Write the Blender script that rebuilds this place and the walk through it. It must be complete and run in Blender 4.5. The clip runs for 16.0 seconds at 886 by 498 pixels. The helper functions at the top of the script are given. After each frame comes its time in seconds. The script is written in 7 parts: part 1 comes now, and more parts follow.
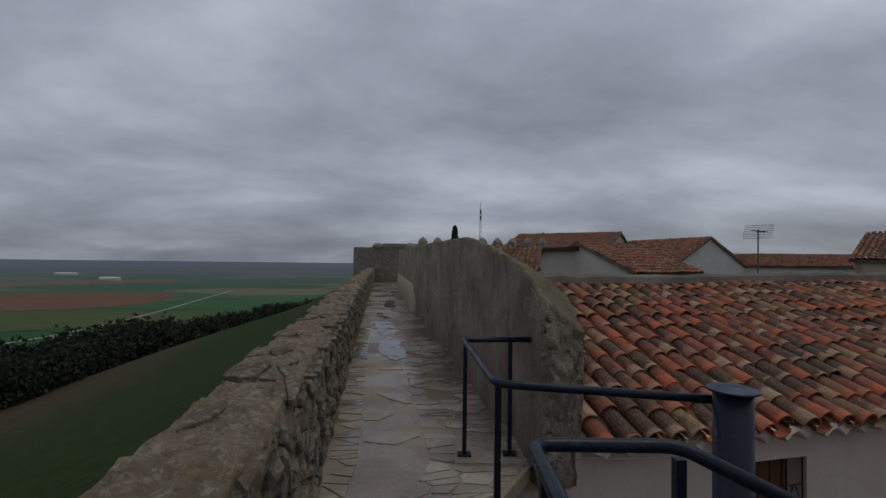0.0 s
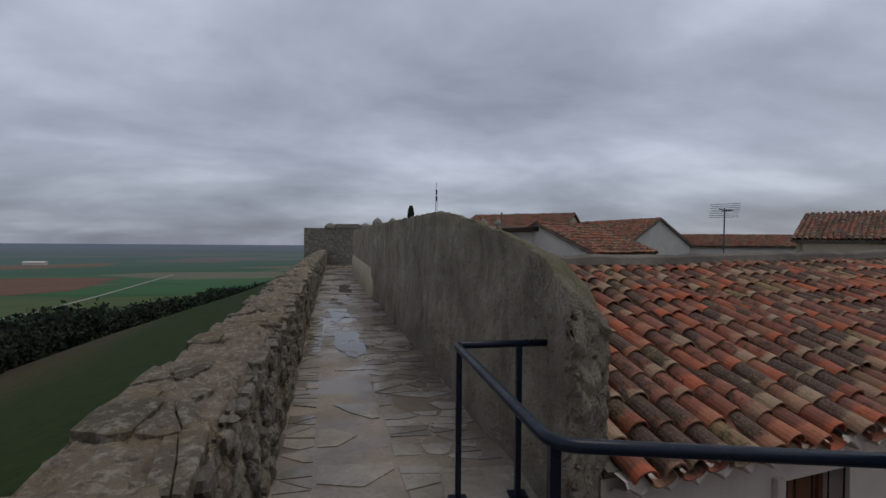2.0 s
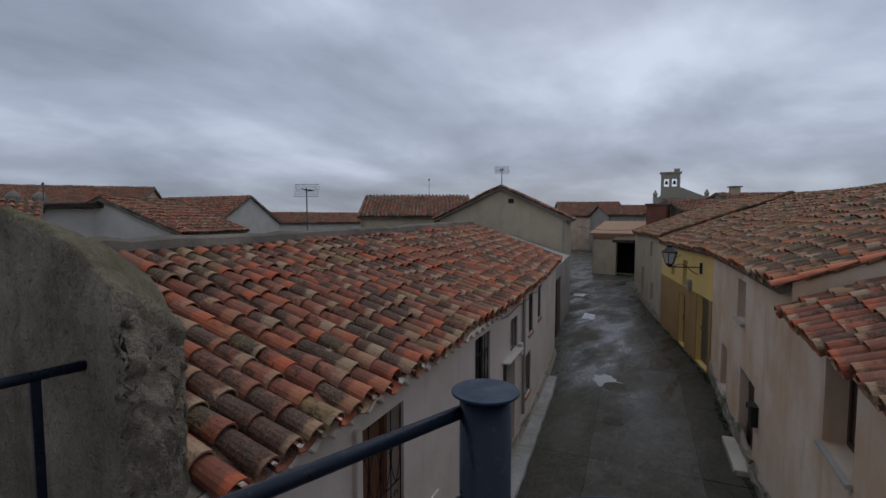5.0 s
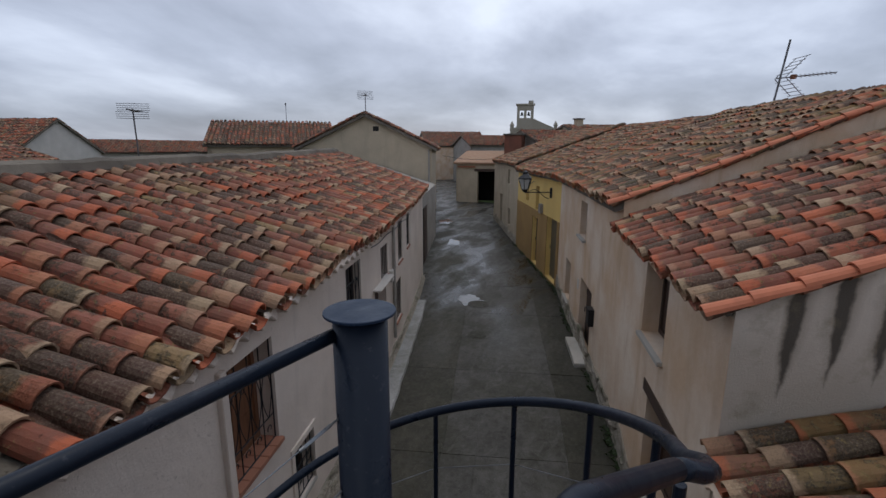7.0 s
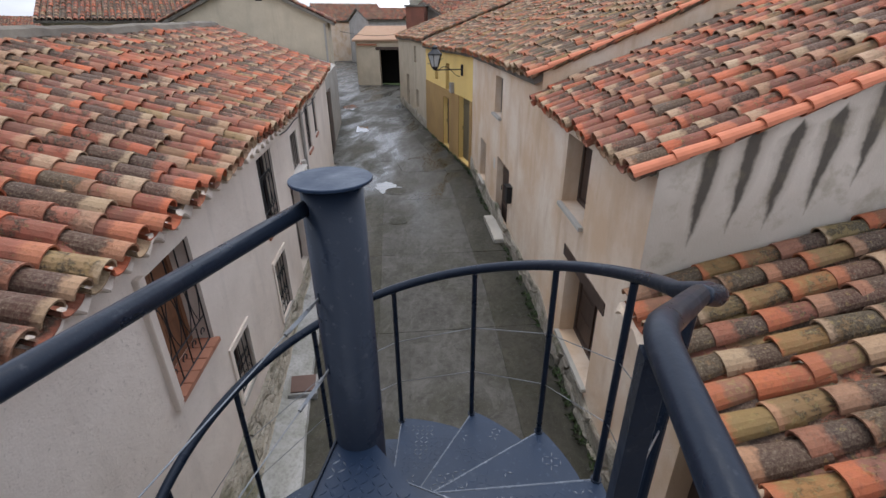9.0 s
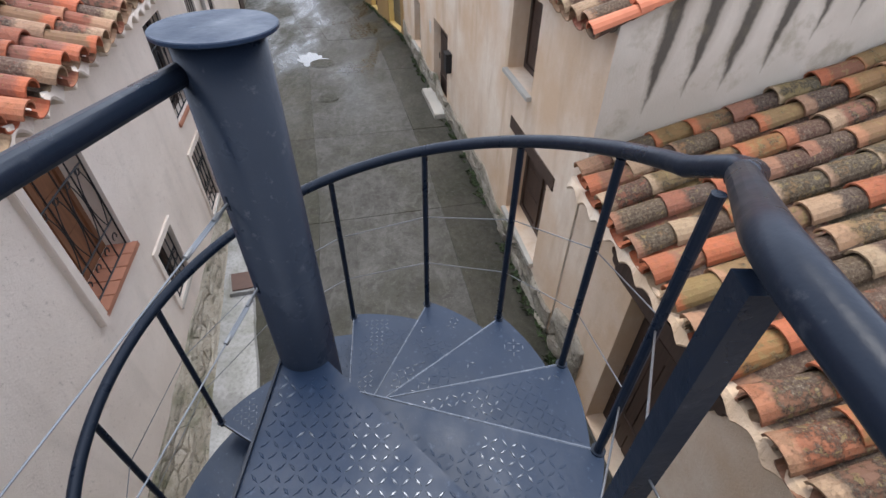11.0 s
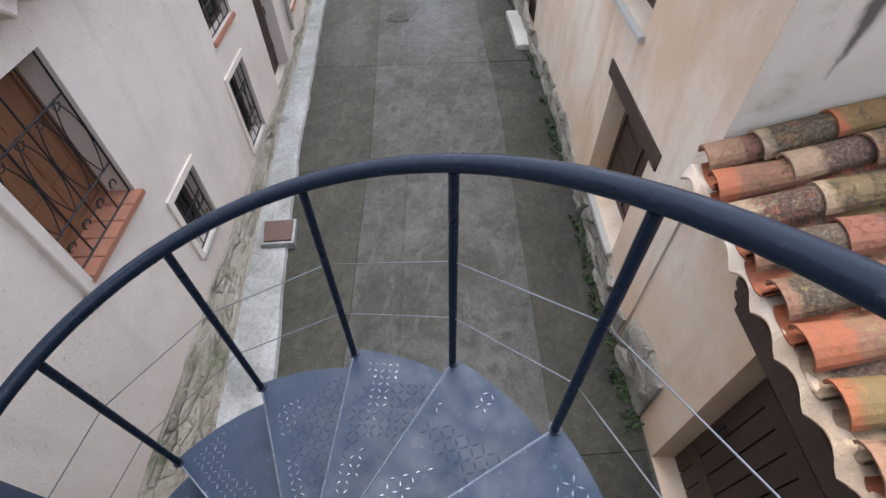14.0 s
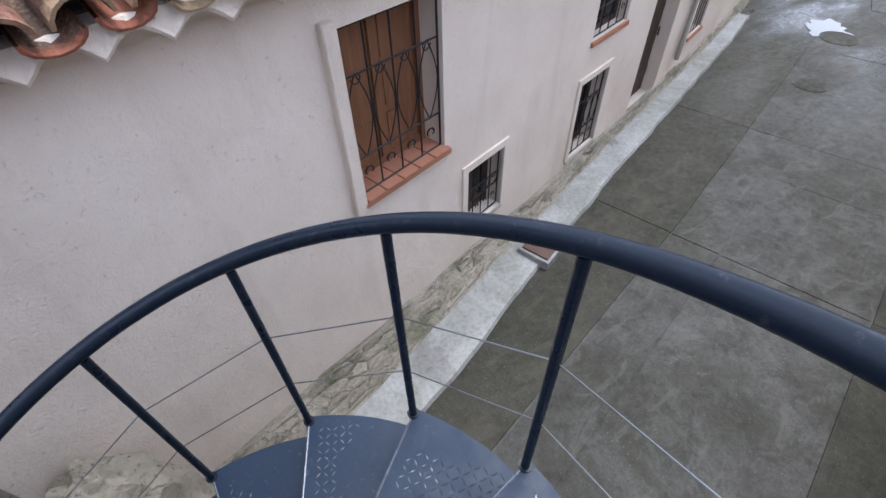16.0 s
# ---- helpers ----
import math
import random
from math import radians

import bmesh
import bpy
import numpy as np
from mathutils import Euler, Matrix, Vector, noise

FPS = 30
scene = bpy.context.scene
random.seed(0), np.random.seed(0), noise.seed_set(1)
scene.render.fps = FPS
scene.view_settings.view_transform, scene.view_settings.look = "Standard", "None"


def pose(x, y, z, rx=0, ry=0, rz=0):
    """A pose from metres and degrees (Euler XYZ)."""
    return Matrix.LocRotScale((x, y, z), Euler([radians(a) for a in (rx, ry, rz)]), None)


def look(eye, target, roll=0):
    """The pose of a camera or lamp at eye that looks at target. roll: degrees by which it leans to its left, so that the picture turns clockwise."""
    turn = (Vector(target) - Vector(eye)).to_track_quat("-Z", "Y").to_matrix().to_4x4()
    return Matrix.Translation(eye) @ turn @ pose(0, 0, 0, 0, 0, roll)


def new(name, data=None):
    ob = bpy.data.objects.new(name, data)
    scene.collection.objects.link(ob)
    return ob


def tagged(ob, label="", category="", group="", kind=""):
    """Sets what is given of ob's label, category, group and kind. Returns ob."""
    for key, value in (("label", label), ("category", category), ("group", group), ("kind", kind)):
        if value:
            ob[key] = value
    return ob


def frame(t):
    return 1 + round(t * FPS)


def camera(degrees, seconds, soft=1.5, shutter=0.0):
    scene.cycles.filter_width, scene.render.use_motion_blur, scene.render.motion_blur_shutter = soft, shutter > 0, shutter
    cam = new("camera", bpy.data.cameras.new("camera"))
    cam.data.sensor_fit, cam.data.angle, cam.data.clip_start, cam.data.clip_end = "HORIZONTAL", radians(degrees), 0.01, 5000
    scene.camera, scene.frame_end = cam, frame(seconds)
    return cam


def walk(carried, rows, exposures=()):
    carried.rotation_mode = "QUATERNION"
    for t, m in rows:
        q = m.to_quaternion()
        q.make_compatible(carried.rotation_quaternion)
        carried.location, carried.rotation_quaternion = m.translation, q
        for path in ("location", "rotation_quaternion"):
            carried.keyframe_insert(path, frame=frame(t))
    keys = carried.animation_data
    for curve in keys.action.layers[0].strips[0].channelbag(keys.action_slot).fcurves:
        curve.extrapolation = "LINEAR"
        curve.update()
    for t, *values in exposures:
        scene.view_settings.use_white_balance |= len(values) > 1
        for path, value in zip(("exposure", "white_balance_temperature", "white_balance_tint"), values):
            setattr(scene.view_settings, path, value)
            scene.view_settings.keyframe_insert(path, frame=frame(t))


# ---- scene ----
cam = camera(87.28, 16.0)
ROWS = [
    (0, 0.000, 0.000, 1.730, -0.02, 1.09, -0.65),
    (0.5, -0.091, 0.349, 1.704, -0.42, 0.29, -0.58),
    (1, -0.112, 0.610, 1.696, -0.61, -0.54, -0.56),
    (1.5, -0.124, 0.874, 1.681, -2.60, -0.97, -0.44),
    (2, -0.195, 1.158, 1.684, -5.72, -1.12, -0.46),
    (2.5, -0.123, 1.321, 1.699, -10.57, -1.77, -0.36),
    (3, -0.058, 1.439, 1.691, -17.82, -1.92, -0.60),
    (3.5, -0.095, 1.507, 1.714, -25.61, -2.28, -0.47),
    (4, -0.009, 1.535, 1.704, -33.96, -2.70, -0.27),
    (4.5, 0.098, 1.521, 1.684, -43.51, -3.01, 0.11),
    (5, 0.088, 1.503, 1.694, -53.08, -3.68, 0.04),
    (5.2, 0.086, 1.484, 1.695, -56.81, -4.01, -0.00),
    (7.3, 0.213, 1.582, 1.588, -70.94, -13.69, -0.08),
    (7.5, 0.221, 1.582, 1.572, -72.00, -15.06, 0.01),
    (8, 0.173, 1.697, 1.531, -75.01, -18.47, 0.10),
    (8.5, 0.156, 1.790, 1.508, -77.68, -22.07, 0.25),
    (9, 0.235, 1.828, 1.482, -81.13, -25.70, 0.40),
    (9.5, 0.244, 1.861, 1.467, -84.41, -28.93, 0.41),
    (10, 0.243, 1.903, 1.435, -86.95, -32.52, 0.53),
    (10.2, 0.259, 1.919, 1.430, -87.59, -34.19, 0.25),
    (12.3, 0.980, 1.850, 1.182, -89.80, -47.75, 0.00),
    (12.5, 1.008, 1.864, 1.179, -89.74, -48.48, 0.21),
    (13, 1.173, 1.849, 1.170, -88.25, -50.00, 0.47),
    (13.5, 1.311, 1.853, 1.138, -83.89, -48.97, 0.45),
    (14, 1.518, 1.848, 1.029, -78.84, -49.03, 0.66),
    (14.5, 1.570, 1.791, 1.005, -72.72, -47.58, 0.48),
    (15, 1.735, 1.898, 0.906, -60.90, -46.34, 0.81),
    (15.5, 1.826, 2.075, 0.860, -50.05, -46.04, 1.04),
    (16, 1.947, 2.151, 0.685, -34.83, -45.71, 1.27),
]
EXPOSURES = [(0.0, -0.25, 6650, 10), (2.0, 0.05, 6550, 10), (3.5, 0.12, 6400, 10), (5.2, 0.05, 6300, 10), (7.3, 0.6, 6450, 10), (8.0, 1.02, 6550, 10),
             (9.0, 1.68, 6500, 10), (10.2, 2.02, 6500, 10), (12.3, 2.3, 6300, 10), (14.0, 2.36, 6200, 10), (16.0, 2.33, 6050, 10)]
walk(cam, [(t, pose(x, y, z, 90 + pitch, roll, yaw)) for t, x, y, z, yaw, pitch, roll in ROWS], EXPOSURES)

# ---- world and light ----
world = bpy.data.worlds.new("overcast")
scene.world = world
world.use_nodes = True


def sky_nodes(nt):
    n, l = nt.nodes, nt.links
    n.clear()
    out = n.new("ShaderNodeOutputWorld")
    bg = n.new("ShaderNodeBackground")
    sky = n.new("ShaderNodeTexSky")
    sky.sky_type, sky.sun_disc = "NISHITA", False
    sky.sun_elevation, sky.sun_rotation = radians(38), radians(70)
    co = n.new("ShaderNodeTexCoord")
    sep = n.new("ShaderNodeSeparateXYZ")
    l.new(co.outputs["Generated"], sep.inputs[0])
    # clouds lie on a flat layer overhead: direction divided by its height
    hz = n.new("ShaderNodeMath"); hz.operation = "MAXIMUM"; hz.inputs[1].default_value = 0.0
    l.new(sep.outputs[2], hz.inputs[0])
    add = n.new("ShaderNodeMath"); add.operation = "ADD"; add.inputs[1].default_value = 0.24
    l.new(hz.outputs[0], add.inputs[0])
    dx = n.new("ShaderNodeMath"); dx.operation = "DIVIDE"
    dy = n.new("ShaderNodeMath"); dy.operation = "DIVIDE"
    l.new(sep.outputs[0], dx.inputs[0]); l.new(add.outputs[0], dx.inputs[1])
    l.new(sep.outputs[1], dy.inputs[0]); l.new(add.outputs[0], dy.inputs[1])
    com = n.new("ShaderNodeCombineXYZ")
    l.new(dx.outputs[0], com.inputs[0]); l.new(dy.outputs[0], com.inputs[1])
    mp = n.new("ShaderNodeMapping")
    mp.inputs["Rotation"].default_value = (0, 0, radians(-25))
    mp.inputs["Scale"].default_value = (0.85, 1.1, 1)
    l.new(com.outputs[0], mp.inputs[0])
    n1 = n.new("ShaderNodeTexNoise"); n1.inputs["Scale"].default_value = 0.95; n1.inputs["Detail"].default_value = 7; n1.inputs["Roughness"].default_value = 0.53
    n1.inputs["Distortion"].default_value = 0.2
    l.new(mp.outputs[0], n1.inputs["Vector"])
    ramp = n.new("ShaderNodeValToRGB")
    e = ramp.color_ramp.elements
    e[0].position, e[0].color = 0.32, (0.245, 0.275, 0.345, 1)
    e[1].position, e[1].color = 0.70, (0.59, 0.645, 0.76, 1)
    m = e.new(0.5); m.color = (0.37, 0.41, 0.505, 1)
    l.new(n1.outputs["Fac"], ramp.inputs[0])
    # a darker bank low over the plain
    low = n.new("ShaderNodeMapRange")
    low.inputs["From Min"].default_value, low.inputs["From Max"].default_value = 0.0, 0.16
    low.inputs["To Min"].default_value, low.inputs["To Max"].default_value = 0.62, 1.0
    l.new(sep.outputs[2], low.inputs["Value"])
    mul = n.new("ShaderNodeMix"); mul.data_type = "RGBA"; mul.blend_type = "MULTIPLY"; mul.inputs["Factor"].default_value = 1
    l.new(ramp.outputs[0], mul.inputs["A"]); l.new(low.outputs[0], mul.inputs["B"])
    sk = n.new("ShaderNodeMix"); sk.data_type = "RGBA"; sk.blend_type = "MULTIPLY"; sk.inputs["Factor"].default_value = 1
    l.new(sky.outputs[0], sk.inputs["A"]); sk.inputs["B"].default_value = (0.1, 0.1, 0.1, 1)
    mix = n.new("ShaderNodeMix"); mix.data_type = "RGBA"; mix.inputs["Factor"].default_value = 0.94
    l.new(sk.outputs["Result"], mix.inputs["A"]); l.new(mul.outputs["Result"], mix.inputs["B"])
    l.new(mix.outputs["Result"], bg.inputs["Color"])
    bg.inputs["Strength"].default_value = SKY
    l.new(bg.outputs[0], out.inputs[0])


SKY = 1.0
sky_nodes(world.node_tree)
sun_data = bpy.data.lights.new("sun", "SUN")
sun_data.energy, sun_data.angle, sun_data.color = 0.7, radians(30), (1.0, 0.96, 0.9)
sun = new("sun", sun_data)
sun.matrix_world = look((9, 2, 30), (0, 0, 0))


# ---- materials ----
class Mat:
    """A node material under construction."""

    def __init__(self, name, rough=0.8, metal=0.0, spec=0.5):
        self.m = bpy.data.materials.new(name)
        self.m.use_nodes = True
        self.nt = self.m.node_tree
        self.b = self.nt.nodes["Principled BSDF"]
        self.b.inputs["Roughness"].default_value = rough
        self.b.inputs["Metallic"].default_value = metal
        self.b.inputs["Specular IOR Level"].default_value = spec
        co = self.nt.nodes.new("ShaderNodeTexCoord")
        geo = self.nt.nodes.new("ShaderNodeNewGeometry")
        self.geo = geo
        self.pos = geo.outputs["Position"]

    def node(self, kind, **kw):
        n = self.nt.nodes.new(kind)
        for k, v in kw.items():
            n.inputs[k].default_value = v
        return n

    def link(self, a, b):
        self.nt.links.new(a, b)

    def noise(self, scale, detail=4, rough=0.55, stretch=None, dist=0.0):
        n = self.node("ShaderNodeTexNoise", Scale=scale, Detail=detail, Roughness=rough, Distortion=dist)
        src = self.pos
        if stretch:
            mp = self.node("ShaderNodeMapping")
            mp.inputs["Scale"].default_value = stretch
            self.link(src, mp.inputs[0])
            src = mp.outputs[0]
        self.link(src, n.inputs["Vector"])
        return n.outputs["Fac"]

    def ramp(self, fac, stops):
        r = self.node("ShaderNodeValToRGB")
        e = r.color_ramp.elements
        while len(e) < len(stops):
            e.new(0.5)
        for el, (p, c) in zip(e, stops):
            el.position = p
            el.color = (*c, 1) if isinstance(c, tuple) else (c, c, c, 1)
        self.link(fac, r.inputs[0])
        return r.outputs[0]

    def mix(self, fac, a, b, blend="MIX"):
        m = self.node("ShaderNodeMix")
        m.data_type, m.blend_type = "RGBA", blend
        for sock, v in ((m.inputs["Factor"], fac), (m.inputs["A"], a), (m.inputs["B"], b)):
            if isinstance(v, (int, float)):
                if sock.name == "Factor":
                    sock.default_value = v
                else:
                    sock.default_value = (v, v, v, 1)
            elif isinstance(v, tuple):
                sock.default_value = (*v, 1)
            else:
                self.link(v, sock)
        return m.outputs["Result"]

    def math(self, op, a, b=0.0):
        m = self.node("ShaderNodeMath")
        m.operation = op
        for s, v in zip(m.inputs, (a, b)):
            if isinstance(v, (int, float)):
                s.default_value = v
            else:
                self.link(v, s)
        return m.outputs[0]

    def color(self, c):
        if isinstance(c, tuple):
            self.b.inputs["Base Color"].default_value = (*c, 1)
        else:
            self.link(c, self.b.inputs["Base Color"])
        return self

    def rough(self, r):
        self.link(r, self.b.inputs["Roughness"])
        return self

    def bump(self, h, dist=0.01, strength=0.6, normal=None):
        bp = self.node("ShaderNodeBump", Strength=strength, Distance=dist)
        self.link(h, bp.inputs["Height"])
        if normal is not None:
            self.link(normal, bp.inputs["Normal"])
        self.link(bp.outputs[0], self.b.inputs["Normal"])
        return bp.outputs[0]


def mat_plaster(name, c, dark, stain=(0.3, 0.24, 0.17), amount=0.35, grain=0.6):
    """Lime render: base tone, broad damp patches, streaks that run down, sandy grain."""
    m = Mat(name, 0.9, 0.0, 0.25)
    base = m.mix(m.ramp(m.noise(1.1, 5), [(0.35, 0.0), (0.65, 1.0)]), c, dark)
    streak = m.ramp(m.noise(2.2, 4, 0.6, (1, 1, 0.22), 0.4), [(0.52, 0.0), (0.72, 1.0)])
    base = m.mix(m.math("MULTIPLY", streak, amount), base, stain)
    base = m.mix(m.math("MULTIPLY", m.ramp(m.noise(14, 5, 0.7), [(0.35, 0.0), (0.7, 1.0)]), 0.34), base, dark)
    pits = m.ramp(m.noise(30, 5, 0.75), [(0.61, 0.0), (0.69, 1.0)])
    base = m.mix(m.math("MULTIPLY", pits, 0.5), base, stain)
    m.color(base)
    m.bump(m.math("SUBTRACT", m.math("ADD", m.noise(60, 4, 0.7), m.math("MULTIPLY", m.noise(7, 3), 1.5)), pits), 0.014, grain)
    return m.m


def mat_tile(name, warm=1.0, lichen=0.0):
    """Old barrel tiles: each in its own tone, its lower lip washed clean, dark crusts of lichen farther up."""
    m = Mat(name, 0.85, 0.0, 0.22)
    oi = m.node("ShaderNodeObjectInfo")
    r = m.math("FRACT", m.math("ADD", oi.outputs["Random"], m.geo.outputs["Random Per Island"]))
    r2 = m.math("FRACT", m.math("MULTIPLY", r, 7.31))
    r3 = m.math("FRACT", m.math("MULTIPLY", r, 23.7))
    at = m.node("ShaderNodeAttribute")
    at.attribute_name = "along"
    along = at.outputs["Fac"]
    w = lambda c: (min(1, c[0] * warm), c[1], c[2])
    body = m.ramp(r, [(0.0, w((0.19, 0.088, 0.06))), (0.10, w((0.29, 0.115, 0.068))), (0.2, w((0.13, 0.075, 0.055))), (0.3, w((0.36, 0.135, 0.068))), (0.42, w((0.22, 0.115, 0.085))),
                      (0.55, w((0.27, 0.15, 0.09))), (0.66, w((0.17, 0.095, 0.07))), (0.76, (0.34, 0.245, 0.115)), (0.83, w((0.24, 0.10, 0.065))), (0.92, w((0.32, 0.165, 0.11))), (1.0, w((0.20, 0.10, 0.07)))])
    lip = m.ramp(r2, [(0.0, w((0.36, 0.13, 0.065))), (0.2, w((0.46, 0.16, 0.072))), (0.34, (0.44, 0.27, 0.165)), (0.5, (0.54, 0.42, 0.28)), (0.66, w((0.30, 0.13, 0.08))), (0.8, (0.42, 0.27, 0.17)), (0.92, (0.50, 0.38, 0.24)), (1.0, w((0.38, 0.14, 0.068)))])
    edge = m.math("ADD", along, m.math("MULTIPLY", m.math("SUBTRACT", m.noise(14, 4, 0.6), 0.5), 0.35))
    edge = m.math("ADD", edge, m.math("MULTIPLY", m.math("SUBTRACT", r3, 0.5), 0.42))
    clean = m.ramp(edge, [(0.15, 1.0), (0.25, 0.0)])
    tone = m.mix(m.ramp(m.noise(11, 5, 0.65), [(0.35, 0.0), (0.75, 0.55)]), body, m.mix(r2, (0.12, 0.075, 0.055), (0.31, 0.16, 0.10)))
    if lichen > 0.02:
        tone = m.mix(m.math("MULTIPLY", m.ramp(r3, [(0.5, 0.0), (0.7, 1.0)]), 0.6), tone, m.ramp(r2, [(0.0, (0.29, 0.195, 0.06)), (0.5, (0.20, 0.165, 0.075)), (1.0, (0.33, 0.20, 0.085))]))
    broad = m.math("MULTIPLY", m.math("SUBTRACT", m.noise(0.9, 3), 0.5), 0.45)
    thr = m.math("ADD", m.math("ADD", m.noise(12, 8, 0.78), broad), m.math("MULTIPLY", m.math("SUBTRACT", r2, 0.5), 0.34))
    thr = m.math("ADD", thr, m.math("MULTIPLY", m.math("SUBTRACT", along, 0.3), 0.12))
    grey = m.ramp(thr, [(0.5 - lichen, 0.0), (0.57 - lichen, 1.0)])
    crust = m.ramp(m.noise(55, 4, 0.75), [(0.36, (0.024, 0.021, 0.017)), (0.5, (0.065, 0.057, 0.044)), (0.6, (0.13, 0.115, 0.088)), (0.72, (0.30, 0.27, 0.205))])
    tone = m.mix(m.math("MULTIPLY", grey, 0.8), tone, crust)
    ochre = m.ramp(m.math("SUBTRACT", m.noise(24, 5, 0.7, None, 0.3), m.math("MULTIPLY", r2, 0.1)), [(0.57 - lichen, 0.0), (0.63 - lichen, 1.0)])
    tone = m.mix(m.math("MULTIPLY", ochre, 0.55), tone, (0.31, 0.235, 0.10))
    spots = m.ramp(m.noise(38, 5, 0.7), [(0.5, 0.0), (0.62, 0.6)])
    tone = m.mix(m.math("MULTIPLY", clean, 0.78), tone, m.mix(spots, lip, m.mix(0.5, lip, (0.10, 0.075, 0.055))))
    m.color(m.mix(1.0, tone, (0.8, 0.76, 0.72), "MULTIPLY"))
    m.rough(m.ramp(m.noise(6), [(0.3, 0.6), (0.7, 0.92)]))
    m.bump(m.math("ADD", m.noise(45, 5, 0.7), m.math("MULTIPLY", grey, 0.6)), 0.007, 0.75)
    return m.m


def mat_stone(name, tones, lichen=(0.42, 0.40, 0.33), amount=0.5, moss=None):
    m = Mat(name, 0.88, 0.0, 0.25)
    oi = m.node("ShaderNodeObjectInfo")
    r = m.math("FRACT", m.math("ADD", oi.outputs["Random"], m.geo.outputs["Random Per Island"]))
    tone = m.ramp(r, [(i / (len(tones) - 1), t) for i, t in enumerate(tones)])
    tone = m.mix(m.ramp(m.noise(5, 5, 0.6), [(0.3, 0.0), (0.7, 0.6)]), tone, tones[0])
    lic = m.ramp(m.noise(17, 6, 0.75), [(0.52, 0.0), (0.6, 1.0)])
    tone = m.mix(m.math("MULTIPLY", lic, amount), tone, lichen)
    dk = m.ramp(m.noise(26, 5, 0.7), [(0.56, 0.0), (0.66, 1.0)])
    tone = m.mix(m.math("MULTIPLY", dk, 0.65), tone, (0.055, 0.05, 0.042))
    if moss:
        tone = m.mix(m.math("MULTIPLY", m.ramp(m.noise(2.4, 4), [(0.54, 0.0), (0.68, 1.0)]), 0.55), tone, moss)
    pale = m.ramp(m.noise(6.5, 7, 0.72, None, 0.4), [(0.56, 0.0), (0.64, 0.6)])
    tone = m.mix(m.math("MULTIPLY", pale, amount * 1.6), tone, lichen)
    m.color(tone)
    rock = m.math("ABSOLUTE", m.math("SUBTRACT", m.noise(9, 7, 0.7, None, 0.6), 0.5))
    m.bump(m.math("ADD", m.math("MULTIPLY", rock, 3.0), m.math("ADD", m.noise(26, 6, 0.75), m.math("MULTIPLY", m.noise(90, 3), 0.4))), 0.024, 1.0)
    return m.m


def mat_wet(name, c1, c2, moss, scale=0.9, wet=(0.42, 0.56), shine=0.06, mottle=0.35, blotch=0.0):
    """Wet paving: dark damp film, shining where water stands."""
    m = Mat(name, 0.5, 0.0, 0.3 if blotch else 0.4)
    soot = (0.014, 0.013, 0.009) if blotch else (0.052, 0.047, 0.041)
    oi = m.node("ShaderNodeObjectInfo")
    r = m.math("FRACT", m.math("ADD", oi.outputs["Random"], m.geo.outputs["Random Per Island"]))
    base = m.mix(m.ramp(m.noise(1.7, 6, 0.6), [(0.3, 0.0), (0.7, 1.0)]), c1, c2)
    base = m.mix(m.math("MULTIPLY", r, mottle), base, soot)
    base = m.mix(m.math("MULTIPLY", m.ramp(m.noise(1.1, 5, 0.65, None, 0.6), [(0.46, 0.0), (0.62, 1.0)]), 0.7), base, moss)
    base = m.mix(m.math("MULTIPLY", m.ramp(m.noise(24, 5, 0.7), [(0.45, 0.0), (0.7, 1.0)]), 0.4), base, soot)
    if blotch:
        base = m.mix(m.math("MULTIPLY", m.ramp(m.noise(4.5, 7, 0.72, None, 0.8), [(0.48, 0.0), (0.60, 1.0)]), blotch), base, moss)
        base = m.mix(m.math("MULTIPLY", m.ramp(m.noise(7.5, 6, 0.7, (1, 1.6, 1), 0.5), [(0.58, 0.0), (0.66, 1.0)]), 0.35), base, (0.12, 0.115, 0.095))
    pool = m.ramp(m.noise(scale, 4, 0.5, None, 0.5), [(wet[0], 1.0), (wet[1], 0.0)])
    m.color(m.mix(m.math("MULTIPLY", pool, 0.3), base, soot))
    m.rough(m.mix(pool, m.ramp(m.noise(13, 4), [(0.3, 0.5 if blotch else 0.45), (0.7, 0.75 if blotch else 0.72)]), shine))
    dry = m.math("SUBTRACT", 1.0, m.math("MULTIPLY", pool, 0.95))
    m.bump(m.math("MULTIPLY", m.math("ADD", m.noise(32, 5, 0.7), m.noise(5, 3)), dry), 0.008, 0.6)
    return m.m


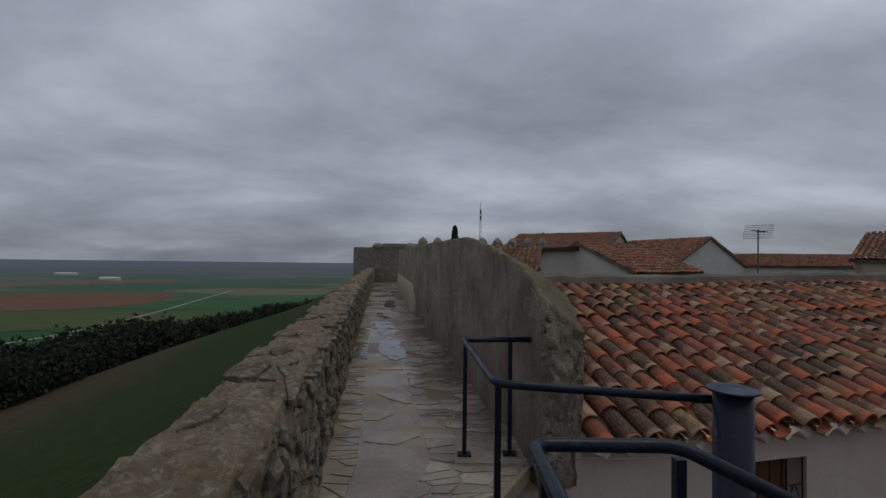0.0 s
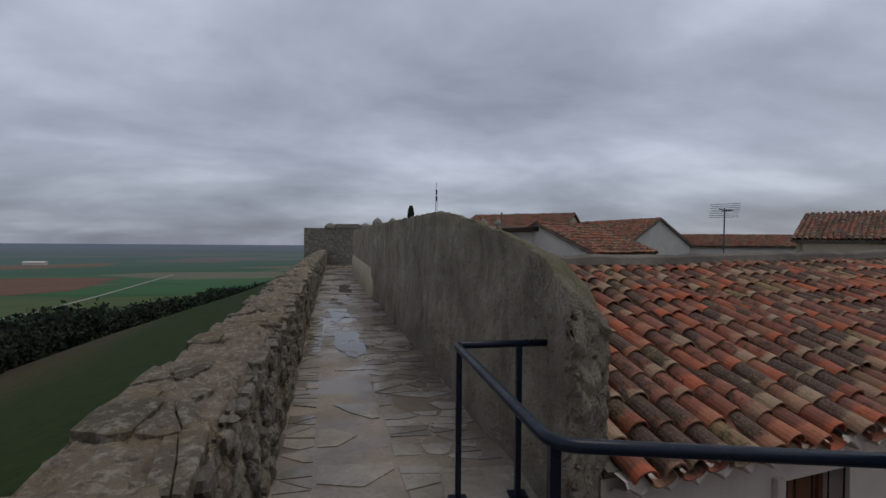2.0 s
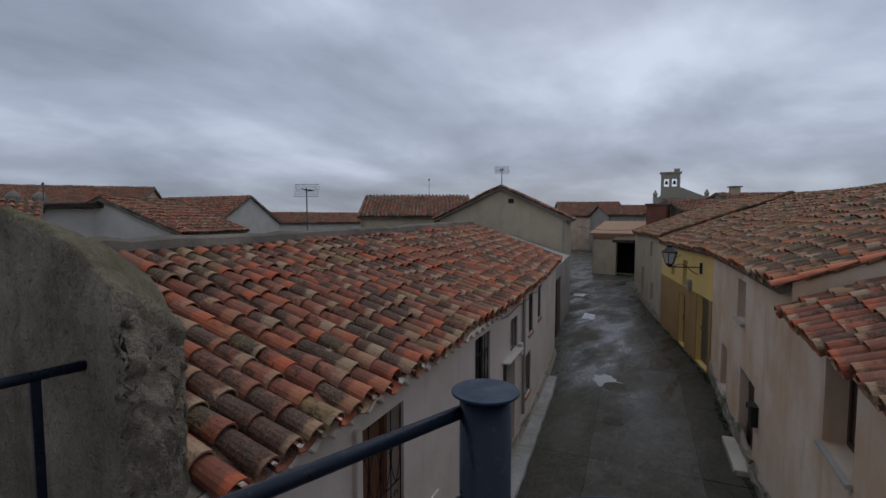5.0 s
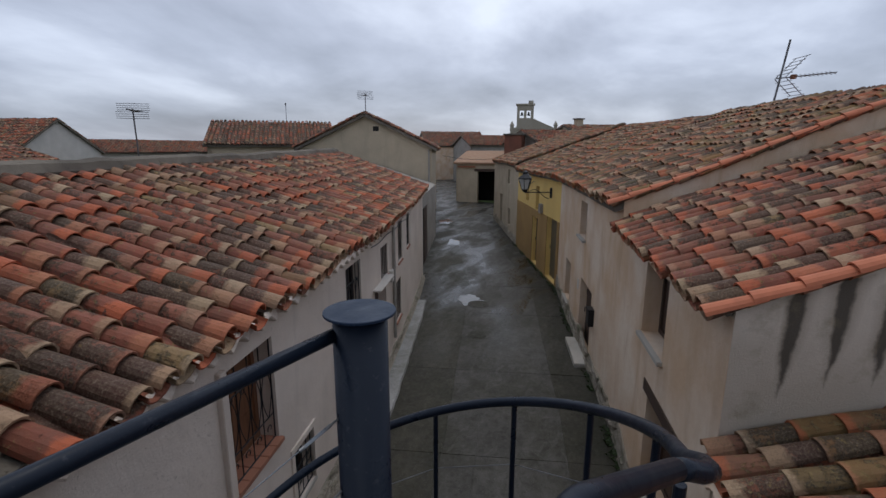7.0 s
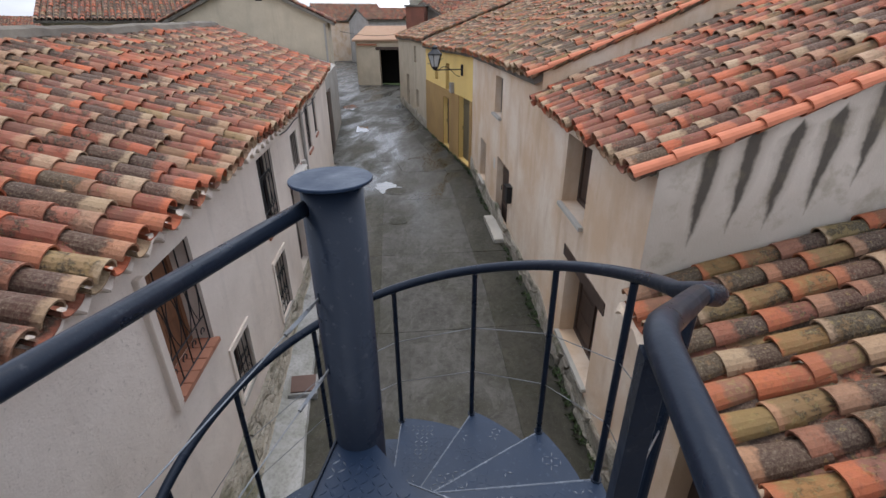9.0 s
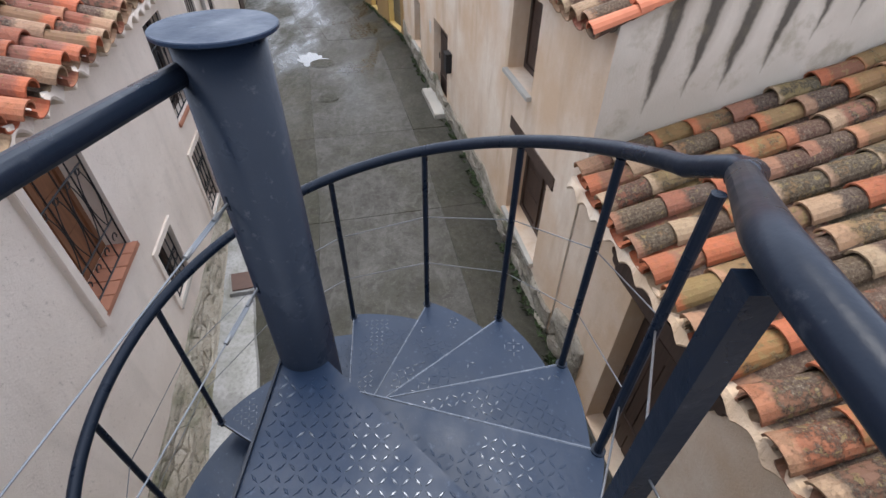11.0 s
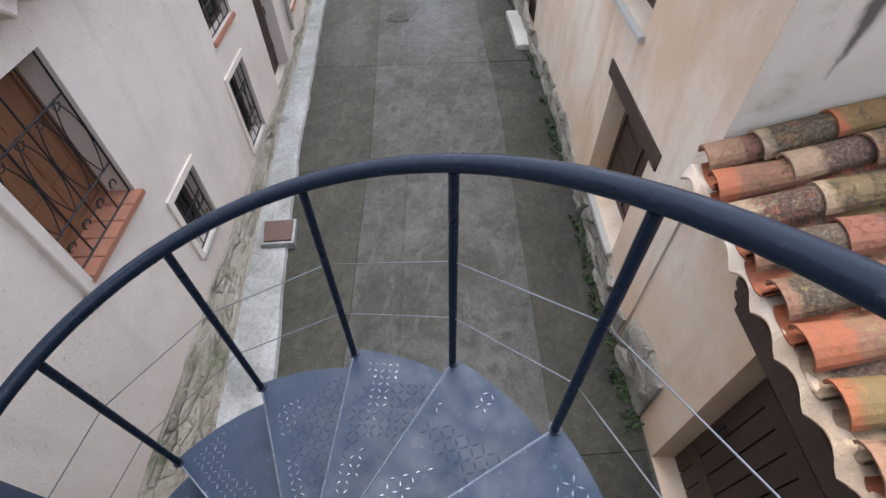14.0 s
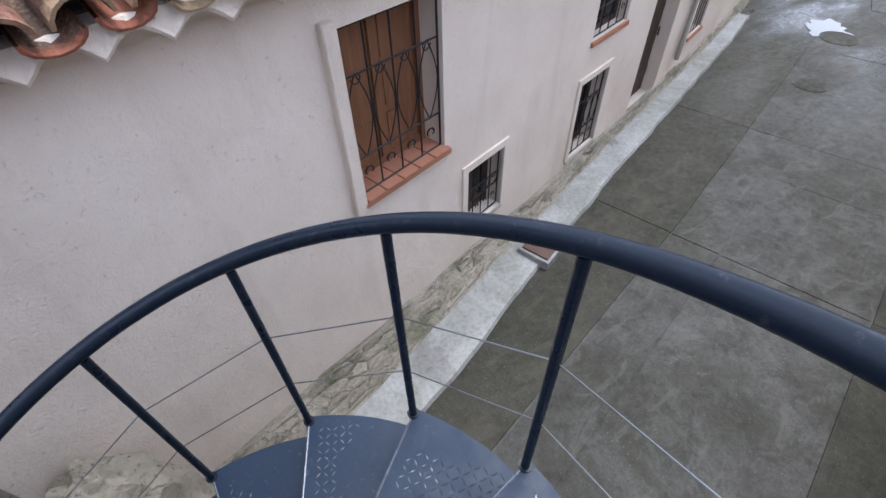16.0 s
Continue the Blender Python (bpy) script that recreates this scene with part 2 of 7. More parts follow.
def mat_street(name, c1, c2, dirt, moss):
    """Rain-wet concrete: grey slabs with brown-green grime, a thin film of water and standing pools along the street."""
    m = Mat(name, 0.4, 0.0, 0.36)
    oi = m.node("ShaderNodeObjectInfo")
    r = oi.outputs["Random"]
    base = m.mix(m.ramp(m.noise(2.1, 6, 0.62, None, 0.4), [(0.32, 0.0), (0.68, 1.0)]), c1, c2)
    base = m.mix(m.math("MULTIPLY", r, 0.3), base, dirt)
    base = m.mix(m.math("MULTIPLY", m.ramp(m.noise(0.9, 6, 0.68, None, 0.7), [(0.46, 0.0), (0.6, 1.0)]), 0.65), base, moss)
    base = m.mix(m.math("MULTIPLY", m.ramp(m.noise(5.5, 7, 0.74, None, 0.6), [(0.5, 0.0), (0.62, 1.0)]), 0.5), base, dirt)
    base = m.mix(m.math("MULTIPLY", m.ramp(m.noise(34, 5, 0.75), [(0.45, 0.0), (0.68, 1.0)]), 0.45), base, dirt)
    base = m.mix(m.math("MULTIPLY", m.ramp(m.noise(60, 3, 0.7), [(0.64, 0.0), (0.7, 1.0)]), 0.5), base, (0.24, 0.23, 0.20))
    base = m.mix(m.math("MULTIPLY", m.ramp(m.noise(3.2, 6, 0.7, (0.6, 1.4, 1), 0.8), [(0.56, 0.0), (0.64, 1.0)]), 0.45), base, c2)
    sp = m.node("ShaderNodeSeparateXYZ")
    m.link(m.pos, sp.inputs[0])
    # water gathers in the sunken middle of the street, past the first houses
    sunk = m.ramp(m.math("MULTIPLY", sp.outputs[0], 0.02), [(0.16, 0.0), (0.26, 1.0)])
    film = m.math("MULTIPLY", sunk, m.ramp(m.noise(0.6, 5, 0.62, (0.6, 1.5, 1), 0.15), [(0.42, 1.0), (0.58, 0.0)]))
    m.color(m.mix(m.math("MULTIPLY", film, 0.25), base, tuple(v * 0.5 for v in c1)))
    m.rough(m.mix(film, m.ramp(m.noise(13, 4), [(0.3, 0.62), (0.7, 0.85)]), m.ramp(m.noise(9, 5, 0.7), [(0.35, 0.15), (0.65, 0.40)])))
    m.bump(m.math("MULTIPLY", m.math("ADD", m.noise(40, 5, 0.7), m.math("MULTIPLY", m.noise(6, 4), 1.3)), m.math("SUBTRACT", 1.0, m.math("MULTIPLY", film, 0.7))), 0.007, 0.7)
    return m.m


def mat_wood(name, c1, c2, axis=(1, 1, 0.08), rough=0.6):
    m = Mat(name, rough)
    g = m.noise(24, 5, 0.6, axis, 0.6)
    m.color(m.mix(m.ramp(m.noise(3, 3), [(0.35, 0.0), (0.7, 0.5)]), m.ramp(g, [(0.3, c1), (0.7, c2)]), c1))
    m.bump(g, 0.004, 0.5)
    return m.m


def mat_paint(name, c, rough=0.45, metal=0.0, wear=(0.12, 0.1, 0.09), amount=0.2, bump=0.003, spread=0.12, spec=0.4):
    m = Mat(name, rough, metal, spec)
    base = m.mix(m.ramp(m.noise(4, 4), [(0.3, 0.0), (0.75, 0.35)]), c, tuple(x * 0.65 for x in c))
    base = m.mix(m.math("MULTIPLY", m.ramp(m.noise(35, 5, 0.7), [(0.6, 0.0), (0.7, 1.0)]), amount), base, wear)
    m.color(base)
    m.rough(m.ramp(m.noise(9, 4), [(0.3, max(0.05, rough - spread)), (0.7, min(1, rough + spread))]))
    m.bump(m.noise(30, 4), bump, 0.4)
    return m.m


def mat_plain(name, c, rough=0.6, metal=0.0):
    m = Mat(name, rough, metal)
    m.color(m.mix(m.ramp(m.noise(8, 4), [(0.3, 0.0), (0.7, 1.0)]), c, tuple(x * 0.8 for x in c)))
    return m.m


TILE = mat_tile("roof_tile", 1.3, 0.01)
# near-black: shade between cover tiles put into the colour; also a dark eave
TILE_DARK = mat_stone("dark_tile", [(0.04, 0.026, 0.02), (0.03, 0.022, 0.017), (0.07, 0.038, 0.026)], (0.06, 0.054, 0.04), 0.5)
TILE_MOSSY = mat_tile("mossy_roof_tile", 1.15, 0.05)
TILE_NEW = mat_plain("new_tile", (0.52, 0.16, 0.075), 0.75)
MORTAR = mat_plaster("mortar", (0.22, 0.19, 0.15), (0.12, 0.102, 0.082), (0.06, 0.055, 0.05), 0.5, 0.9)
PLASTER_PALE = mat_plaster("pale_render", (0.75, 0.645, 0.55), (0.65, 0.55, 0.46), (0.43, 0.365, 0.30), 0.4)
PLASTER_TAN = mat_plaster("tan_render", (0.76, 0.64, 0.51), (0.64, 0.45, 0.29), (0.47, 0.31, 0.185), 0.65)
PLASTER_GREY = mat_plaster("grey_render", (0.40, 0.365, 0.32), (0.31, 0.285, 0.25), (0.13, 0.12, 0.105), 0.5)
PLASTER_YELLOW = mat_plaster("yellow_render", (0.80, 0.56, 0.19), (0.72, 0.49, 0.17), (0.52, 0.36, 0.16), 0.3)
PLASTER_OCHRE = mat_plaster("ochre_render", (0.40, 0.245, 0.09), (0.33, 0.20, 0.08), (0.25, 0.16, 0.08), 0.3)
PLASTER_BEIGE = mat_plaster("beige_render", (0.54, 0.445, 0.32), (0.45, 0.37, 0.265), (0.30, 0.25, 0.18), 0.35)
PLASTER_WHITE = mat_plaster("white_render", (0.66, 0.61, 0.55), (0.56, 0.52, 0.465), (0.45, 0.42, 0.37), 0.2)
def mat_buttress():
    """Old brown cement: blotches, dark runs, pale moss along the top and crumbling grit."""
    m = Mat("weathered_cement", 0.92, 0.0, 0.2)
    base = m.mix(m.ramp(m.noise(1.5, 6, 0.6, None, 0.4), [(0.34, 0.0), (0.66, 1.0)]), (0.45, 0.38, 0.285), (0.25, 0.207, 0.15))
    run = m.ramp(m.noise(3.0, 5, 0.62, (1, 1, 0.25), 0.5), [(0.5, 0.0), (0.66, 1.0)])
    base = m.mix(m.math("MULTIPLY", run, 0.6), base, (0.14, 0.12, 0.09))
    base = m.mix(m.ramp(m.noise(11, 6, 0.72), [(0.5, 0.0), (0.64, 0.55)]), base, (0.36, 0.33, 0.27))
    base = m.mix(m.ramp(m.noise(38, 4, 0.7), [(0.55, 0.0), (0.68, 0.6)]), base, (0.05, 0.045, 0.038))
    sp = m.node("ShaderNodeSeparateXYZ")
    m.link(m.geo.outputs["Normal"], sp.inputs[0])
    moss = m.math("MULTIPLY", m.ramp(sp.outputs[2], [(0.25, 0.0), (0.6, 1.0)]), m.ramp(m.noise(6, 5, 0.7), [(0.35, 0.25), (0.6, 0.9)]))
    m.color(m.mix(moss, base, (0.19, 0.17, 0.085)))
    m.bump(m.math("ADD", m.math("MULTIPLY", m.noise(9, 6, 0.7), 1.6), m.math("ADD", m.noise(42, 5, 0.75), m.math("MULTIPLY", m.noise(3, 3), 1.5))), 0.045, 1.0)
    return m.m


BUTTRESS = mat_buttress()
STONE = mat_stone("limestone_rubble", [(0.19, 0.16, 0.122), (0.26, 0.22, 0.168), (0.15, 0.132, 0.103), (0.32, 0.265, 0.19), (0.23, 0.20, 0.163)], (0.42, 0.40, 0.345), 0.4)
STONE_TOP = mat_stone("lichened_stone", [(0.145, 0.112, 0.078), (0.21, 0.163, 0.112), (0.115, 0.092, 0.066), (0.28, 0.22, 0.148)], (0.47, 0.415, 0.325), 0.5, (0.20, 0.145, 0.06))
STONE_FAR = mat_stone("tower_stone", [(0.23, 0.205, 0.165), (0.31, 0.28, 0.23), (0.19, 0.17, 0.14)], (0.3, 0.29, 0.25), 0.25)
ASHLAR = mat_stone("church_stone", [(0.36, 0.32, 0.25), (0.42, 0.37, 0.29), (0.30, 0.27, 0.22)], (0.45, 0.42, 0.36), 0.25)
STONE_BASE = mat_stone("plinth_stone", [(0.36, 0.31, 0.245), (0.46, 0.41, 0.335), (0.21, 0.185, 0.14), (0.52, 0.465, 0.385)], (0.50, 0.46, 0.37), 0.3, (0.07, 0.085, 0.03))
FLAG = mat_wet("wet_flagstone", (0.35, 0.295, 0.235), (0.50, 0.44, 0.36), (0.20, 0.165, 0.12), 0.8, (0.44, 0.56), 0.12, 0.5)
FLAG_BED = mat_wet("walkway_mortar", (0.28, 0.215, 0.155), (0.37, 0.30, 0.23), (0.16, 0.125, 0.085), 0.7, (0.46, 0.60), 0.1, 0.0)
WATER = mat_plain("standing_rain_water", (0.085, 0.075, 0.062), 0.035)
ROAD_GREEN = mat_street("mossy_wet_concrete", (0.029, 0.026, 0.017), (0.054, 0.049, 0.034), (0.011, 0.010, 0.006), (0.016, 0.017, 0.006))
ROAD = mat_street("wet_concrete", (0.045, 0.042, 0.036), (0.092, 0.088, 0.079), (0.017, 0.015, 0.011), (0.027, 0.026, 0.014))
KERB = mat_wet("pavement_concrete", (0.27, 0.265, 0.25), (0.38, 0.375, 0.365), (0.16, 0.16, 0.13), 0.9, (0.3, 0.42))
STEEL = mat_paint("slate_blue_paint", (0.008, 0.0125, 0.022), 0.34, 0.0, (0.2, 0.2, 0.21), 0.12, spec=0.22)
TREAD = mat_paint("tread_paint", (0.0135, 0.025, 0.048), 0.42, 0.0, (0.10, 0.13, 0.18), 0.3, spread=0.12, spec=0.22)
LUG = mat_paint("worn_tread_plate", (0.13, 0.145, 0.17), 0.25, 0.35, (0.5, 0.5, 0.52), 0.55)
CABLE = mat_plain("galvanised_steel", (0.24, 0.245, 0.25), 0.35, 0.8)
IRON = mat_plain("black_iron", (0.022, 0.022, 0.024), 0.5, 0.4)
WOOD_RED = mat_wood("reddish_wood", (0.10, 0.042, 0.022), (0.19, 0.085, 0.045))
WOOD_DARK = mat_wood("dark_brown_wood", (0.042, 0.024, 0.016), (0.075, 0.042, 0.028))
WOOD_ORANGE = mat_wood("orange_wood", (0.15, 0.062, 0.03), (0.26, 0.115, 0.052))
TERRACOTTA = mat_plain("terracotta_sill", (0.40, 0.17, 0.10), 0.7)
SILL = mat_plaster("stone_sill", (0.50, 0.46, 0.40), (0.40, 0.37, 0.32), (0.22, 0.2, 0.17), 0.3)
LEAF = mat_plain("dark_foliage", (0.020, 0.030, 0.013), 0.95)
WEED = mat_plain("weed_leaf", (0.055, 0.085, 0.03), 0.85)
RUST = mat_plain("rusty_iron_lid", (0.085, 0.042, 0.03), 0.6)
# near-black stand-in for the shade inside openings
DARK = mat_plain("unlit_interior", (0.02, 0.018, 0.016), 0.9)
ASH = mat_plain("weathered_aluminium", (0.12, 0.12, 0.125), 0.5, 0.5)
g = Mat("window_glass", 0.06)
g.color((0.015, 0.017, 0.02))
GLASS = g.m

# ---- helpers of this scene ----
ORIGIN = {}


def thing(name, at, label, category, group="", kind=""):
    ob = new(name)
    ob.empty_display_size = 0.1
    ob.location = at
    ORIGIN[ob] = Vector(at)
    return tagged(ob, label, category, group, kind)


def to_mesh(name, bm, mat, smooth=False):
    me = bpy.data.meshes.new(name)
    bmesh.ops.recalc_face_normals(bm, faces=bm.faces)
    bm.to_mesh(me)
    bm.free()
    me.materials.append(mat)
    if smooth:
        me.polygons.foreach_set("use_smooth", [True] * len(me.polygons))
    return me


def part(name, bm, mat, parent=None, label="", smooth=False, kind=""):
    """One mesh object, modelled in world metres, under its thing or part."""
    me = to_mesh(name, bm, mat, smooth)
    ob = new(name, me)
    o = ORIGIN.get(parent, Vector())
    if parent is not None:
        me.transform(Matrix.Translation(-o))
        ob.parent = parent
    ORIGIN[ob] = o.copy()
    return tagged(ob, label, kind=kind)


def solid(name, bm, mat, label, category, kind="structure", smooth=False, group=""):
    ob = part(name, bm, mat, None, smooth=smooth)
    return tagged(ob, label, category, group, kind)


def placed(name, me, parent, m, kind=""):
    """A piece that shares its mesh, at the world pose m."""
    ob = new(name, me)
    if parent is not None:
        ob.parent = parent
    ob.matrix_basis = Matrix.Translation(-ORIGIN.get(parent, Vector())) @ m
    return ob


def box(bm, a, b, m=None):
    (x0, y0, z0), (x1, y1, z1) = a, b
    vs = [bm.verts.new((x, y, z)) for x in (x0, x1) for y in (y0, y1) for z in (z0, z1)]
    for f in ((0, 1, 3, 2), (4, 6, 7, 5), (0, 4, 5, 1), (2, 3, 7, 6), (0, 2, 6, 4), (1, 5, 7, 3)):
        bm.faces.new([vs[i] for i in f])
    if m is not None:
        for v in vs:
            v.co = m(v.co) if callable(m) else m @ v.co
    return bm


def soft(bm, w):
    bmesh.ops.bevel(bm, geom=list(bm.edges), offset=w, segments=2, affect="EDGES", clamp_overlap=True)
    return bm


def tube(bm, pts, r, seg=10, caps=True, radii=None):
    """A round bar through the points, with mitred bends."""
    pts = [Vector(p) for p in pts]
    rings, up = [], None
    for i, p in enumerate(pts):
        d0 = (pts[i] - pts[i - 1]).normalized() if i else None
        d1 = (pts[i + 1] - pts[i]).normalized() if i < len(pts) - 1 else None
        d = ((d0 or d1) + (d1 or d0)).normalized()
        if up is None:
            up = d.orthogonal().normalized()
        up = (up - d * up.dot(d)).normalized()
        side = d.cross(up)
        k = 1.0
        if d0 and d1:
            k = 1 / max(0.6, math.cos(d0.angle(d1) / 2))
        rr = radii[i] if radii else r
        rings.append([bm.verts.new(p + (up * math.cos(a) + side * math.sin(a)) * rr * k) for a in (2 * math.pi * j / seg for j in range(seg))])
    for a, b in zip(rings, rings[1:]):
        for j in range(seg):
            bm.faces.new((a[j], a[(j + 1) % seg], b[(j + 1) % seg], b[j]))
    if caps:
        bm.faces.new(rings[0][::-1])
        bm.faces.new(rings[-1])
    return bm


def bend(a, b, c, r, n=6):
    """Points of a rounded corner at b."""
    a, b, c = Vector(a), Vector(b), Vector(c)
    p, q = b + (a - b).normalized() * r, b + (c - b).normalized() * r
    return [p.lerp(b, t).lerp(b.lerp(q, t), t) for t in (i / n for i in range(n + 1))]


def prism(bm, pts, z0, z1, m=None):
    """Upright prism over a plan outline; z0 and z1 may be lists."""
    n = len(pts)
    lo = [bm.verts.new((p[0], p[1], z0[i] if isinstance(z0, (list, tuple)) else z0)) for i, p in enumerate(pts)]
    hi = [bm.verts.new((p[0], p[1], z1[i] if isinstance(z1, (list, tuple)) else z1)) for i, p in enumerate(pts)]
    bm.faces.new(lo[::-1]); bm.faces.new(hi)
    for i in range(n):
        bm.faces.new((lo[i], lo[(i + 1) % n], hi[(i + 1) % n], hi[i]))
    if m is not None:
        for v in lo + hi:
            v.co = m(v.co) if callable(m) else m @ v.co
    return bm


def pierced(bm, u0, u1, z0, z1, v0, v1, holes, m, step=1.2):
    """A wall slab with openings right through it. holes: (u0, u1, z0, z1)."""
    us = {u0, u1}; zs = {z0, z1}
    for h in holes:
        us |= {h[0], h[1]}; zs |= {h[2], h[3]}
    us, zs = sorted(us), sorted(zs)
    more = []
    for a, b in zip(us, us[1:]):
        k = max(1, int((b - a) / step))
        more += [a + (b - a) * i / k for i in range(1, k)]
    us = sorted(us + more)
    cell = lambda i, j: 0 <= i < len(us) - 1 and 0 <= j < len(zs) - 1 and not any(
        h[0] - 1e-6 < (us[i] + us[i + 1]) / 2 < h[1] + 1e-6 and h[2] - 1e-6 < (zs[j] + zs[j + 1]) / 2 < h[3] + 1e-6 for h in holes)
    grid = {}

    def vert(i, j, k):
        if (i, j, k) not in grid:
            grid[i, j, k] = bm.verts.new(m(Vector((us[i], (v0, v1)[k], zs[j]))))
        return grid[i, j, k]

    for i in range(len(us) - 1):
        for j in range(len(zs) - 1):
            if not cell(i, j):
                continue
            for k in (0, 1):
                bm.faces.new([vert(*q, k) for q in ((i, j), (i + 1, j), (i + 1, j + 1), (i, j + 1))])
            for di, dj, e in ((-1, 0, ((i, j), (i, j + 1))), (1, 0, ((i + 1, j), (i + 1, j + 1))), (0, -1, ((i, j), (i + 1, j))), (0, 1, ((i, j + 1), (i + 1, j + 1)))):
                if not cell(i + di, j + dj):
                    (a, b) = e
                    bm.faces.new((vert(*a, 0), vert(*b, 0), vert(*b, 1), vert(*a, 1)))
    return bm


def cells(rng, x0, x1, y0, y1, size, jitter=0.42, stretch=1.0, stagger=0.25):
    """Irregular polygons that fill a rectangle: the regions round jittered seeds."""
    nx, ny = max(1, round((x1 - x0) / (size * stretch))), max(1, round((y1 - y0) / size))
    sx, sy = (x1 - x0) / nx, (y1 - y0) / ny
    seed = {(i, j): (x0 + (i + 0.5 + (stagger if j % 2 else -stagger) + rng.uniform(-jitter, jitter)) * sx, y0 + (j + 0.5 + rng.uniform(-jitter, jitter)) * sy)
            for i in range(nx) for j in range(ny)}
    for (i, j), (px, py) in seed.items():
        poly = [(x0, y0), (x1, y0), (x1, y1), (x0, y1)]
        for di in range(-2, 3):
            for dj in range(-2, 3):
                q = seed.get((i + di, j + dj))
                if not q or (di == 0 and dj == 0):
                    continue
                mx, my, nx_, ny_ = (px + q[0]) / 2, (py + q[1]) / 2, q[0] - px, q[1] - py
                out = []
                for k in range(len(poly)):
                    a, b = poly[k], poly[(k + 1) % len(poly)]
                    da = (a[0] - mx) * nx_ + (a[1] - my) * ny_
                    db = (b[0] - mx) * nx_ + (b[1] - my) * ny_
                    if da <= 0:
                        out.append(a)
                    if da * db < 0:
                        t = da / (da - db)
                        out.append((a[0] + (b[0] - a[0]) * t, a[1] + (b[1] - a[1]) * t))
                poly = out
                if len(poly) < 3:
                    break
            if len(poly) < 3:
                break
        if len(poly) >= 3:
            yield (px, py), poly


def stone_piece(bm, c, poly, gap, depth, proud, m, rng, bulge=0.6):
    """A rough stone over a polygon: shrunk by the joint, edges rounded down, face uneven."""
    cx, cy = sum(p[0] for p in poly) / len(poly), sum(p[1] for p in poly) / len(poly)
    size = max(0.02, min(math.hypot(p[0] - cx, p[1] - cy) for p in poly))
    k1, k2 = max(0.2, 1 - gap / size), max(0.12, 1 - gap / size - 0.28)
    dens = []
    n = len(poly)
    for i in range(n):
        a, b = poly[i], poly[(i + 1) % n]
        dens.append(a)
        if math.hypot(a[0] - b[0], a[1] - b[1]) > size * 0.8:
            t = rng.uniform(0.35, 0.65)
            w = rng.uniform(-0.06, 0.04) * size
            mx, my = a[0] + (b[0] - a[0]) * t, a[1] + (b[1] - a[1]) * t
            dens.append((mx + (mx - cx) * w, my + (my - cy) * w))
    ring = lambda k, z, j: [bm.verts.new(m(Vector((cx + (p[0] - cx) * k, cy + (p[1] - cy) * k, z + rng.uniform(-j, j))))) for p in dens]
    a, b, d = ring(k1, -depth, 0), ring(k1, proud * (1 - bulge), proud * 0.15), ring(k2, proud, proud * 0.25)
    n = len(dens)
    for lo, hi in ((a, b), (b, d)):
        for i in range(n):
            bm.faces.new((lo[i], lo[(i + 1) % n], hi[(i + 1) % n], hi[i]))
    top = bm.verts.new(m(Vector((cx, cy, proud * rng.uniform(0.9, 1.25)))))
    for i in range(n):
        bm.faces.new((d[i], d[(i + 1) % n], top))


def stones(parent, name, rng, rect, size, m, mat, near=None, gap=0.012, depth=0.06, proud=0.03, limit=290, stretch=1.0, jitter=0.42, bulge=0.6, keep=1.0, stagger=0.25):
    """Fills a rectangle with stones: those that near(c) picks are parts, the others one mesh."""
    rest, count = bmesh.new(), 0
    for c, poly in cells(rng, *rect, size, jitter, stretch, stagger):
        pr = proud * rng.uniform(0.35, 1.3)
        if rng.random() > keep:
            continue
        if near and near(c) and count < limit:
            bm = bmesh.new()
            stone_piece(bm, c, poly, gap, depth, pr, m, rng, bulge)
            part(name, bm, mat, parent)
            count += 1
        else:
            stone_piece(rest, c, poly, gap, depth, pr, m, rng, bulge)
    if rest.verts:
        part(name + "_rest", rest, mat, parent, kind="stuff")
    else:
        rest.free()


def mark_along(me, values):
    """How far up its tile each vertex lies, 0 at the lower lip."""
    me.attributes.new("along", "FLOAT", "POINT").data.foreach_set("value", values)


def tile_mesh(r0=0.1, r1=0.08, length=0.46, thick=0.014, seg=8, name="roof_tile", mat=None):
    """A barrel tile: lower end at the origin, running up along +y, arched over +z."""
    bm = bmesh.new()
    rings = []
    for y, r in ((0, r0), (length, r1)):
        for rr in (r, r - thick):
            rings.append([bm.verts.new((rr * math.cos(a), y, rr * math.sin(a) * 0.92)) for a in (math.pi * k / seg for k in range(seg + 1))])
    o0, i0, o1, i1 = rings
    for k in range(seg):
        bm.faces.new((o0[k], o0[k + 1], o1[k + 1], o1[k]))
        bm.faces.new((i0[k + 1], i0[k], i1[k], i1[k + 1]))
        bm.faces.new((o0[k + 1], o0[k], i0[k], i0[k + 1]))
    me = to_mesh(name, bm, mat or TILE)
    mark_along(me, [v.co.y / length for v in me.vertices])
    return me


TILE_SHAPES = [tile_mesh(), tile_mesh(0.105, 0.078, 0.44), tile_mesh(0.095, 0.082, 0.47, 0.016)]


MOSSY_SHAPES = [tile_mesh(mat=TILE_MOSSY), tile_mesh(0.105, 0.078, 0.44, mat=TILE_MOSSY), tile_mesh(0.096, 0.082, 0.47, 0.016, mat=TILE_MOSSY)]


def add_mesh(data, me, m):
    """Append a mesh at a pose to plain vertex and face lists."""
    vs, fs = data[0], data[1]
    k = len(vs)
    if len(data) > 2:
        data[2].extend(a.value for a in me.attributes["along"].data)
    vs += [m @ v.co for v in me.vertices]
    fs += [[k + i for i in p.vertices] for p in me.polygons]


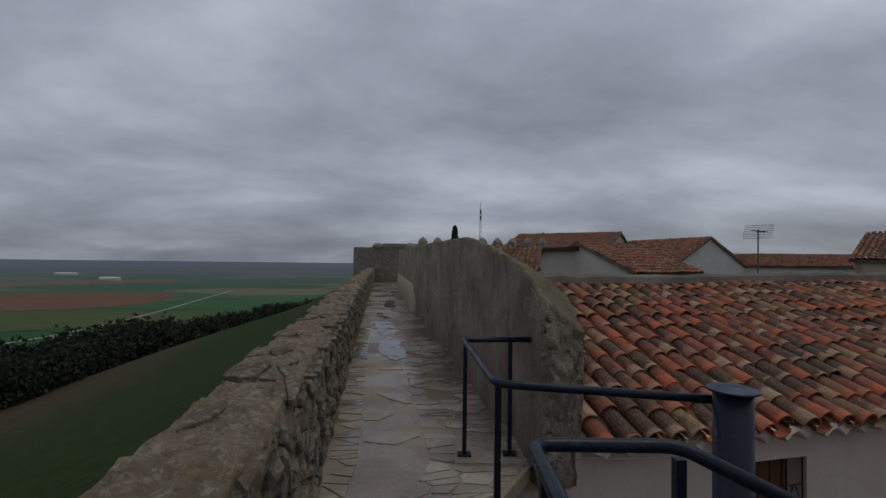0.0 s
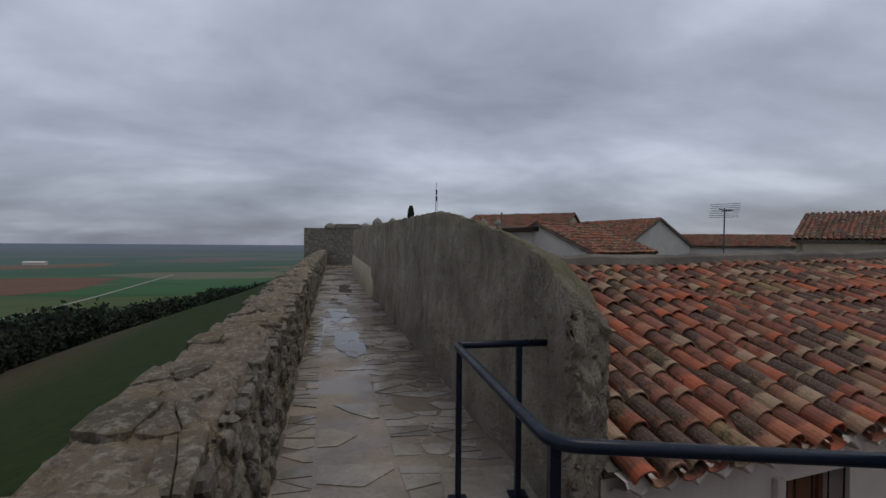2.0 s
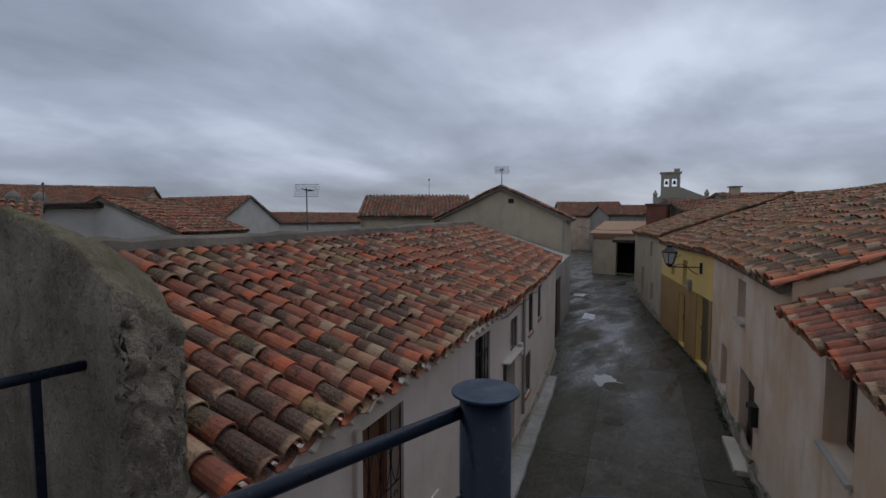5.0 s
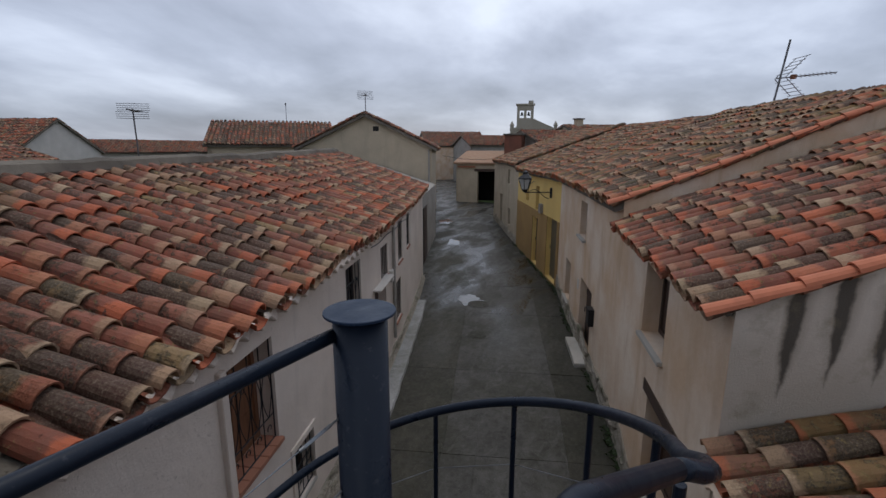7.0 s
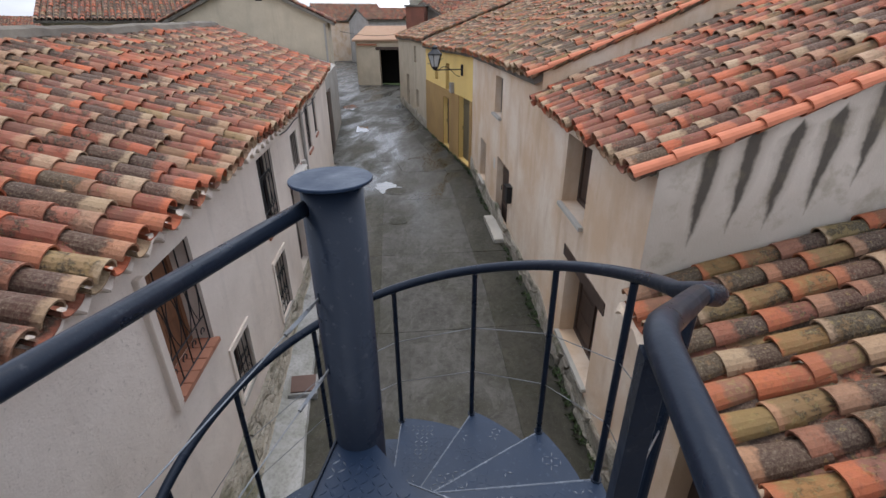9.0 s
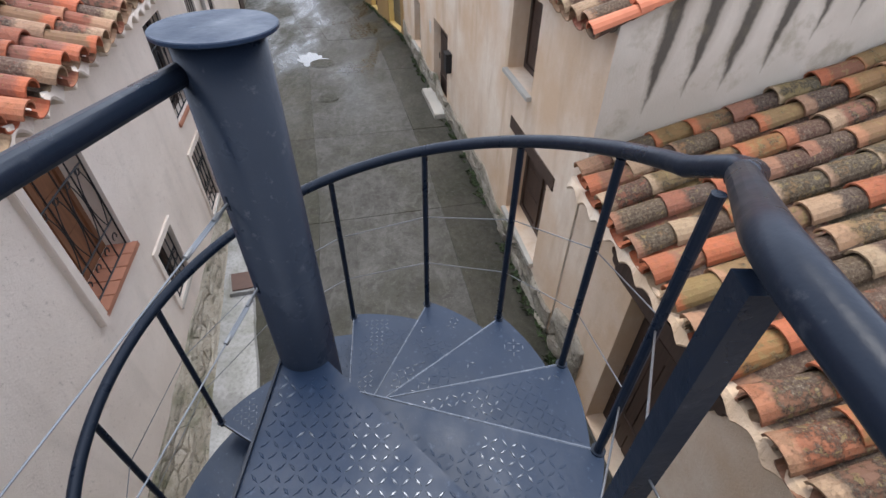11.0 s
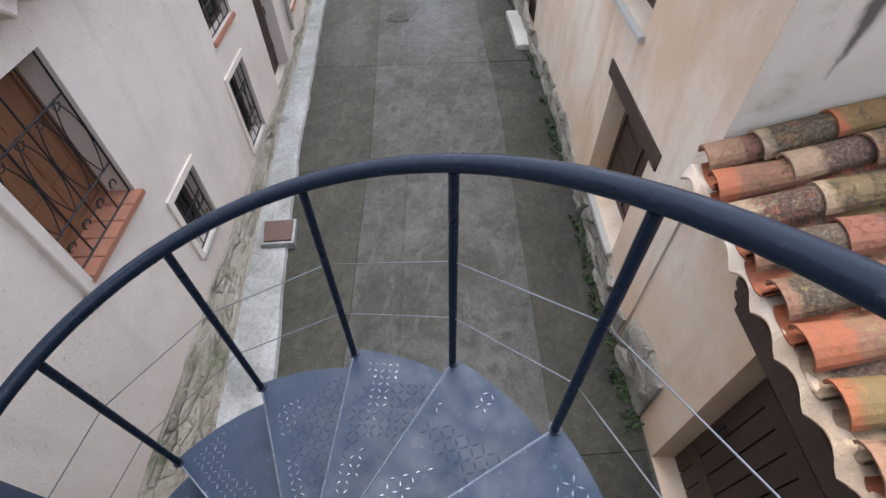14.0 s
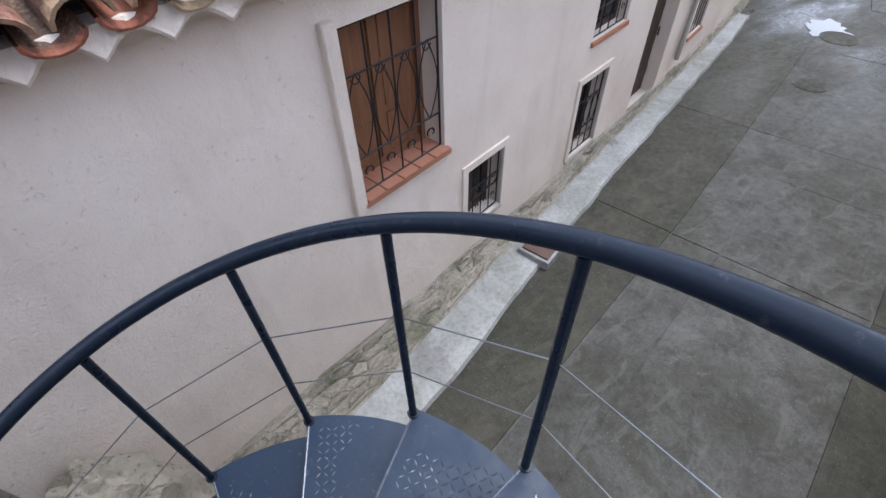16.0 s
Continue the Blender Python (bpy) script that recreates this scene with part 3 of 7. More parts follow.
def lists_to_part(name, data, mat, parent, label="", kind="stuff"):
    me = bpy.data.meshes.new(name)
    me.from_pydata([tuple(v) for v in data[0]], [], data[1])
    me.materials.append(mat)
    if len(data) > 2:
        mark_along(me, data[2])
    o = ORIGIN.get(parent, Vector())
    me.transform(Matrix.Translation(-o))
    ob = new(name, me)
    ob.parent = parent
    return tagged(ob, label, kind=kind)


def tile_roof(parent, rng, u0, u1, v0, v1, m, near=None, pitch=0.235, course=0.33, wave=0.02, limit=295, coarse=False, mat=None):
    """Barrel tiles over a roof: m(u, v, w) gives the world place of a point w above the slope at u along the eave and v up it.
    Cover tiles near(u, v) picks are parts; the rest, and the channels between, are joined."""
    rest, channel = ([], [], []), ([], [], [])
    nu, nv = max(1, round((u1 - u0) / pitch)), max(1, math.ceil((v1 - v0) / course))
    du = (u1 - u0) / nu
    mat = mat or TILE
    shapes = TILE_SHAPES if mat is TILE else MOSSY_SHAPES
    if coarse:
        shapes = shapes[:1]
    count = 0

    def at(u, v, w):
        o = Vector(m(u, v, w))
        ex, ey = (Vector(m(u + 0.01, v, w)) - o).normalized(), (Vector(m(u, v + 0.01, w)) - o).normalized()
        ez = ex.cross(ey).normalized()
        ey = ez.cross(ex)
        return Matrix.Translation(o) @ Matrix((ex, ey, ez)).transposed().to_4x4()

    for i in range(nu):
        drift = rng.uniform(-0.015, 0.015)
        phase = rng.uniform(-0.05, 0.05)
        for j in range(nv):
            u, v = u0 + (i + 0.5) * du + drift + rng.uniform(-0.012, 0.012), v0 + j * course + (phase if j else rng.uniform(-0.03, 0.03)) + rng.uniform(-0.02, 0.02)
            if v > v1 - 0.15:
                continue
            w = 0.055 + wave * noise.noise((u * 0.8, v * 0.9, 3.1))
            pm = at(u, v, w) @ pose(0, 0, 0, -2.2 + rng.uniform(-1.5, 1.5), rng.uniform(-5, 5), rng.uniform(-3.5, 3.5)) @ Matrix.Diagonal((du / 0.235, min(1, (v1 - v + 0.1) / 0.46), du / 0.235 * rng.uniform(0.94, 1.06), 1))
            me = rng.choice(shapes)
            if near and near(u, v) and count < limit:
                placed("roof_tile", me, parent, pm)
                count += 1
            else:
                add_mesh(rest, me, pm)
            if j == 0 or not coarse:
                cm = at(u + du / 2, v - 0.02, 0.03) @ pose(0, 0, 0, -2 + rng.uniform(-1, 1), 180 + rng.uniform(-4, 4), 0) @ pose(0, 0, -0.03)
                add_mesh(channel, shapes[0], cm @ Matrix.Diagonal((du / 0.235, min(1, (v1 - v + 0.1) / 0.46), 0.8, 1)))
    if rest[0]:
        lists_to_part("cover_tiles", rest, mat, parent)
    if channel[0]:
        lists_to_part("channel_tiles", channel, TILE_DARK if coarse else mat, parent)


def slope_sheet(bm, u0, u1, v0, v1, m, thick=0.1, step=1.0, w=0.0):
    """The boarding and mortar under the tiles."""
    n = max(1, int((u1 - u0) / step))
    rows = []
    for i in range(n + 1):
        u = u0 + (u1 - u0) * i / n
        rows.append([bm.verts.new(m(u, v, k)) for v in (v0, v1) for k in (w, w - thick)])
    for a, b in zip(rows, rows[1:]):
        for p, q in ((0, 2), (3, 1), (1, 0), (2, 3)):
            bm.faces.new((a[p], a[q], b[q], b[p]))
    for r in (rows[0], rows[-1]):
        bm.faces.new((r[0], r[1], r[3], r[2]))
    return bm
# ---- ground: hill, plain, street ----
STREET = -3.0


def wall_x(y):
    """The inner foot of the parapet along the walkway."""
    return -0.43 - 0.141 * y + (0.0004 * (y - 6) ** 2 if y > 6 else 0)


def hill(d, y=0.0):
    """Height of the ground at a distance outside the rampart: the slope falls faster farther along."""
    if d < 4:
        return -5.0
    fall = float(np.interp(y, [80, 135, 207, 730], [0, 4, 12, 42])) * min(1.0, (d - 4) / 30)
    if d < 75:
        z = -5.0 - 0.31 * (d - 4)
    else:
        t = min(1.0, (d - 75) / 185)
        z = -27.0 - 35.0 * (t * t * (3 - 2 * t))
    return max(-62.0, z - fall)


def mat_fields():
    m = Mat("farm_land", 0.95, 0.0, 0.08)
    mp = m.node("ShaderNodeMapping")
    mp.inputs["Rotation"].default_value = (0, 0, radians(24))
    mp.inputs["Scale"].default_value = (0.0028, 0.0075, 0)
    m.link(m.pos, mp.inputs[0])
    v = m.node("ShaderNodeTexVoronoi", Scale=1.0, Randomness=0.8)
    m.link(mp.outputs[0], v.inputs["Vector"])
    sep = m.node("ShaderNodeSeparateColor")
    m.link(v.outputs["Color"], sep.inputs[0])
    crop = m.ramp(sep.outputs[0], [(0.0, (0.022, 0.075, 0.028)), (0.3, (0.03, 0.10, 0.035)), (0.45, (0.05, 0.11, 0.04)), (0.56, (0.12, 0.12, 0.055)), (0.64, (0.18, 0.095, 0.065)), (0.72, (0.028, 0.085, 0.032)), (0.9, (0.045, 0.105, 0.04)), (1.0, (0.17, 0.14, 0.09))])
    crop = m.mix(m.ramp(m.noise(0.02, 6, 0.6), [(0.35, 0.0), (0.7, 0.35)]), crop, (0.045, 0.075, 0.035))
    # rough grass and bare earth on the slope
    sx = m.node("ShaderNodeSeparateXYZ")
    m.link(m.pos, sx.inputs[0])
    off = m.math("MULTIPLY", m.math("ADD", sx.outputs[0], m.math("MULTIPLY", sx.outputs[1], 0.141)), -0.01)
    off = m.math("ADD", off, m.math("MULTIPLY", m.math("SUBTRACT", m.noise(0.06, 4), 0.5), 0.1))
    slope = m.ramp(off, [(0.22, (0.026, 0.042, 0.011)), (0.31, (0.056, 0.050, 0.022)), (0.4, (0.060, 0.044, 0.028)), (0.55, (0.055, 0.040, 0.026)), (0.62, (0.024, 0.034, 0.012))])
    slope = m.mix(m.ramp(m.noise(0.9, 8, 0.8), [(0.42, 0.0), (0.62, 0.6)]), slope, (0.014, 0.020, 0.006))
    sp = m.node("ShaderNodeSeparateXYZ")
    m.link(m.pos, sp.inputs[0])
    up = m.math("GREATER_THAN", sp.outputs[2], -50.0)
    # haze painted in: crop colour fades to blue-grey with distance
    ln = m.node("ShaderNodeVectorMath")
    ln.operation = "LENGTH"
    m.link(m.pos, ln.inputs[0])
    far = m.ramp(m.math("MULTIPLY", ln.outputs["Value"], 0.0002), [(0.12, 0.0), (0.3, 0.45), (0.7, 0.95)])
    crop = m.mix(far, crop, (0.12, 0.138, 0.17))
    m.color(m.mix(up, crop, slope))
    m.bump(m.noise(2.2, 6, 0.7), 0.12, 0.6)
    return m.m


FIELDS = mat_fields()


def build_ground():
    bm = bmesh.new()
    ds = [-4500, -2000, -800, -300, -60, 0, 3, 4, 8, 14, 22, 34, 50, 75, 95, 120, 150, 185, 220, 260, 400, 800, 1600, 3000, 4700]
    ys = [-4700, -2500, -1200, -500, -200, -80, -30, -10, 0, 10, 20, 30, 45, 60, 80, 110, 150, 200, 260, 340, 460, 700, 1200, 2300, 4700]
    grid = []
    for y in ys:
        row = []
        for d in ds:
            x = -0.6 - 0.141 * max(-60, min(y, 260)) - d
            if d < 0:
                z = STREET - 0.06 if d > -400 and -250 < y < 400 else -62.0
            else:
                z = hill(d, y) + (1.2 * noise.noise((x * 0.04, y * 0.04, 0)) if 4 < d < 260 and hill(d, y) > -61 else 0)
            row.append(bm.verts.new((x, y, z)))
        grid.append(row)
    for a, b in zip(grid, grid[1:]):
        for i in range(len(ds) - 1):
            bm.faces.new((a[i], a[i + 1], b[i + 1], b[i]))
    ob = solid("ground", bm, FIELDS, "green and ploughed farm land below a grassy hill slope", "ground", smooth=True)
    track = bmesh.new()
    for line in (((-305, 322), (-300, 352), (-300, 424), (-321, 548), (-380, 839)), ((-300, 352), (-270, 370), (-246, 425)), ((-300, 352), (-252, 346))):
        for (ax, ay), (bx, by) in zip(line, line[1:]):
            d = Vector((by - ay, ax - bx, 0)).normalized() * 1.6
            a, b = Vector((ax, ay, -61.5)), Vector((bx, by, -61.5))
            track.faces.new([track.verts.new(p) for p in (a - d, a + d, b + d, b - d)])
    solid("farm_track", track, mat_plain("pale_gravel", (0.34, 0.32, 0.27), 0.9), "pale gravel farm tracks between the fields", "track")
    for nm, c, pts in (("ploughed_field", (0.15, 0.085, 0.058), ((-673, 708), (-564, 770), (-428, 778), (-380, 588), (-423, 526), (-483, 509))),
                       ("pale_field", (0.075, 0.10, 0.04), ((-461, 486), (-326, 514), (-214, 547), (-247, 460), (-295, 404), (-356, 375))),
                       ("fallow_field", (0.16, 0.115, 0.085), ((-956, 1005), (-680, 1235), (-631, 1075), (-829, 872)))):
        fm = Mat(nm, 0.95, 0.0, 0.08)
        fm.color(fm.mix(fm.ramp(fm.noise(0.03, 5, 0.6), [(0.3, 0.0), (0.7, 0.7)]), c, tuple(v * 0.7 for v in c)))
        fb = bmesh.new()
        ring = []
        for (ax, ay), (bx, by) in zip(pts, pts[1:] + pts[:1]):
            for k in range(6):
                ring.append((ax + (bx - ax) * k / 6 + 9 * noise.noise((ax + k, ay, 0)), ay + (by - ay) * k / 6 + 9 * noise.noise((ax, ay + k, 4))))
        fb.faces.new([fb.verts.new((x, y, -61.75)) for x, y in ring])
        solid(nm, fb, fm.m, nm.replace("_", " ") + " on the plain below the town", "field")
    for x, y, w in ((-806, 1128, 22), (-1106, 1368, 30)):
        bm = box(bmesh.new(), (x - w, y - 7, -62), (x + w, y + 7, -56))
        t = thing("farm_shed", (x, y, -62), "long white farm shed far out on the plain", "shed", "sheds on the plain")
        part("wall", bm, PLASTER_WHITE, t)
        r = bmesh.new()
        prism(r, [(x - w - 1, y - 8), (x + w + 1, y - 8), (x + w + 1, y), (x - w - 1, y)], -56, [-55.9, -55.9, -53.5, -53.5])
        prism(r, [(x - w - 1, y), (x + w + 1, y), (x + w + 1, y + 8), (x - w - 1, y + 8)], -56, [-53.5, -53.5, -55.9, -55.9])
        part("roof", r, PLASTER_WHITE, t)


build_ground()


def crown(rng, c, r, h, count, leaf):
    """Loose clumps of small leaves about a centre."""
    vs, fs = [], []
    for _ in range(count):
        a, e = rng.uniform(0, 6.283), rng.uniform(-0.75, 1)
        k = rng.uniform(0.45, 1) * (1 + 0.35 * noise.noise((c[0] + a * 2, c[1] + e * 3, 0)))
        p = Vector((c[0] + math.cos(a) * r * k * math.sqrt(1 - 0.7 * e * e), c[1] + math.sin(a) * r * k * math.sqrt(1 - 0.7 * e * e), c[2] + e * h * k))
        q = Euler((rng.uniform(0, 6), rng.uniform(0, 6), rng.uniform(0, 6))).to_matrix()
        s = leaf * rng.uniform(0.6, 1.3)
        n = len(vs)
        for dx, dy in ((-1, 0), (0, -0.6), (1, 0), (0, 0.6)):
            vs.append(p + q @ Vector((dx * s, dy * s, 0.15 * s * (dx * dx))))
        fs.append((n, n + 1, n + 2, n + 3))
    return vs, fs


def build_trees():
    rng = random.Random(11)
    shapes = []
    for _ in range(3):
        shapes.append(crown(rng, (0, 0, 2.1), 2.7, 2.7, 1500, 0.26))
    base = []
    for k, (vs, fs) in enumerate(shapes):
        me = bpy.data.meshes.new("crown")
        me.from_pydata([tuple(v) for v in vs], [], fs)
        me.materials.append(LEAF)
        tk = bmesh.new()
        tube(tk, [(0, 0, -0.5), (0.1, 0, 1.2), (0.0, 0.15, 3.0)], 0.2, 7, radii=[0.24, 0.18, 0.09])
        for a in range(4):
            tube(tk, [(0.05, 0.05, 1.6), (math.cos(a * 1.6) * 1.2, math.sin(a * 1.6) * 1.2, 3.2)], 0.06, 5, radii=[0.08, 0.03])
        base.append((me, to_mesh("trunk", tk, WOOD_DARK)))
    y = 42.0
    while y < 760:
        y += (1.5 + 0.008 * y) * rng.uniform(0.6, 1.4)
        d = 60 + rng.uniform(-7, 8) + 3 * math.sin(y * 0.05)
        x = -0.6 - 0.141 * min(y, 260) - d
        s = rng.uniform(1.1, 1.9) * (1 + min(0.5, y / 800))
        t = thing("tree", (x, y, hill(d, y) - 0.3), "dark green bushy tree in a row down the hill slope", "tree", "tree row on the slope")
        t.matrix_basis = pose(x, y, hill(d, y) - 0.3, 0, 0, rng.uniform(0, 360)) @ Matrix.Diagonal((s * 1.15, s * 1.15, s, 1))
        crown_me, trunk_me = rng.choice(base)
        for nm, me in (("trunk", trunk_me), ("crown", crown_me)):
            ob = new(nm, me)
            ob.parent = t


build_trees()

# ---- rampart: walkway, parapet, buttress wall ----
def puddle(cx, cy, rx, ry, turn, z, seed, label, group):
    """Still rain water with a ragged edge."""
    ct, st = math.cos(radians(turn)), math.sin(radians(turn))
    rim = []
    for k in range(64):
        a = 2 * math.pi * k / 64
        f = 1 + 0.55 * noise.noise((math.cos(a) * 1.4, math.sin(a) * 1.4, seed * 4.7)) + 0.3 * noise.noise((math.cos(a) * 4, math.sin(a) * 4, seed * 2.3))
        u, v = rx * f * math.cos(a), ry * f * math.sin(a)
        rim.append((cx + u * ct - v * st, cy + u * st + v * ct))
    t = thing("puddle", (cx, cy, z), label, "puddle", group)
    part("water", prism(bmesh.new(), rim, z - 0.003, z + 0.0055), WATER, t)


def build_rampart():
    # mass of the town wall under the walkway
    bm = bmesh.new()
    ys = [-9, -4, 0, 2, 3.3, 4.0, 6, 9, 12, 16, 20, 27, 34]
    inner = [0.38, 0.38, 0.38, 0.38, 0.40, 0.55, 0.52, 0.3, -0.1, -0.6, -1.2, -2.0, -3.2]
    rows = []
    for y, xi in zip(ys, inner):
        xo = wall_x(y) - 0.55
        rows.append([bm.verts.new(p) for p in ((xo - 0.5, y, -6.5), (xo, y, -0.06), (xi, y, -0.06), (xi + 0.08, y, -6.5))])
    for a, b in zip(rows, rows[1:]):
        for i in range(3):
            bm.faces.new((a[i], a[i + 1], b[i + 1], b[i]))
    for r in (rows[0], rows[-1]):
        bm.faces.new(r)
    solid("wall_rampart", bm, STONE_FAR, "rubble stone town wall that carries the walkway", "wall")
    # bed of the walkway
    inner = [0.38, 0.38, 0.38, 0.38, 0.42, 0.82, 0.52, 0.06, -0.4, -0.98, -1.5, -2.2, -3.2]
    bm = bmesh.new()
    prev = None
    for y, xi in zip(ys, inner):
        row = [bm.verts.new(p) for p in ((wall_x(y) - 0.1, y, -0.004), (xi - 0.02, y, -0.004), (xi - 0.02, y, -0.12), (wall_x(y) - 0.1, y, -0.12))]
        if prev:
            for i in range(4):
                bm.faces.new((prev[i], prev[(i + 1) % 4], row[(i + 1) % 4], row[i]))
        prev = row
    floor = solid("floor", bm, FLAG_BED, "wet mortared stone walkway along the top of the wall", "walkway")
    rng = random.Random(3)

    def lay(p):
        y = p.y
        xi = np.interp(y, ys, inner)
        xo = wall_x(y) + 0.02
        return Vector((xo + p.x * (xi - 0.05 - xo), y, p.z))

    slab = dict(gap=0.011, depth=0.03, proud=0.0065, bulge=0.3, jitter=0.85, stagger=0.25)
    stones(floor, "flagstone", rng, (0.5, 1, 0.6, 12.5), 0.17, lay, FLAG, lambda c: c[1] < 8, stretch=0.85, keep=0.8, limit=200, **slab)
    stones(floor, "flagstone", rng, (0, 0.16, 0.6, 12.5), 0.2, lay, FLAG, lambda c: c[1] < 8, stretch=0.5, keep=0.7, limit=90, **slab)
    stones(floor, "broad_flagstone", rng, (0.16, 0.5, 0.6, 12.5), 0.36, lay, FLAG, lambda c: c[1] < 8, stretch=0.5, keep=0.3, limit=40, **slab)
    # rain water standing in the hollows of the middle
    for k, (cx, cy, rx, ry) in enumerate(((-0.98, 8.75, 0.27, 0.95), (-1.62, 12.6, 0.24, 1.9), (-1.9, 17.0, 0.2, 1.6))):
        puddle(cx, cy, rx, ry, 8, 0.0, k + 1, "shallow puddle of rain water on the walkway", "puddles on the walkway")
    stones(floor, "far_flagstone", rng, (0, 1, 12.5, 27), 0.5, lambda p: lay(p), FLAG, None, gap=0.01, depth=0.03, proud=0.006, stretch=0.6, bulge=0.3, stagger=0.05, jitter=0.6, keep=0.8)

    # parapet: rough core with lumps and pits, stones bedded in it
    hgt = lambda y: 0.955 + 0.035 * noise.noise((y * 0.9, 1.7, 0)) + 0.025 * noise.noise((y * 3, 0, 0))

    def lump(p, k=6.0):
        d = noise.voronoi(p * k)[0]
        e = noise.voronoi(p * k * 2.7 + Vector((3, 1, 7)))[0]
        return min(0.5, d[1] - d[0]) * 0.075 + min(0.4, e[1] - e[0]) * 0.03 + 0.02 * noise.noise(p * 9) + 0.012 * noise.noise(p * 31)

    bm = bmesh.new()
    py = [-9 + 0.6 * i for i in range(15)] + [0.03 * i for i in range(int(7 / 0.03))] + [7 + 0.08 * i for i in range(int(22 / 0.08))] + [29.2, 31, 34]
    prev = None
    for y in py:
        x, h = wall_x(y), hgt(y)
        fine = 0 <= y <= 29
        row = []
        for k in range(31):
            q = Vector((x, y, -0.1 + (h + 0.08) * k / 30))
            row.append(q + Vector(((lump(q * Vector((1, 1, 1))) if fine else 0.02) - 0.035, 0, 0)))
        edge = 0.03 * noise.noise((y * 2.1, 4, 0))
        for k in range(1, 20):
            t = k / 20
            q = Vector((x - 0.01 - 0.57 * t + edge * (t - 0.5), y, h))
            row.append(q + Vector((0, 0, (lump(q, 4.2) * 0.95 if fine else 0.02) - 0.03 - (0.05 if k in (1, 19) else 0))))
        row += [Vector((x - 0.58 + edge, y, h - 0.06 + 0.02 * noise.noise((y * 5, 1, 1)))), Vector((x - 0.60, y, 0.3)), Vector((x - 0.66, y, -2.5))]
        row = [bm.verts.new(q) for q in row]
        if prev:
            for i in range(len(row) - 1):
                bm.faces.new((prev[i], prev[i + 1], row[i + 1], row[i]))
        prev = row
    par = solid("wall_parapet", bm, STONE_TOP, "rough rubble stone parapet with lichen on its top", "parapet")
    face = lambda p: Vector((wall_x(p.x) + p.z, p.x, p.y * hgt(p.x) / 0.97))
    stones(par, "stone", rng, (0.3, 8.0, 0.0, 0.95), 0.13, face, STONE, lambda c: c[0] < 6, gap=0.016, depth=0.05, proud=0.03, stretch=1.2, jitter=0.6, keep=0.62)
    stones(par, "far_stone", rng, (8.0, 29, 0.0, 0.95), 0.2, face, STONE, None, gap=0.015, depth=0.05, proud=0.03, stretch=1.5, keep=0.6)
    top = lambda p: Vector((wall_x(p.x) + 0.02 - p.y * 0.6 + 0.03 * noise.noise((p.x * 2.3, p.y * 2, 5)), p.x, hgt(p.x) + p.z - 0.012))
    stones(par, "coping_stone", rng, (0.2, 9.0, 0, 1), 0.27, top, STONE_TOP, lambda c: c[0] < 7, gap=0.014, depth=0.05, proud=0.022, stretch=1.1, bulge=0.35, jitter=0.8, keep=0.4)
    stones(par, "far_coping_stone", rng, (9.0, 29, 0, 1), 0.26, top, STONE_TOP, None, gap=0.02, depth=0.05, proud=0.035, stretch=1.6, bulge=0.6, keep=0.5)

    # buttress wall: a thick cement-faced wall whose top sweeps down to a blunt end
    bm = bmesh.new()
    ss = [i / 200 for i in range(201)]
    prev = None
    for s in ss:
        y = 3.85 + (s ** 1.6) * 23.5
        x = 0.79 - 0.152 * (y - 3.85) + (0.0012 * (y - 15) ** 2 if y > 15 else 0)
        zt = float(np.interp(y, [3.85, 4.0, 4.3, 4.9, 5.65, 6.4, 7.2, 11.6, 27], [1.38, 1.46, 1.62, 1.74, 1.85, 1.97, 2.05, 2.08, 2.16]))
        cut = max(0, 1 - (y - 3.85) / 0.75)
        shift = 0.5 * cut
        row = []
        for k in range(44):
            t = k / 43
            z = -0.15 + (zt + 0.15) * t
            lean = 0.05 * t
            row.append(Vector((x + lean, y, z)))
        for k, (dx, dz) in enumerate(((0.03, 0.008), (0.08, -0.01), (0.15, -0.04), (0.22, -0.085), (0.29, -0.135), (0.36, -0.19), (0.42, -0.25), (0.46, -0.31))):
            row.append(Vector((x + 0.05 + dx, y + shift * dx / 0.5, zt + dz)))
        for k in range(9):
            row.append(Vector((x + 0.53, y + shift, zt - 0.38 - (zt - 0.03) * k / 8)))
        row = [bm.verts.new(p + Vector((0.04 * noise.noise(p * 1.6) + 0.022 * noise.noise(p * 5) + 0.01 * noise.noise(p * 13) + 0.006 * noise.noise(p * 29), 0.02 * noise.noise(p * 3 + Vector((9, 0, 0))), 0.025 * noise.noise(p * 4) + 0.012 * noise.noise(p * 15)))) for p in row]
        if prev:
            for a in range(len(row) - 1):
                bm.faces.new((prev[a], prev[a + 1], row[a + 1], row[a]))
        else:
            first = row
        prev = row
    # blunt end
    lo = [v.co.copy() for v in first]
    n = len(lo)
    half = n // 2
    cols = []
    for a in range(half + 1):
        b = n - 1 - a
        if b <= a:
            break
        p, q = lo[a], lo[b]
        line = [bm.verts.new(p)]
        for f in range(1, 28):
            c = p.lerp(q, f / 28)
            c += Vector((0.03, -0.035, 0)) * math.sin(math.pi * f / 28) + Vector((0.04 * noise.noise(c * 7), 0.04 * noise.noise(c * 8), 0)) + Vector((0.7, -0.7, 0)) * (0.09 * (min(0.5, noise.voronoi(c * 15)[0][1] - noise.voronoi(c * 15)[0][0])) + 0.025 * noise.noise(c * 34))
            line.append(bm.verts.new(c))
        line.append(bm.verts.new(q))
        cols.append(line)
        if b - a <= 2:
            tip = first[a + 1:b]
            for i in range(28):
                bm.faces.new((line[i], line[i + 1], tip[0])) if tip else None
            break
    for a, b in zip(cols, cols[1:]):
        for i in range(28):
            bm.faces.new((a[i], b[i], b[i + 1], a[i + 1]))
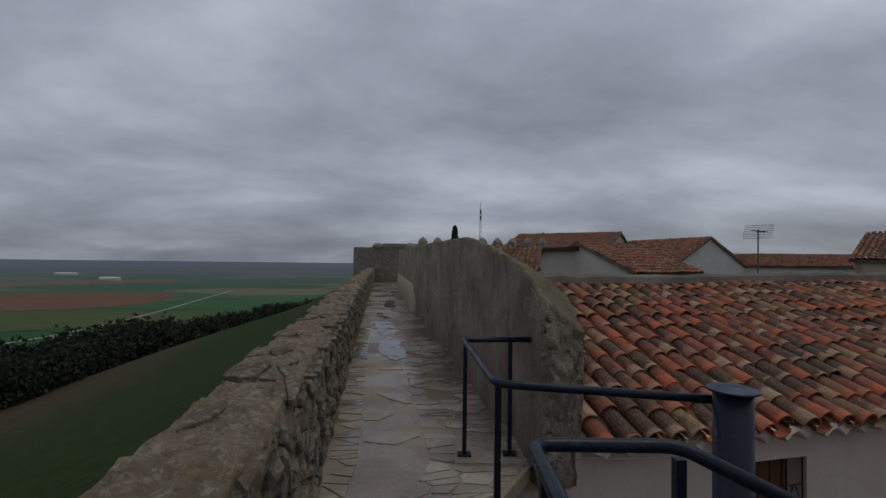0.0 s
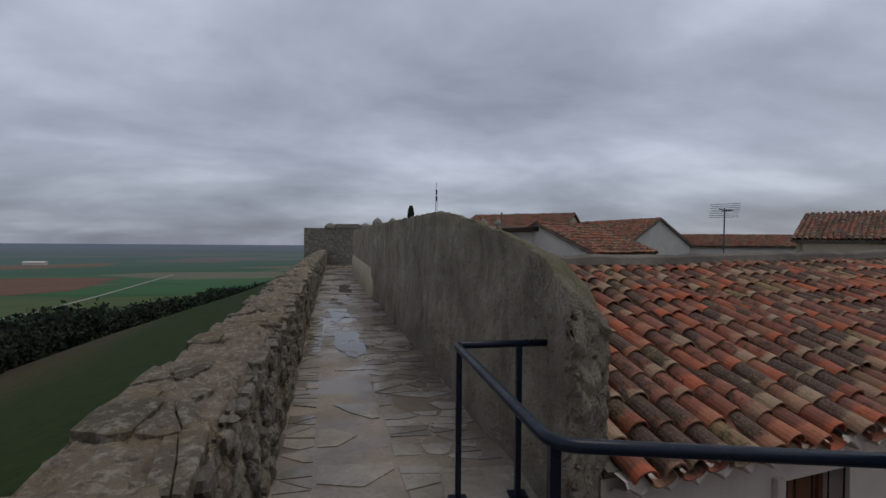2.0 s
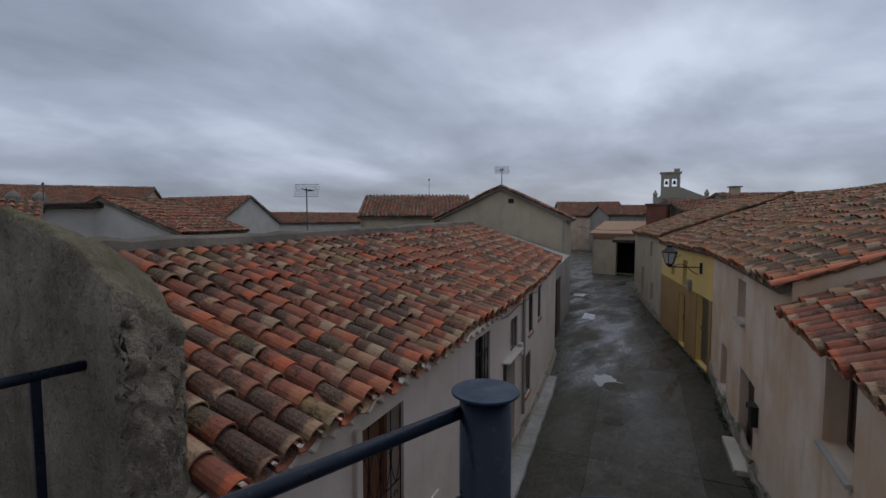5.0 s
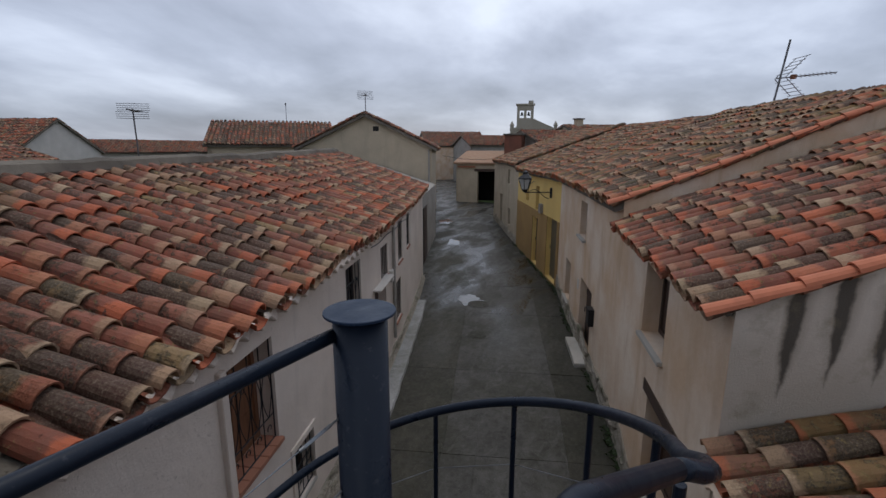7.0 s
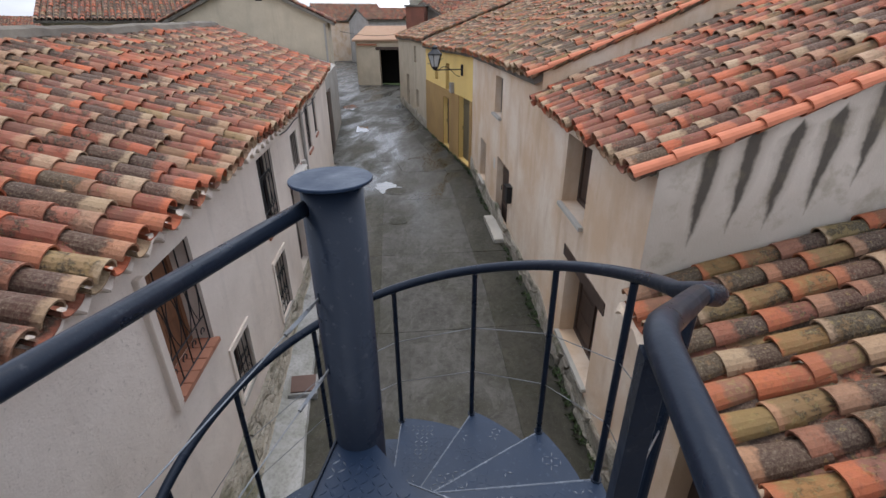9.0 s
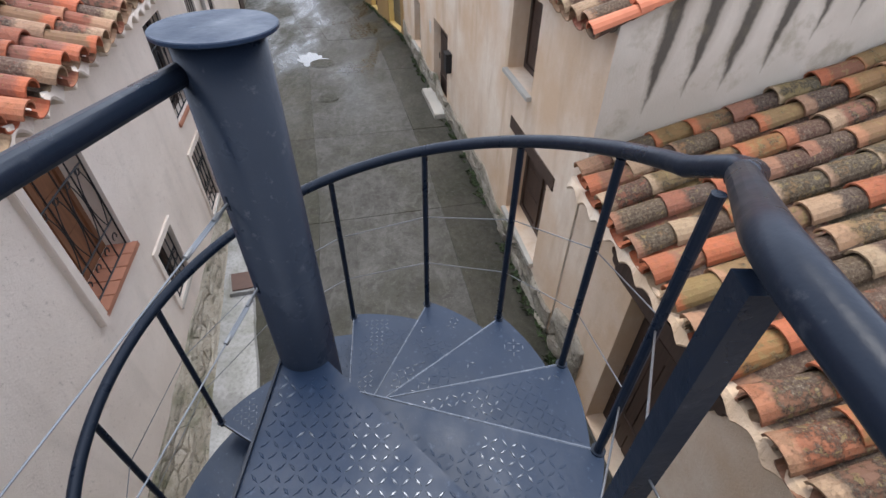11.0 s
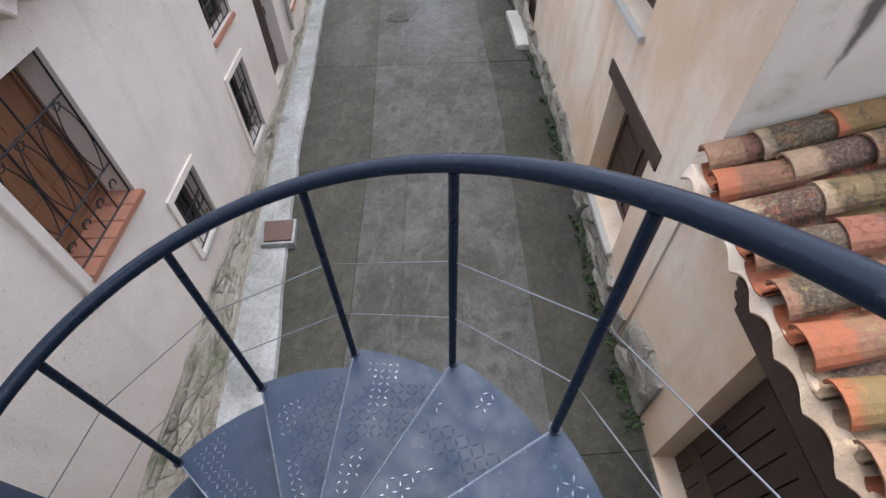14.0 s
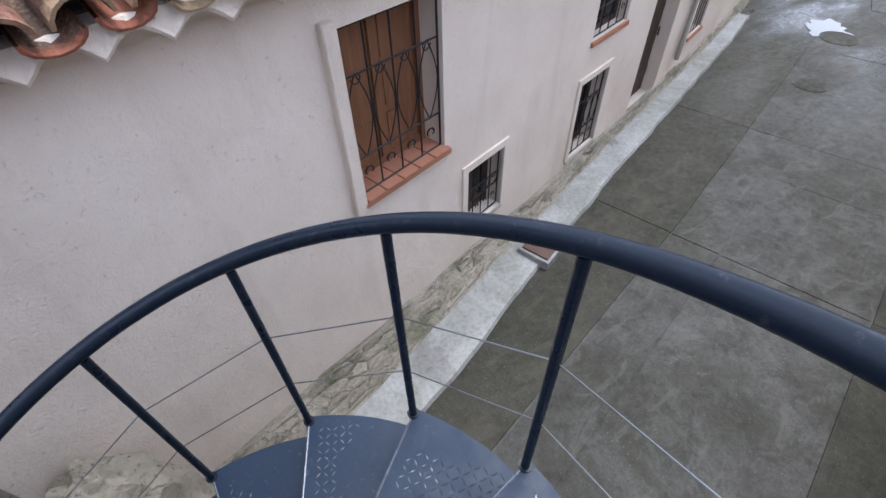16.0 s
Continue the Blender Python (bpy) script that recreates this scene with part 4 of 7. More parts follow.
    wall = solid("wall_buttress", bm, BUTTRESS, "brown cement-faced wall beside the walkway, sweeping down to a rough end", "wall", smooth=True)
    # bare rubble where the cement has broken off the end
    end = lambda p: Vector((0.80 + 0.727 * p.x + 0.686 * (p.z + 0.03), 3.85 + 0.686 * p.x - 0.727 * (p.z + 0.03), p.y))
    broken = random.Random(61)
    for rect in ((0.05, 0.66, -0.08, 0.98), (0.05, 0.36, 0.98, 1.26)):
        stones(wall, "rubble_stone", broken, rect, 0.075, end, STONE, lambda c: True, gap=0.01, depth=0.06, proud=0.022, limit=140, stretch=1.1, jitter=0.8, keep=0.62)
    # pale render left on the foot of the wall farther along
    bm = bmesh.new()
    prev = None
    for k in range(60):
        y = 14.8 + k * 0.2
        x = 0.79 - 0.152 * (y - 3.85) + (0.0012 * (y - 15) ** 2 if y > 15 else 0)
        h = (0.82 + 0.06 * noise.noise((y * 1.2, 0, 3))) * min(1.0, k / 4) ** 0.5
        row = [bm.verts.new(p) for p in ((x - 0.1, y, -0.05), (x - 0.075, y, h * 0.6), (x - 0.04, y, h), (x + 0.12, y, h + 0.02))]
        if prev:
            for q in range(3):
                bm.faces.new((prev[q], prev[q + 1], row[q + 1], row[q]))
        prev = row
    solid("trim_wall_foot", bm, PLASTER_BEIGE, "pale render on the foot of the wall", "render")
    # stone step at the wall's foot
    bm = soft(box(bmesh.new(), (0.12, 3.9, -0.04), (0.74, 4.5, 0.02)), 0.01)
    solid("trim_step", bm, FLAG, "worn stone slab at the foot of the railing", "step")


build_rampart()


def wall_remnant():
    """Broken stump of old rubble wall against the house front."""
    bm = bmesh.new()
    bmesh.ops.create_icosphere(bm, subdivisions=4, radius=1)
    for v in bm.verts:
        p = v.co.copy()
        d = noise.voronoi(p * 2.3)[0]
        k = 1 + 0.22 * min(0.6, d[1] - d[0]) + 0.1 * noise.noise(p * 4)
        v.co = Vector((0.85 + p.x * 0.34 * k, 3.86 + p.y * 0.3 * k, max(-3.05, -2.62 + p.z * (0.88 if p.z > 0 else 0.45) * k)))
    solid("wall_remnant", bm, STONE_BASE, "broken stump of mossy rubble wall at the house corner", "wall")


wall_remnant()


# ---- spiral stair ----
CX, CY, RAD, TH0, DTH, Z0, RISE, POSTH = 1.47, 2.353, 0.985, radians(-76.1), radians(27.6), -0.304, 0.192, 0.985


def ang(k):
    return TH0 + k * DTH


def lug_pattern(bm, inside, z, turn=0.0, height=0.0024, pitch=0.031):
    """Raised lozenges of tread plate round the column, laid crosswise in turn."""
    i = 0
    gx = -1.2
    ct, sn = math.cos(turn), math.sin(turn)
    while gx < 1.2:
        j = 0
        gy = -1.2
        while gy < 1.2:
            x, y = CX + gx * ct - gy * sn, CY + gx * sn + gy * ct
            if inside(x, y):
                a = turn + (0.785 if (i + j) % 2 else -0.785)
                c, s = math.cos(a), math.sin(a)
                pts = [(0.0155, 0), (0, 0.0042), (-0.0155, 0), (0, -0.0042)]
                vs = [bm.verts.new((x + px * c - py * s, y + px * s + py * c, z)) for px, py in pts]
                tp = [bm.verts.new((x + (px * c - py * s) * 0.55, y + (px * s + py * c) * 0.55, z + height)) for px, py in pts]
                bm.faces.new(tp)
                for q in range(4):
                    bm.faces.new((vs[q], vs[(q + 1) % 4], tp[(q + 1) % 4], tp[q]))
            gy += pitch
            j += 1
        gx += pitch
        i += 1
    return bm


def build_stair():
    st = thing("spiral_staircase", (CX, CY, STREET), "slate-blue painted steel spiral staircase wet with rain", "staircase")
    bm = bmesh.new()
    tube(bm, [(CX, CY, STREET), (CX, CY, 1.075)], 0.092, 40)
    col = part("column", bm, STEEL, st, smooth=False)
    col.data.polygons.foreach_set("use_smooth", [abs(p.normal.z) < 0.5 for p in col.data.polygons])
    bm = bmesh.new()
    tube(bm, [(CX, CY, 1.078), (CX, CY, 1.08), (CX, CY, 1.086), (CX, CY, 1.088)], 0.12, 48, radii=[0.119, 0.121, 0.121, 0.119])
    part("cap", bm, TREAD, col, "flat round steel cap")
    # treads
    for k in range(-1, 16):
        z = Z0 - k * RISE
        a0, a1 = ang(k - 1) - radians(4), ang(k)
        if z < STREET + 0.1:
            break
        out = [(CX + (RAD + 0.02) * math.cos(a), CY + (RAD + 0.02) * math.sin(a)) for a in (a0 + (a1 - a0) * i / 10 for i in range(11))]
        inn = [(CX + 0.09 * math.cos(a), CY + 0.09 * math.sin(a)) for a in (a1, (a0 + a1) / 2, a0)]
        bm = prism(bmesh.new(), out + inn, z - 0.006, z)
        bmesh.ops.bevel(bm, geom=[e for e in bm.edges if abs(e.verts[0].co.z - z) < 1e-4 and abs(e.verts[1].co.z - z) < 1e-4], offset=0.003, segments=2, affect="EDGES")
        tr = part("tread", bm, TREAD, st)
        # folded nose and outer skirt
        d, nrm = Vector((math.cos(a1), math.sin(a1), 0)), Vector((-math.sin(a1), math.cos(a1), 0))
        c = Vector((CX, CY, 0))
        p, q = c + d * 0.1, c + d * (RAD + 0.02)
        bm = prism(bmesh.new(), [(v.x, v.y) for v in (p, q, q - nrm * 0.006, p - nrm * 0.006)], z - 0.045, z - 0.002)
        part("nosing", bm, STEEL, tr)
        sk = bmesh.new()
        ring = [[sk.verts.new((CX + r * math.cos(a), CY + r * math.sin(a), zz)) for (r, zz) in ((RAD + 0.021, z - 0.001), (RAD + 0.021, z - 0.045), (RAD + 0.015, z - 0.045), (RAD + 0.015, z - 0.001))]
                for a in (a0 + (a1 - a0) * i / 10 for i in range(11))]
        for u, v in zip(ring, ring[1:]):
            for i in range(4):
                sk.faces.new((u[i], u[(i + 1) % 4], v[(i + 1) % 4], v[i]))
        part("skirt", sk, STEEL, tr)

        def inside(x, y, a0=a0, a1=a1):
            r, a = math.hypot(x - CX, y - CY), math.atan2(y - CY, x - CX)
            while a < a0 - 0.5:
                a += 2 * math.pi
            while a > a0 + 6:
                a -= 2 * math.pi
            return 0.16 < r < RAD - 0.015 and a0 + 0.1 < a < a1 - 0.03 / r
        if k < 9:
            def worn(x, y, a1=a1, inside=inside):
                a = math.atan2(y - CY, x - CX)
                while a < a1 - 3:
                    a += 2 * math.pi
                while a > a1 + 3:
                    a -= 2 * math.pi
                return inside(x, y) and a1 - a < 0.24 and noise.noise((x * 5, y * 5, k)) > 0.08
            part("worn_plate_pattern", lug_pattern(bmesh.new(), worn, z + 0.0002, a1), LUG, tr, kind="stuff")
            fresh = lambda x, y, inside=inside, worn=worn: inside(x, y) and not worn(x, y) and noise.noise((x * 3, y * 3, k)) > 0.1
            part("tread_plate_pattern", lug_pattern(bmesh.new(), fresh, z + 0.0002, a1, 0.001), TREAD, tr, kind="stuff")
        lip = tube(bmesh.new(), [tuple(p + Vector((0, 0, z - 0.001))), tuple(q + Vector((0, 0, z - 0.001)))], 0.0045, 6)
        part("worn_lip", lip, LUG, tr, "worn bright front lip")
    # balusters and helical handrail
    for k in range(-1, 14):
        a, z = ang(k), Z0 - k * RISE
        x, y = CX + RAD * math.cos(a), CY + RAD * math.sin(a)
        bm = bmesh.new()
        tube(bm, [(x, y, z - 0.03), (x, y, z + POSTH)], 0.0145, 12)
        tube(bm, [(x, y, z + 0.0), (x, y, z + 0.006)], 0.024, 12)
        part("baluster", bm, STEEL, st)
    pts = []
    k = -0.62
    while k < 13.9:
        a = ang(k)
        pts.append((CX + RAD * math.cos(a), CY + RAD * math.sin(a), Z0 - k * RISE + POSTH + 0.026))
        k += 0.1
    pre = [Vector(p) for p in ((1.165, 1.425, 0.953), (1.20, 1.395, 0.938), (1.225, 1.36, 0.922), (1.262, 1.338, 0.905), (1.31, 1.342, 0.888))]
    bm = bmesh.new()
    tube(bm, pre + pts, 0.0245, 14)
    part("handrail", bm, STEEL, st, smooth=True)
    # wire cables between balusters
    for h in (0.33, 0.64):
        for k in range(-1, 13):
            bm = bmesh.new()
            a, b = ang(k), ang(k + 1)
            za, zb = Z0 - k * RISE + h, Z0 - (k + 1) * RISE + h
            tube(bm, [(CX + RAD * math.cos(a), CY + RAD * math.sin(a), za), (CX + RAD * math.cos(b), CY + RAD * math.sin(b), zb)], 0.0022, 6)
            part("cable", bm, CABLE, st)
    # landing
    zl = Z0 + 2 * RISE
    e = ang(-2)
    ed, c = Vector((math.cos(e), math.sin(e), 0)), Vector((CX, CY, 0))
    tip = c + ed * RAD
    outline = [(0.36, 2.43), (0.36, 1.58), (tip.x, tip.y), (CX - 0.05, CY - 0.08), (CX - 0.05, 2.43)]
    bm = prism(bmesh.new(), outline, zl - 0.008, zl)
    ld = part("landing", bm, TREAD, st, "tread-plate landing")
    bm = bmesh.new()
    for p, q in zip(outline, outline[1:] + outline[:1]):
        p, q = Vector((*p, 0)), Vector((*q, 0))
        n = Vector((-(q - p).y, (q - p).x, 0)).normalized() * 0.008
        if (p - q).length > 0.2:
            prism(bm, [(v.x, v.y) for v in (p, q, q + n, p + n)], zl - 0.09, zl + 0.012 if p.y > 2.3 and q.y > 2.3 else zl - 0.001)
    part("edge_frame", bm, STEEL, ld)

    def on_landing(x, y):
        v = Vector((x, y, 0)) - c
        return 0.4 < x and y < 2.41 and y > 1.62 and v.length > 0.12 and v.cross(ed).z > 0.02
    part("tread_plate_pattern", lug_pattern(bmesh.new(), on_landing, zl + 0.0002), TREAD, ld, kind="stuff")
    part("worn_plate_pattern", lug_pattern(bmesh.new(), lambda x, y: on_landing(x, y) and noise.noise((x * 6, y * 6, 4)) > 0.1, zl + 0.0008), LUG, ld, kind="stuff")
    return st


build_stair()


def build_railings():
    # from the buttress wall round to the column
    r = thing("railing", (0.26, 3.2, 0.0), "slate-blue steel pipe railing at the walkway's edge", "railing", "walkway railings")
    A, B = Vector((0.19, 4.09, 1.012)), Vector((0.30, 2.57, 1.04))
    w, cj = Vector((0.80, 4.10, 1.02)), Vector((CX - 0.06, CY + 0.06, 1.015))
    bm = bmesh.new()
    tube(bm, [w] + bend(w, A, B, 0.05) + bend(A, B, cj, 0.09) + [cj], 0.0235, 14)
    part("top_rail", bm, STEEL, r, smooth=True)
    for x, y, zt, z0 in ((0.205, 4.07, 1.0, 0.02), (0.60, 4.095, 1.0, 0.02), (0.315, 2.60, 1.03, -0.1)):
        bm = bmesh.new()
        box(bm, (x - 0.018, y - 0.018, z0), (x + 0.018, y + 0.018, zt))
        part("post", bm, STEEL, r)
        bm = soft(box(bmesh.new(), (x - 0.06, y - 0.05, z0), (x + 0.06, y + 0.05, z0 + 0.015)), 0.004)
        part("base_plate", bm, STEEL, r)
    # cables with turnbuckles, strained to the column
    for h, e in ((0.62, 0.72), (0.32, 0.44)):
        p, q = Vector((0.32, 2.58, h)), Vector((CX - 0.05, CY + 0.05, e))
        bm = tube(bmesh.new(), [p, q], 0.002, 6)
        part("cable", bm, CABLE, r)
        d = (q - p).normalized()
        a, b = q - d * 0.19, q - d * 0.075
        bm = bmesh.new()
        side = d.cross(Vector((0, 0, 1))).normalized() * 0.005
        tube(bm, [a + side, b + side], 0.0022, 6); tube(bm, [a - side, b - side], 0.0022, 6)
        for c in (a, b):
            tube(bm, [c - d * 0.012, c + d * 0.012], 0.0065, 8)
        tube(bm, [b, q], 0.004, 8)
        for i in range(9):
            t0, t1 = 2 * math.pi * i / 8, 2 * math.pi * (i + 1) / 8
            if i < 8:
                up = Vector((0, 0, 1))
                tube(bm, [q + d * math.cos(t0) * 0.013 + up * math.sin(t0) * 0.013, q + d * math.cos(t1) * 0.013 + up * math.sin(t1) * 0.013], 0.0035, 6)
        part("turnbuckle", bm, CABLE, r, "bright steel turnbuckle")
        part("cable_bracket", soft(box(bmesh.new(), tuple(q - Vector((0.028, 0.006, 0.024))), tuple(q + Vector((0.03, 0.006, 0.024)))), 0.004), STEEL, r, "flat steel tab on the column")
    # along the walkway's edge and round the landing
    r = thing("railing", (0.36, 1.5, 0.0), "slate-blue steel pipe railing round the stair landing", "railing", "walkway railings")
    a, b, e, f = Vector((0.38, -6, 1.09)), Vector((0.315, 1.615, 1.09)), Vector((0.82, 1.615, 1.09)), Vector((1.17, 1.42, 0.952))
    bm = bmesh.new()
    tube(bm, [a] + bend(a, b, e, 0.07) + bend(b, e, f, 0.06) + [f], 0.0245, 14)
    part("top_rail", bm, STEEL, r, smooth=True)
    for x, y, z0 in ((0.375, -4.2, 0.0), (0.365, -2.2, 0.0), (0.35, -0.3, 0.0), (0.335, 1.5, -0.05), (0.82, 1.61, 0.08)):
        bm = box(bmesh.new(), (x - 0.018, y - 0.018, z0), (x + 0.018, y + 0.018, 1.05))
        part("post", bm, STEEL, r)
    for h in (0.35, 0.68):
        bm = tube(bmesh.new(), [(0.37, -4.2, h), (0.335, 1.5, h)], 0.002, 6)
        tube(bm, [(0.335, 1.5, h), (0.82, 1.61, h)], 0.002, 6)
        tube(bm, [(0.82, 1.61, h), (CX + RAD * math.cos(ang(-1)), CY + RAD * math.sin(ang(-1)), h - 0.19)], 0.0028, 6)
        part("cable", bm, CABLE, r)


build_railings()

# ---- street ----
# front of the house row that stands before the rampart on either side
AL = radians(13.71)
UL, NL = Vector((math.cos(AL), math.sin(AL), 0)), Vector((-math.sin(AL), math.cos(AL), 0))


def left(p):
    """u along the front, v into the house, z up."""
    u, v, z = p
    return UL * u + NL * (3.758 + v + 0.0048 * max(0, u - 7) ** 2) + Vector((0, 0, z))


RIGHT_LINE = [(0.5, -0.04), (4.1, 0.68), (8.1, 1.47), (15.7, 3.3), (22.5, 6.1), (31.0, 9.45)]


def right_front(s):
    """Frame of one stretch of the right-hand fronts: u along the street, v out to the street."""
    (ax, ay), (bx, by) = RIGHT_LINE[s], RIGHT_LINE[s + 1]
    d = Vector((bx - ax, by - ay, 0))
    n = d.length
    d.normalize()
    o = Vector((-d.y, d.x, 0))
    return (lambda p: Vector((ax, ay, 0)) + d * p[0] + o * p[1] + Vector((0, 0, p[2]))), n


def street_l(x):
    return float(np.interp(x, [-1, 1, 7, 15.8, 23.7, 31, 46, 81, 130], [3.65, 4.1, 5.55, 8.0, 11.2, 13.9, 19.6, 32.6, 50]))


def street_r(x):
    return float(np.interp(x, [-3, 4.1, 8.1, 15.7, 22.5, 31, 40, 41, 81, 130], [-0.74, 0.68, 1.47, 3.3, 6.1, 9.45, 11.6, 13.7, 29.5, 46]))


def footing_edge(u):
    """How far the rubble footing of the left-hand front spreads from the wall."""
    return float(np.interp(u, [3.4, 5.1, 8, 10], [0.40, 0.29, 0.13, 0.11]))


def build_street():
    bm = bmesh.new()
    xs = [0.5, 2, 4, 6, 8, 10, 12, 14, 16, 19, 23, 27, 31, 40, 41, 55, 80, 130]
    prev = None
    for x in xs:
        row = [bm.verts.new((x - t * 0.25 * 5, street_r(x) - 0.15 + (street_l(x) + 0.3 - street_r(x)) * t, STREET - 0.015)) for t in (0, 0.25, 0.5, 0.75, 1)]
        if prev:
            for i in range(4):
                bm.faces.new((prev[i], row[i], row[i + 1], prev[i + 1]))
        prev = row
    road = solid("road", bm, ROAD, "wet grey-green concrete street between the houses", "street")
    # concrete bays with joints and cracks
    rng = random.Random(8)
    edges = [0.0, 0.18, 0.49, 0.61, 1.0]
    x = 0.2
    rows = []
    while x < 34:
        n = rng.uniform(2.6, 3.8)
        rows.append((x, x + n))
        x += n
    for a, b in rows:
        for i in range(4):
            t0, t1 = edges[i], edges[i + 1]
            sub = [a] + ([a + (b - a) * rng.uniform(0.35, 0.65)] if rng.random() < 0.5 else []) + [b]
            for p, q in zip(sub, sub[1:]):
                g = 0.011
                bm = bmesh.new()
                m = 5
                lo, hi = [], []
                for k in range(m + 1):
                    xx = p + (q - p) * k / m
                    w = street_l(xx) - street_r(xx)
                    wob = 0.012 * noise.noise((xx * 1.3, i * 3.0, 0))
                    sh = lambda t: xx - t * 1.1
                    lo.append((sh(t0), street_r(xx) + w * t0 + g + (wob if 0 < i else 0)))
                    wob2 = 0.012 * noise.noise((xx * 1.3, (i + 1) * 3.0, 0))
                    hi.append((sh(t1), street_r(xx) + w * t1 - g + (wob2 if i < 3 else 0)))
                lo[0], hi[0] = (lo[0][0] + g, lo[0][1]), (hi[0][0] + g, hi[0][1])
                z = STREET + rng.uniform(-0.004, 0.004)
                prism(bm, lo + hi[::-1], STREET - 0.03, z)
                part("concrete_bay", bm, ROAD_GREEN if i in (0, 3) else ROAD, road)
    # rain water in the sunken slabs
    for k, (cx, cy, rx, ry) in enumerate(((13.5, 5.65, 0.45, 0.36), (22.0, 9.2, 0.7, 0.3), (28.4, 12.0, 1.0, 0.4))):
        puddle(cx, cy, rx, ry, 18, STREET, k + 11, "shallow puddle of rain water on the street", "puddles on the street")
    # raised strip of pavement under the left-hand front
    bm = bmesh.new()
    prev = None
    for i in range(90):
        u = 2.3 + i * (14.15 - 2.3) / 89
        e = float(np.interp(u, [4, 5, 7.5, 10, 15], [0.83, 0.70, 0.50, 0.42, 0.36])) + 0.03 * noise.noise((u * 1.7, 0, 0)) + 0.015 * noise.noise((u * 5, 2, 0))
        f = footing_edge(u) - 0.1
        row = [bm.verts.new(left((u, v, z))) for v, z in ((-f, STREET - 0.02), (-f, STREET + 0.055), (-e + 0.03, STREET + 0.045), (-e, STREET - 0.02))]
        if prev:
            for k in range(3):
                bm.faces.new((prev[k], prev[k + 1], row[k + 1], row[k]))
        else:
            bm.faces.new(row)
        prev = row
    bm.faces.new(prev)
    solid("pavement", bm, KERB, "pale raised concrete strip along the house front", "pavement")


build_street()
# ---- houses ----
def grille(parent, u0, u1, z0, z1, v, m, scrolls=True, bars=4):
    """Forged window grille: frame, upright bars, scrolled lower panels."""
    g = part("grille_frame", (lambda bm: [tube(bm, [m((a, v, b)) for a, b in p], 0.008, 6) for p in (((u0, z0), (u1, z0)), ((u1, z0), (u1, z1)), ((u1, z1), (u0, z1)), ((u0, z1), (u0, z0)))] and bm)(bmesh.new()), IRON, parent, "black wrought-iron grille")
    for i in range(1, bars):
        u = u0 + (u1 - u0) * i / bars
        bm = tube(bmesh.new(), [m((u, v, z0)), m((u, v, z1))], 0.007, 6)
        part("bar", bm, IRON, g)
    if scrolls:
        w = (u1 - u0) / bars
        for i in range(bars):
            uc = u0 + w * (i + 0.5)
            for zc, up, sg in ((z0 + 0.15, 1, 1), (z0 + 0.15, 1, -1), (z1 - 0.3, -1, 1 if i % 2 else -1)):
                pts = []
                for k in range(15):
                    a = k / 14 * 4.2
                    r = w * 0.23 * (1 - 0.62 * k / 14)
                    pts.append(m((uc + sg * (r * math.cos(a) - w * 0.06), v, zc + up * (r * math.sin(a)))))
                part("scroll", tube(bmesh.new(), pts, 0.0048, 5), IRON, g)
            for q in (0, 1):
                pts = [m((uc + (w * 0.45) * math.sin(math.pi * k / 8) * (1 if q else -1), v, z0 + 0.27 + (z1 - z0 - 0.54) * k / 8)) for k in range(9)]
                part("bowed_bar", tube(bmesh.new(), pts, 0.005, 5), IRON, g)
        for z in (z0 + 0.28, z1 - 0.28):
            part("cross_bar", tube(bmesh.new(), [m((u0, v, z)), m((u1, v, z))], 0.007, 6), IRON, g)


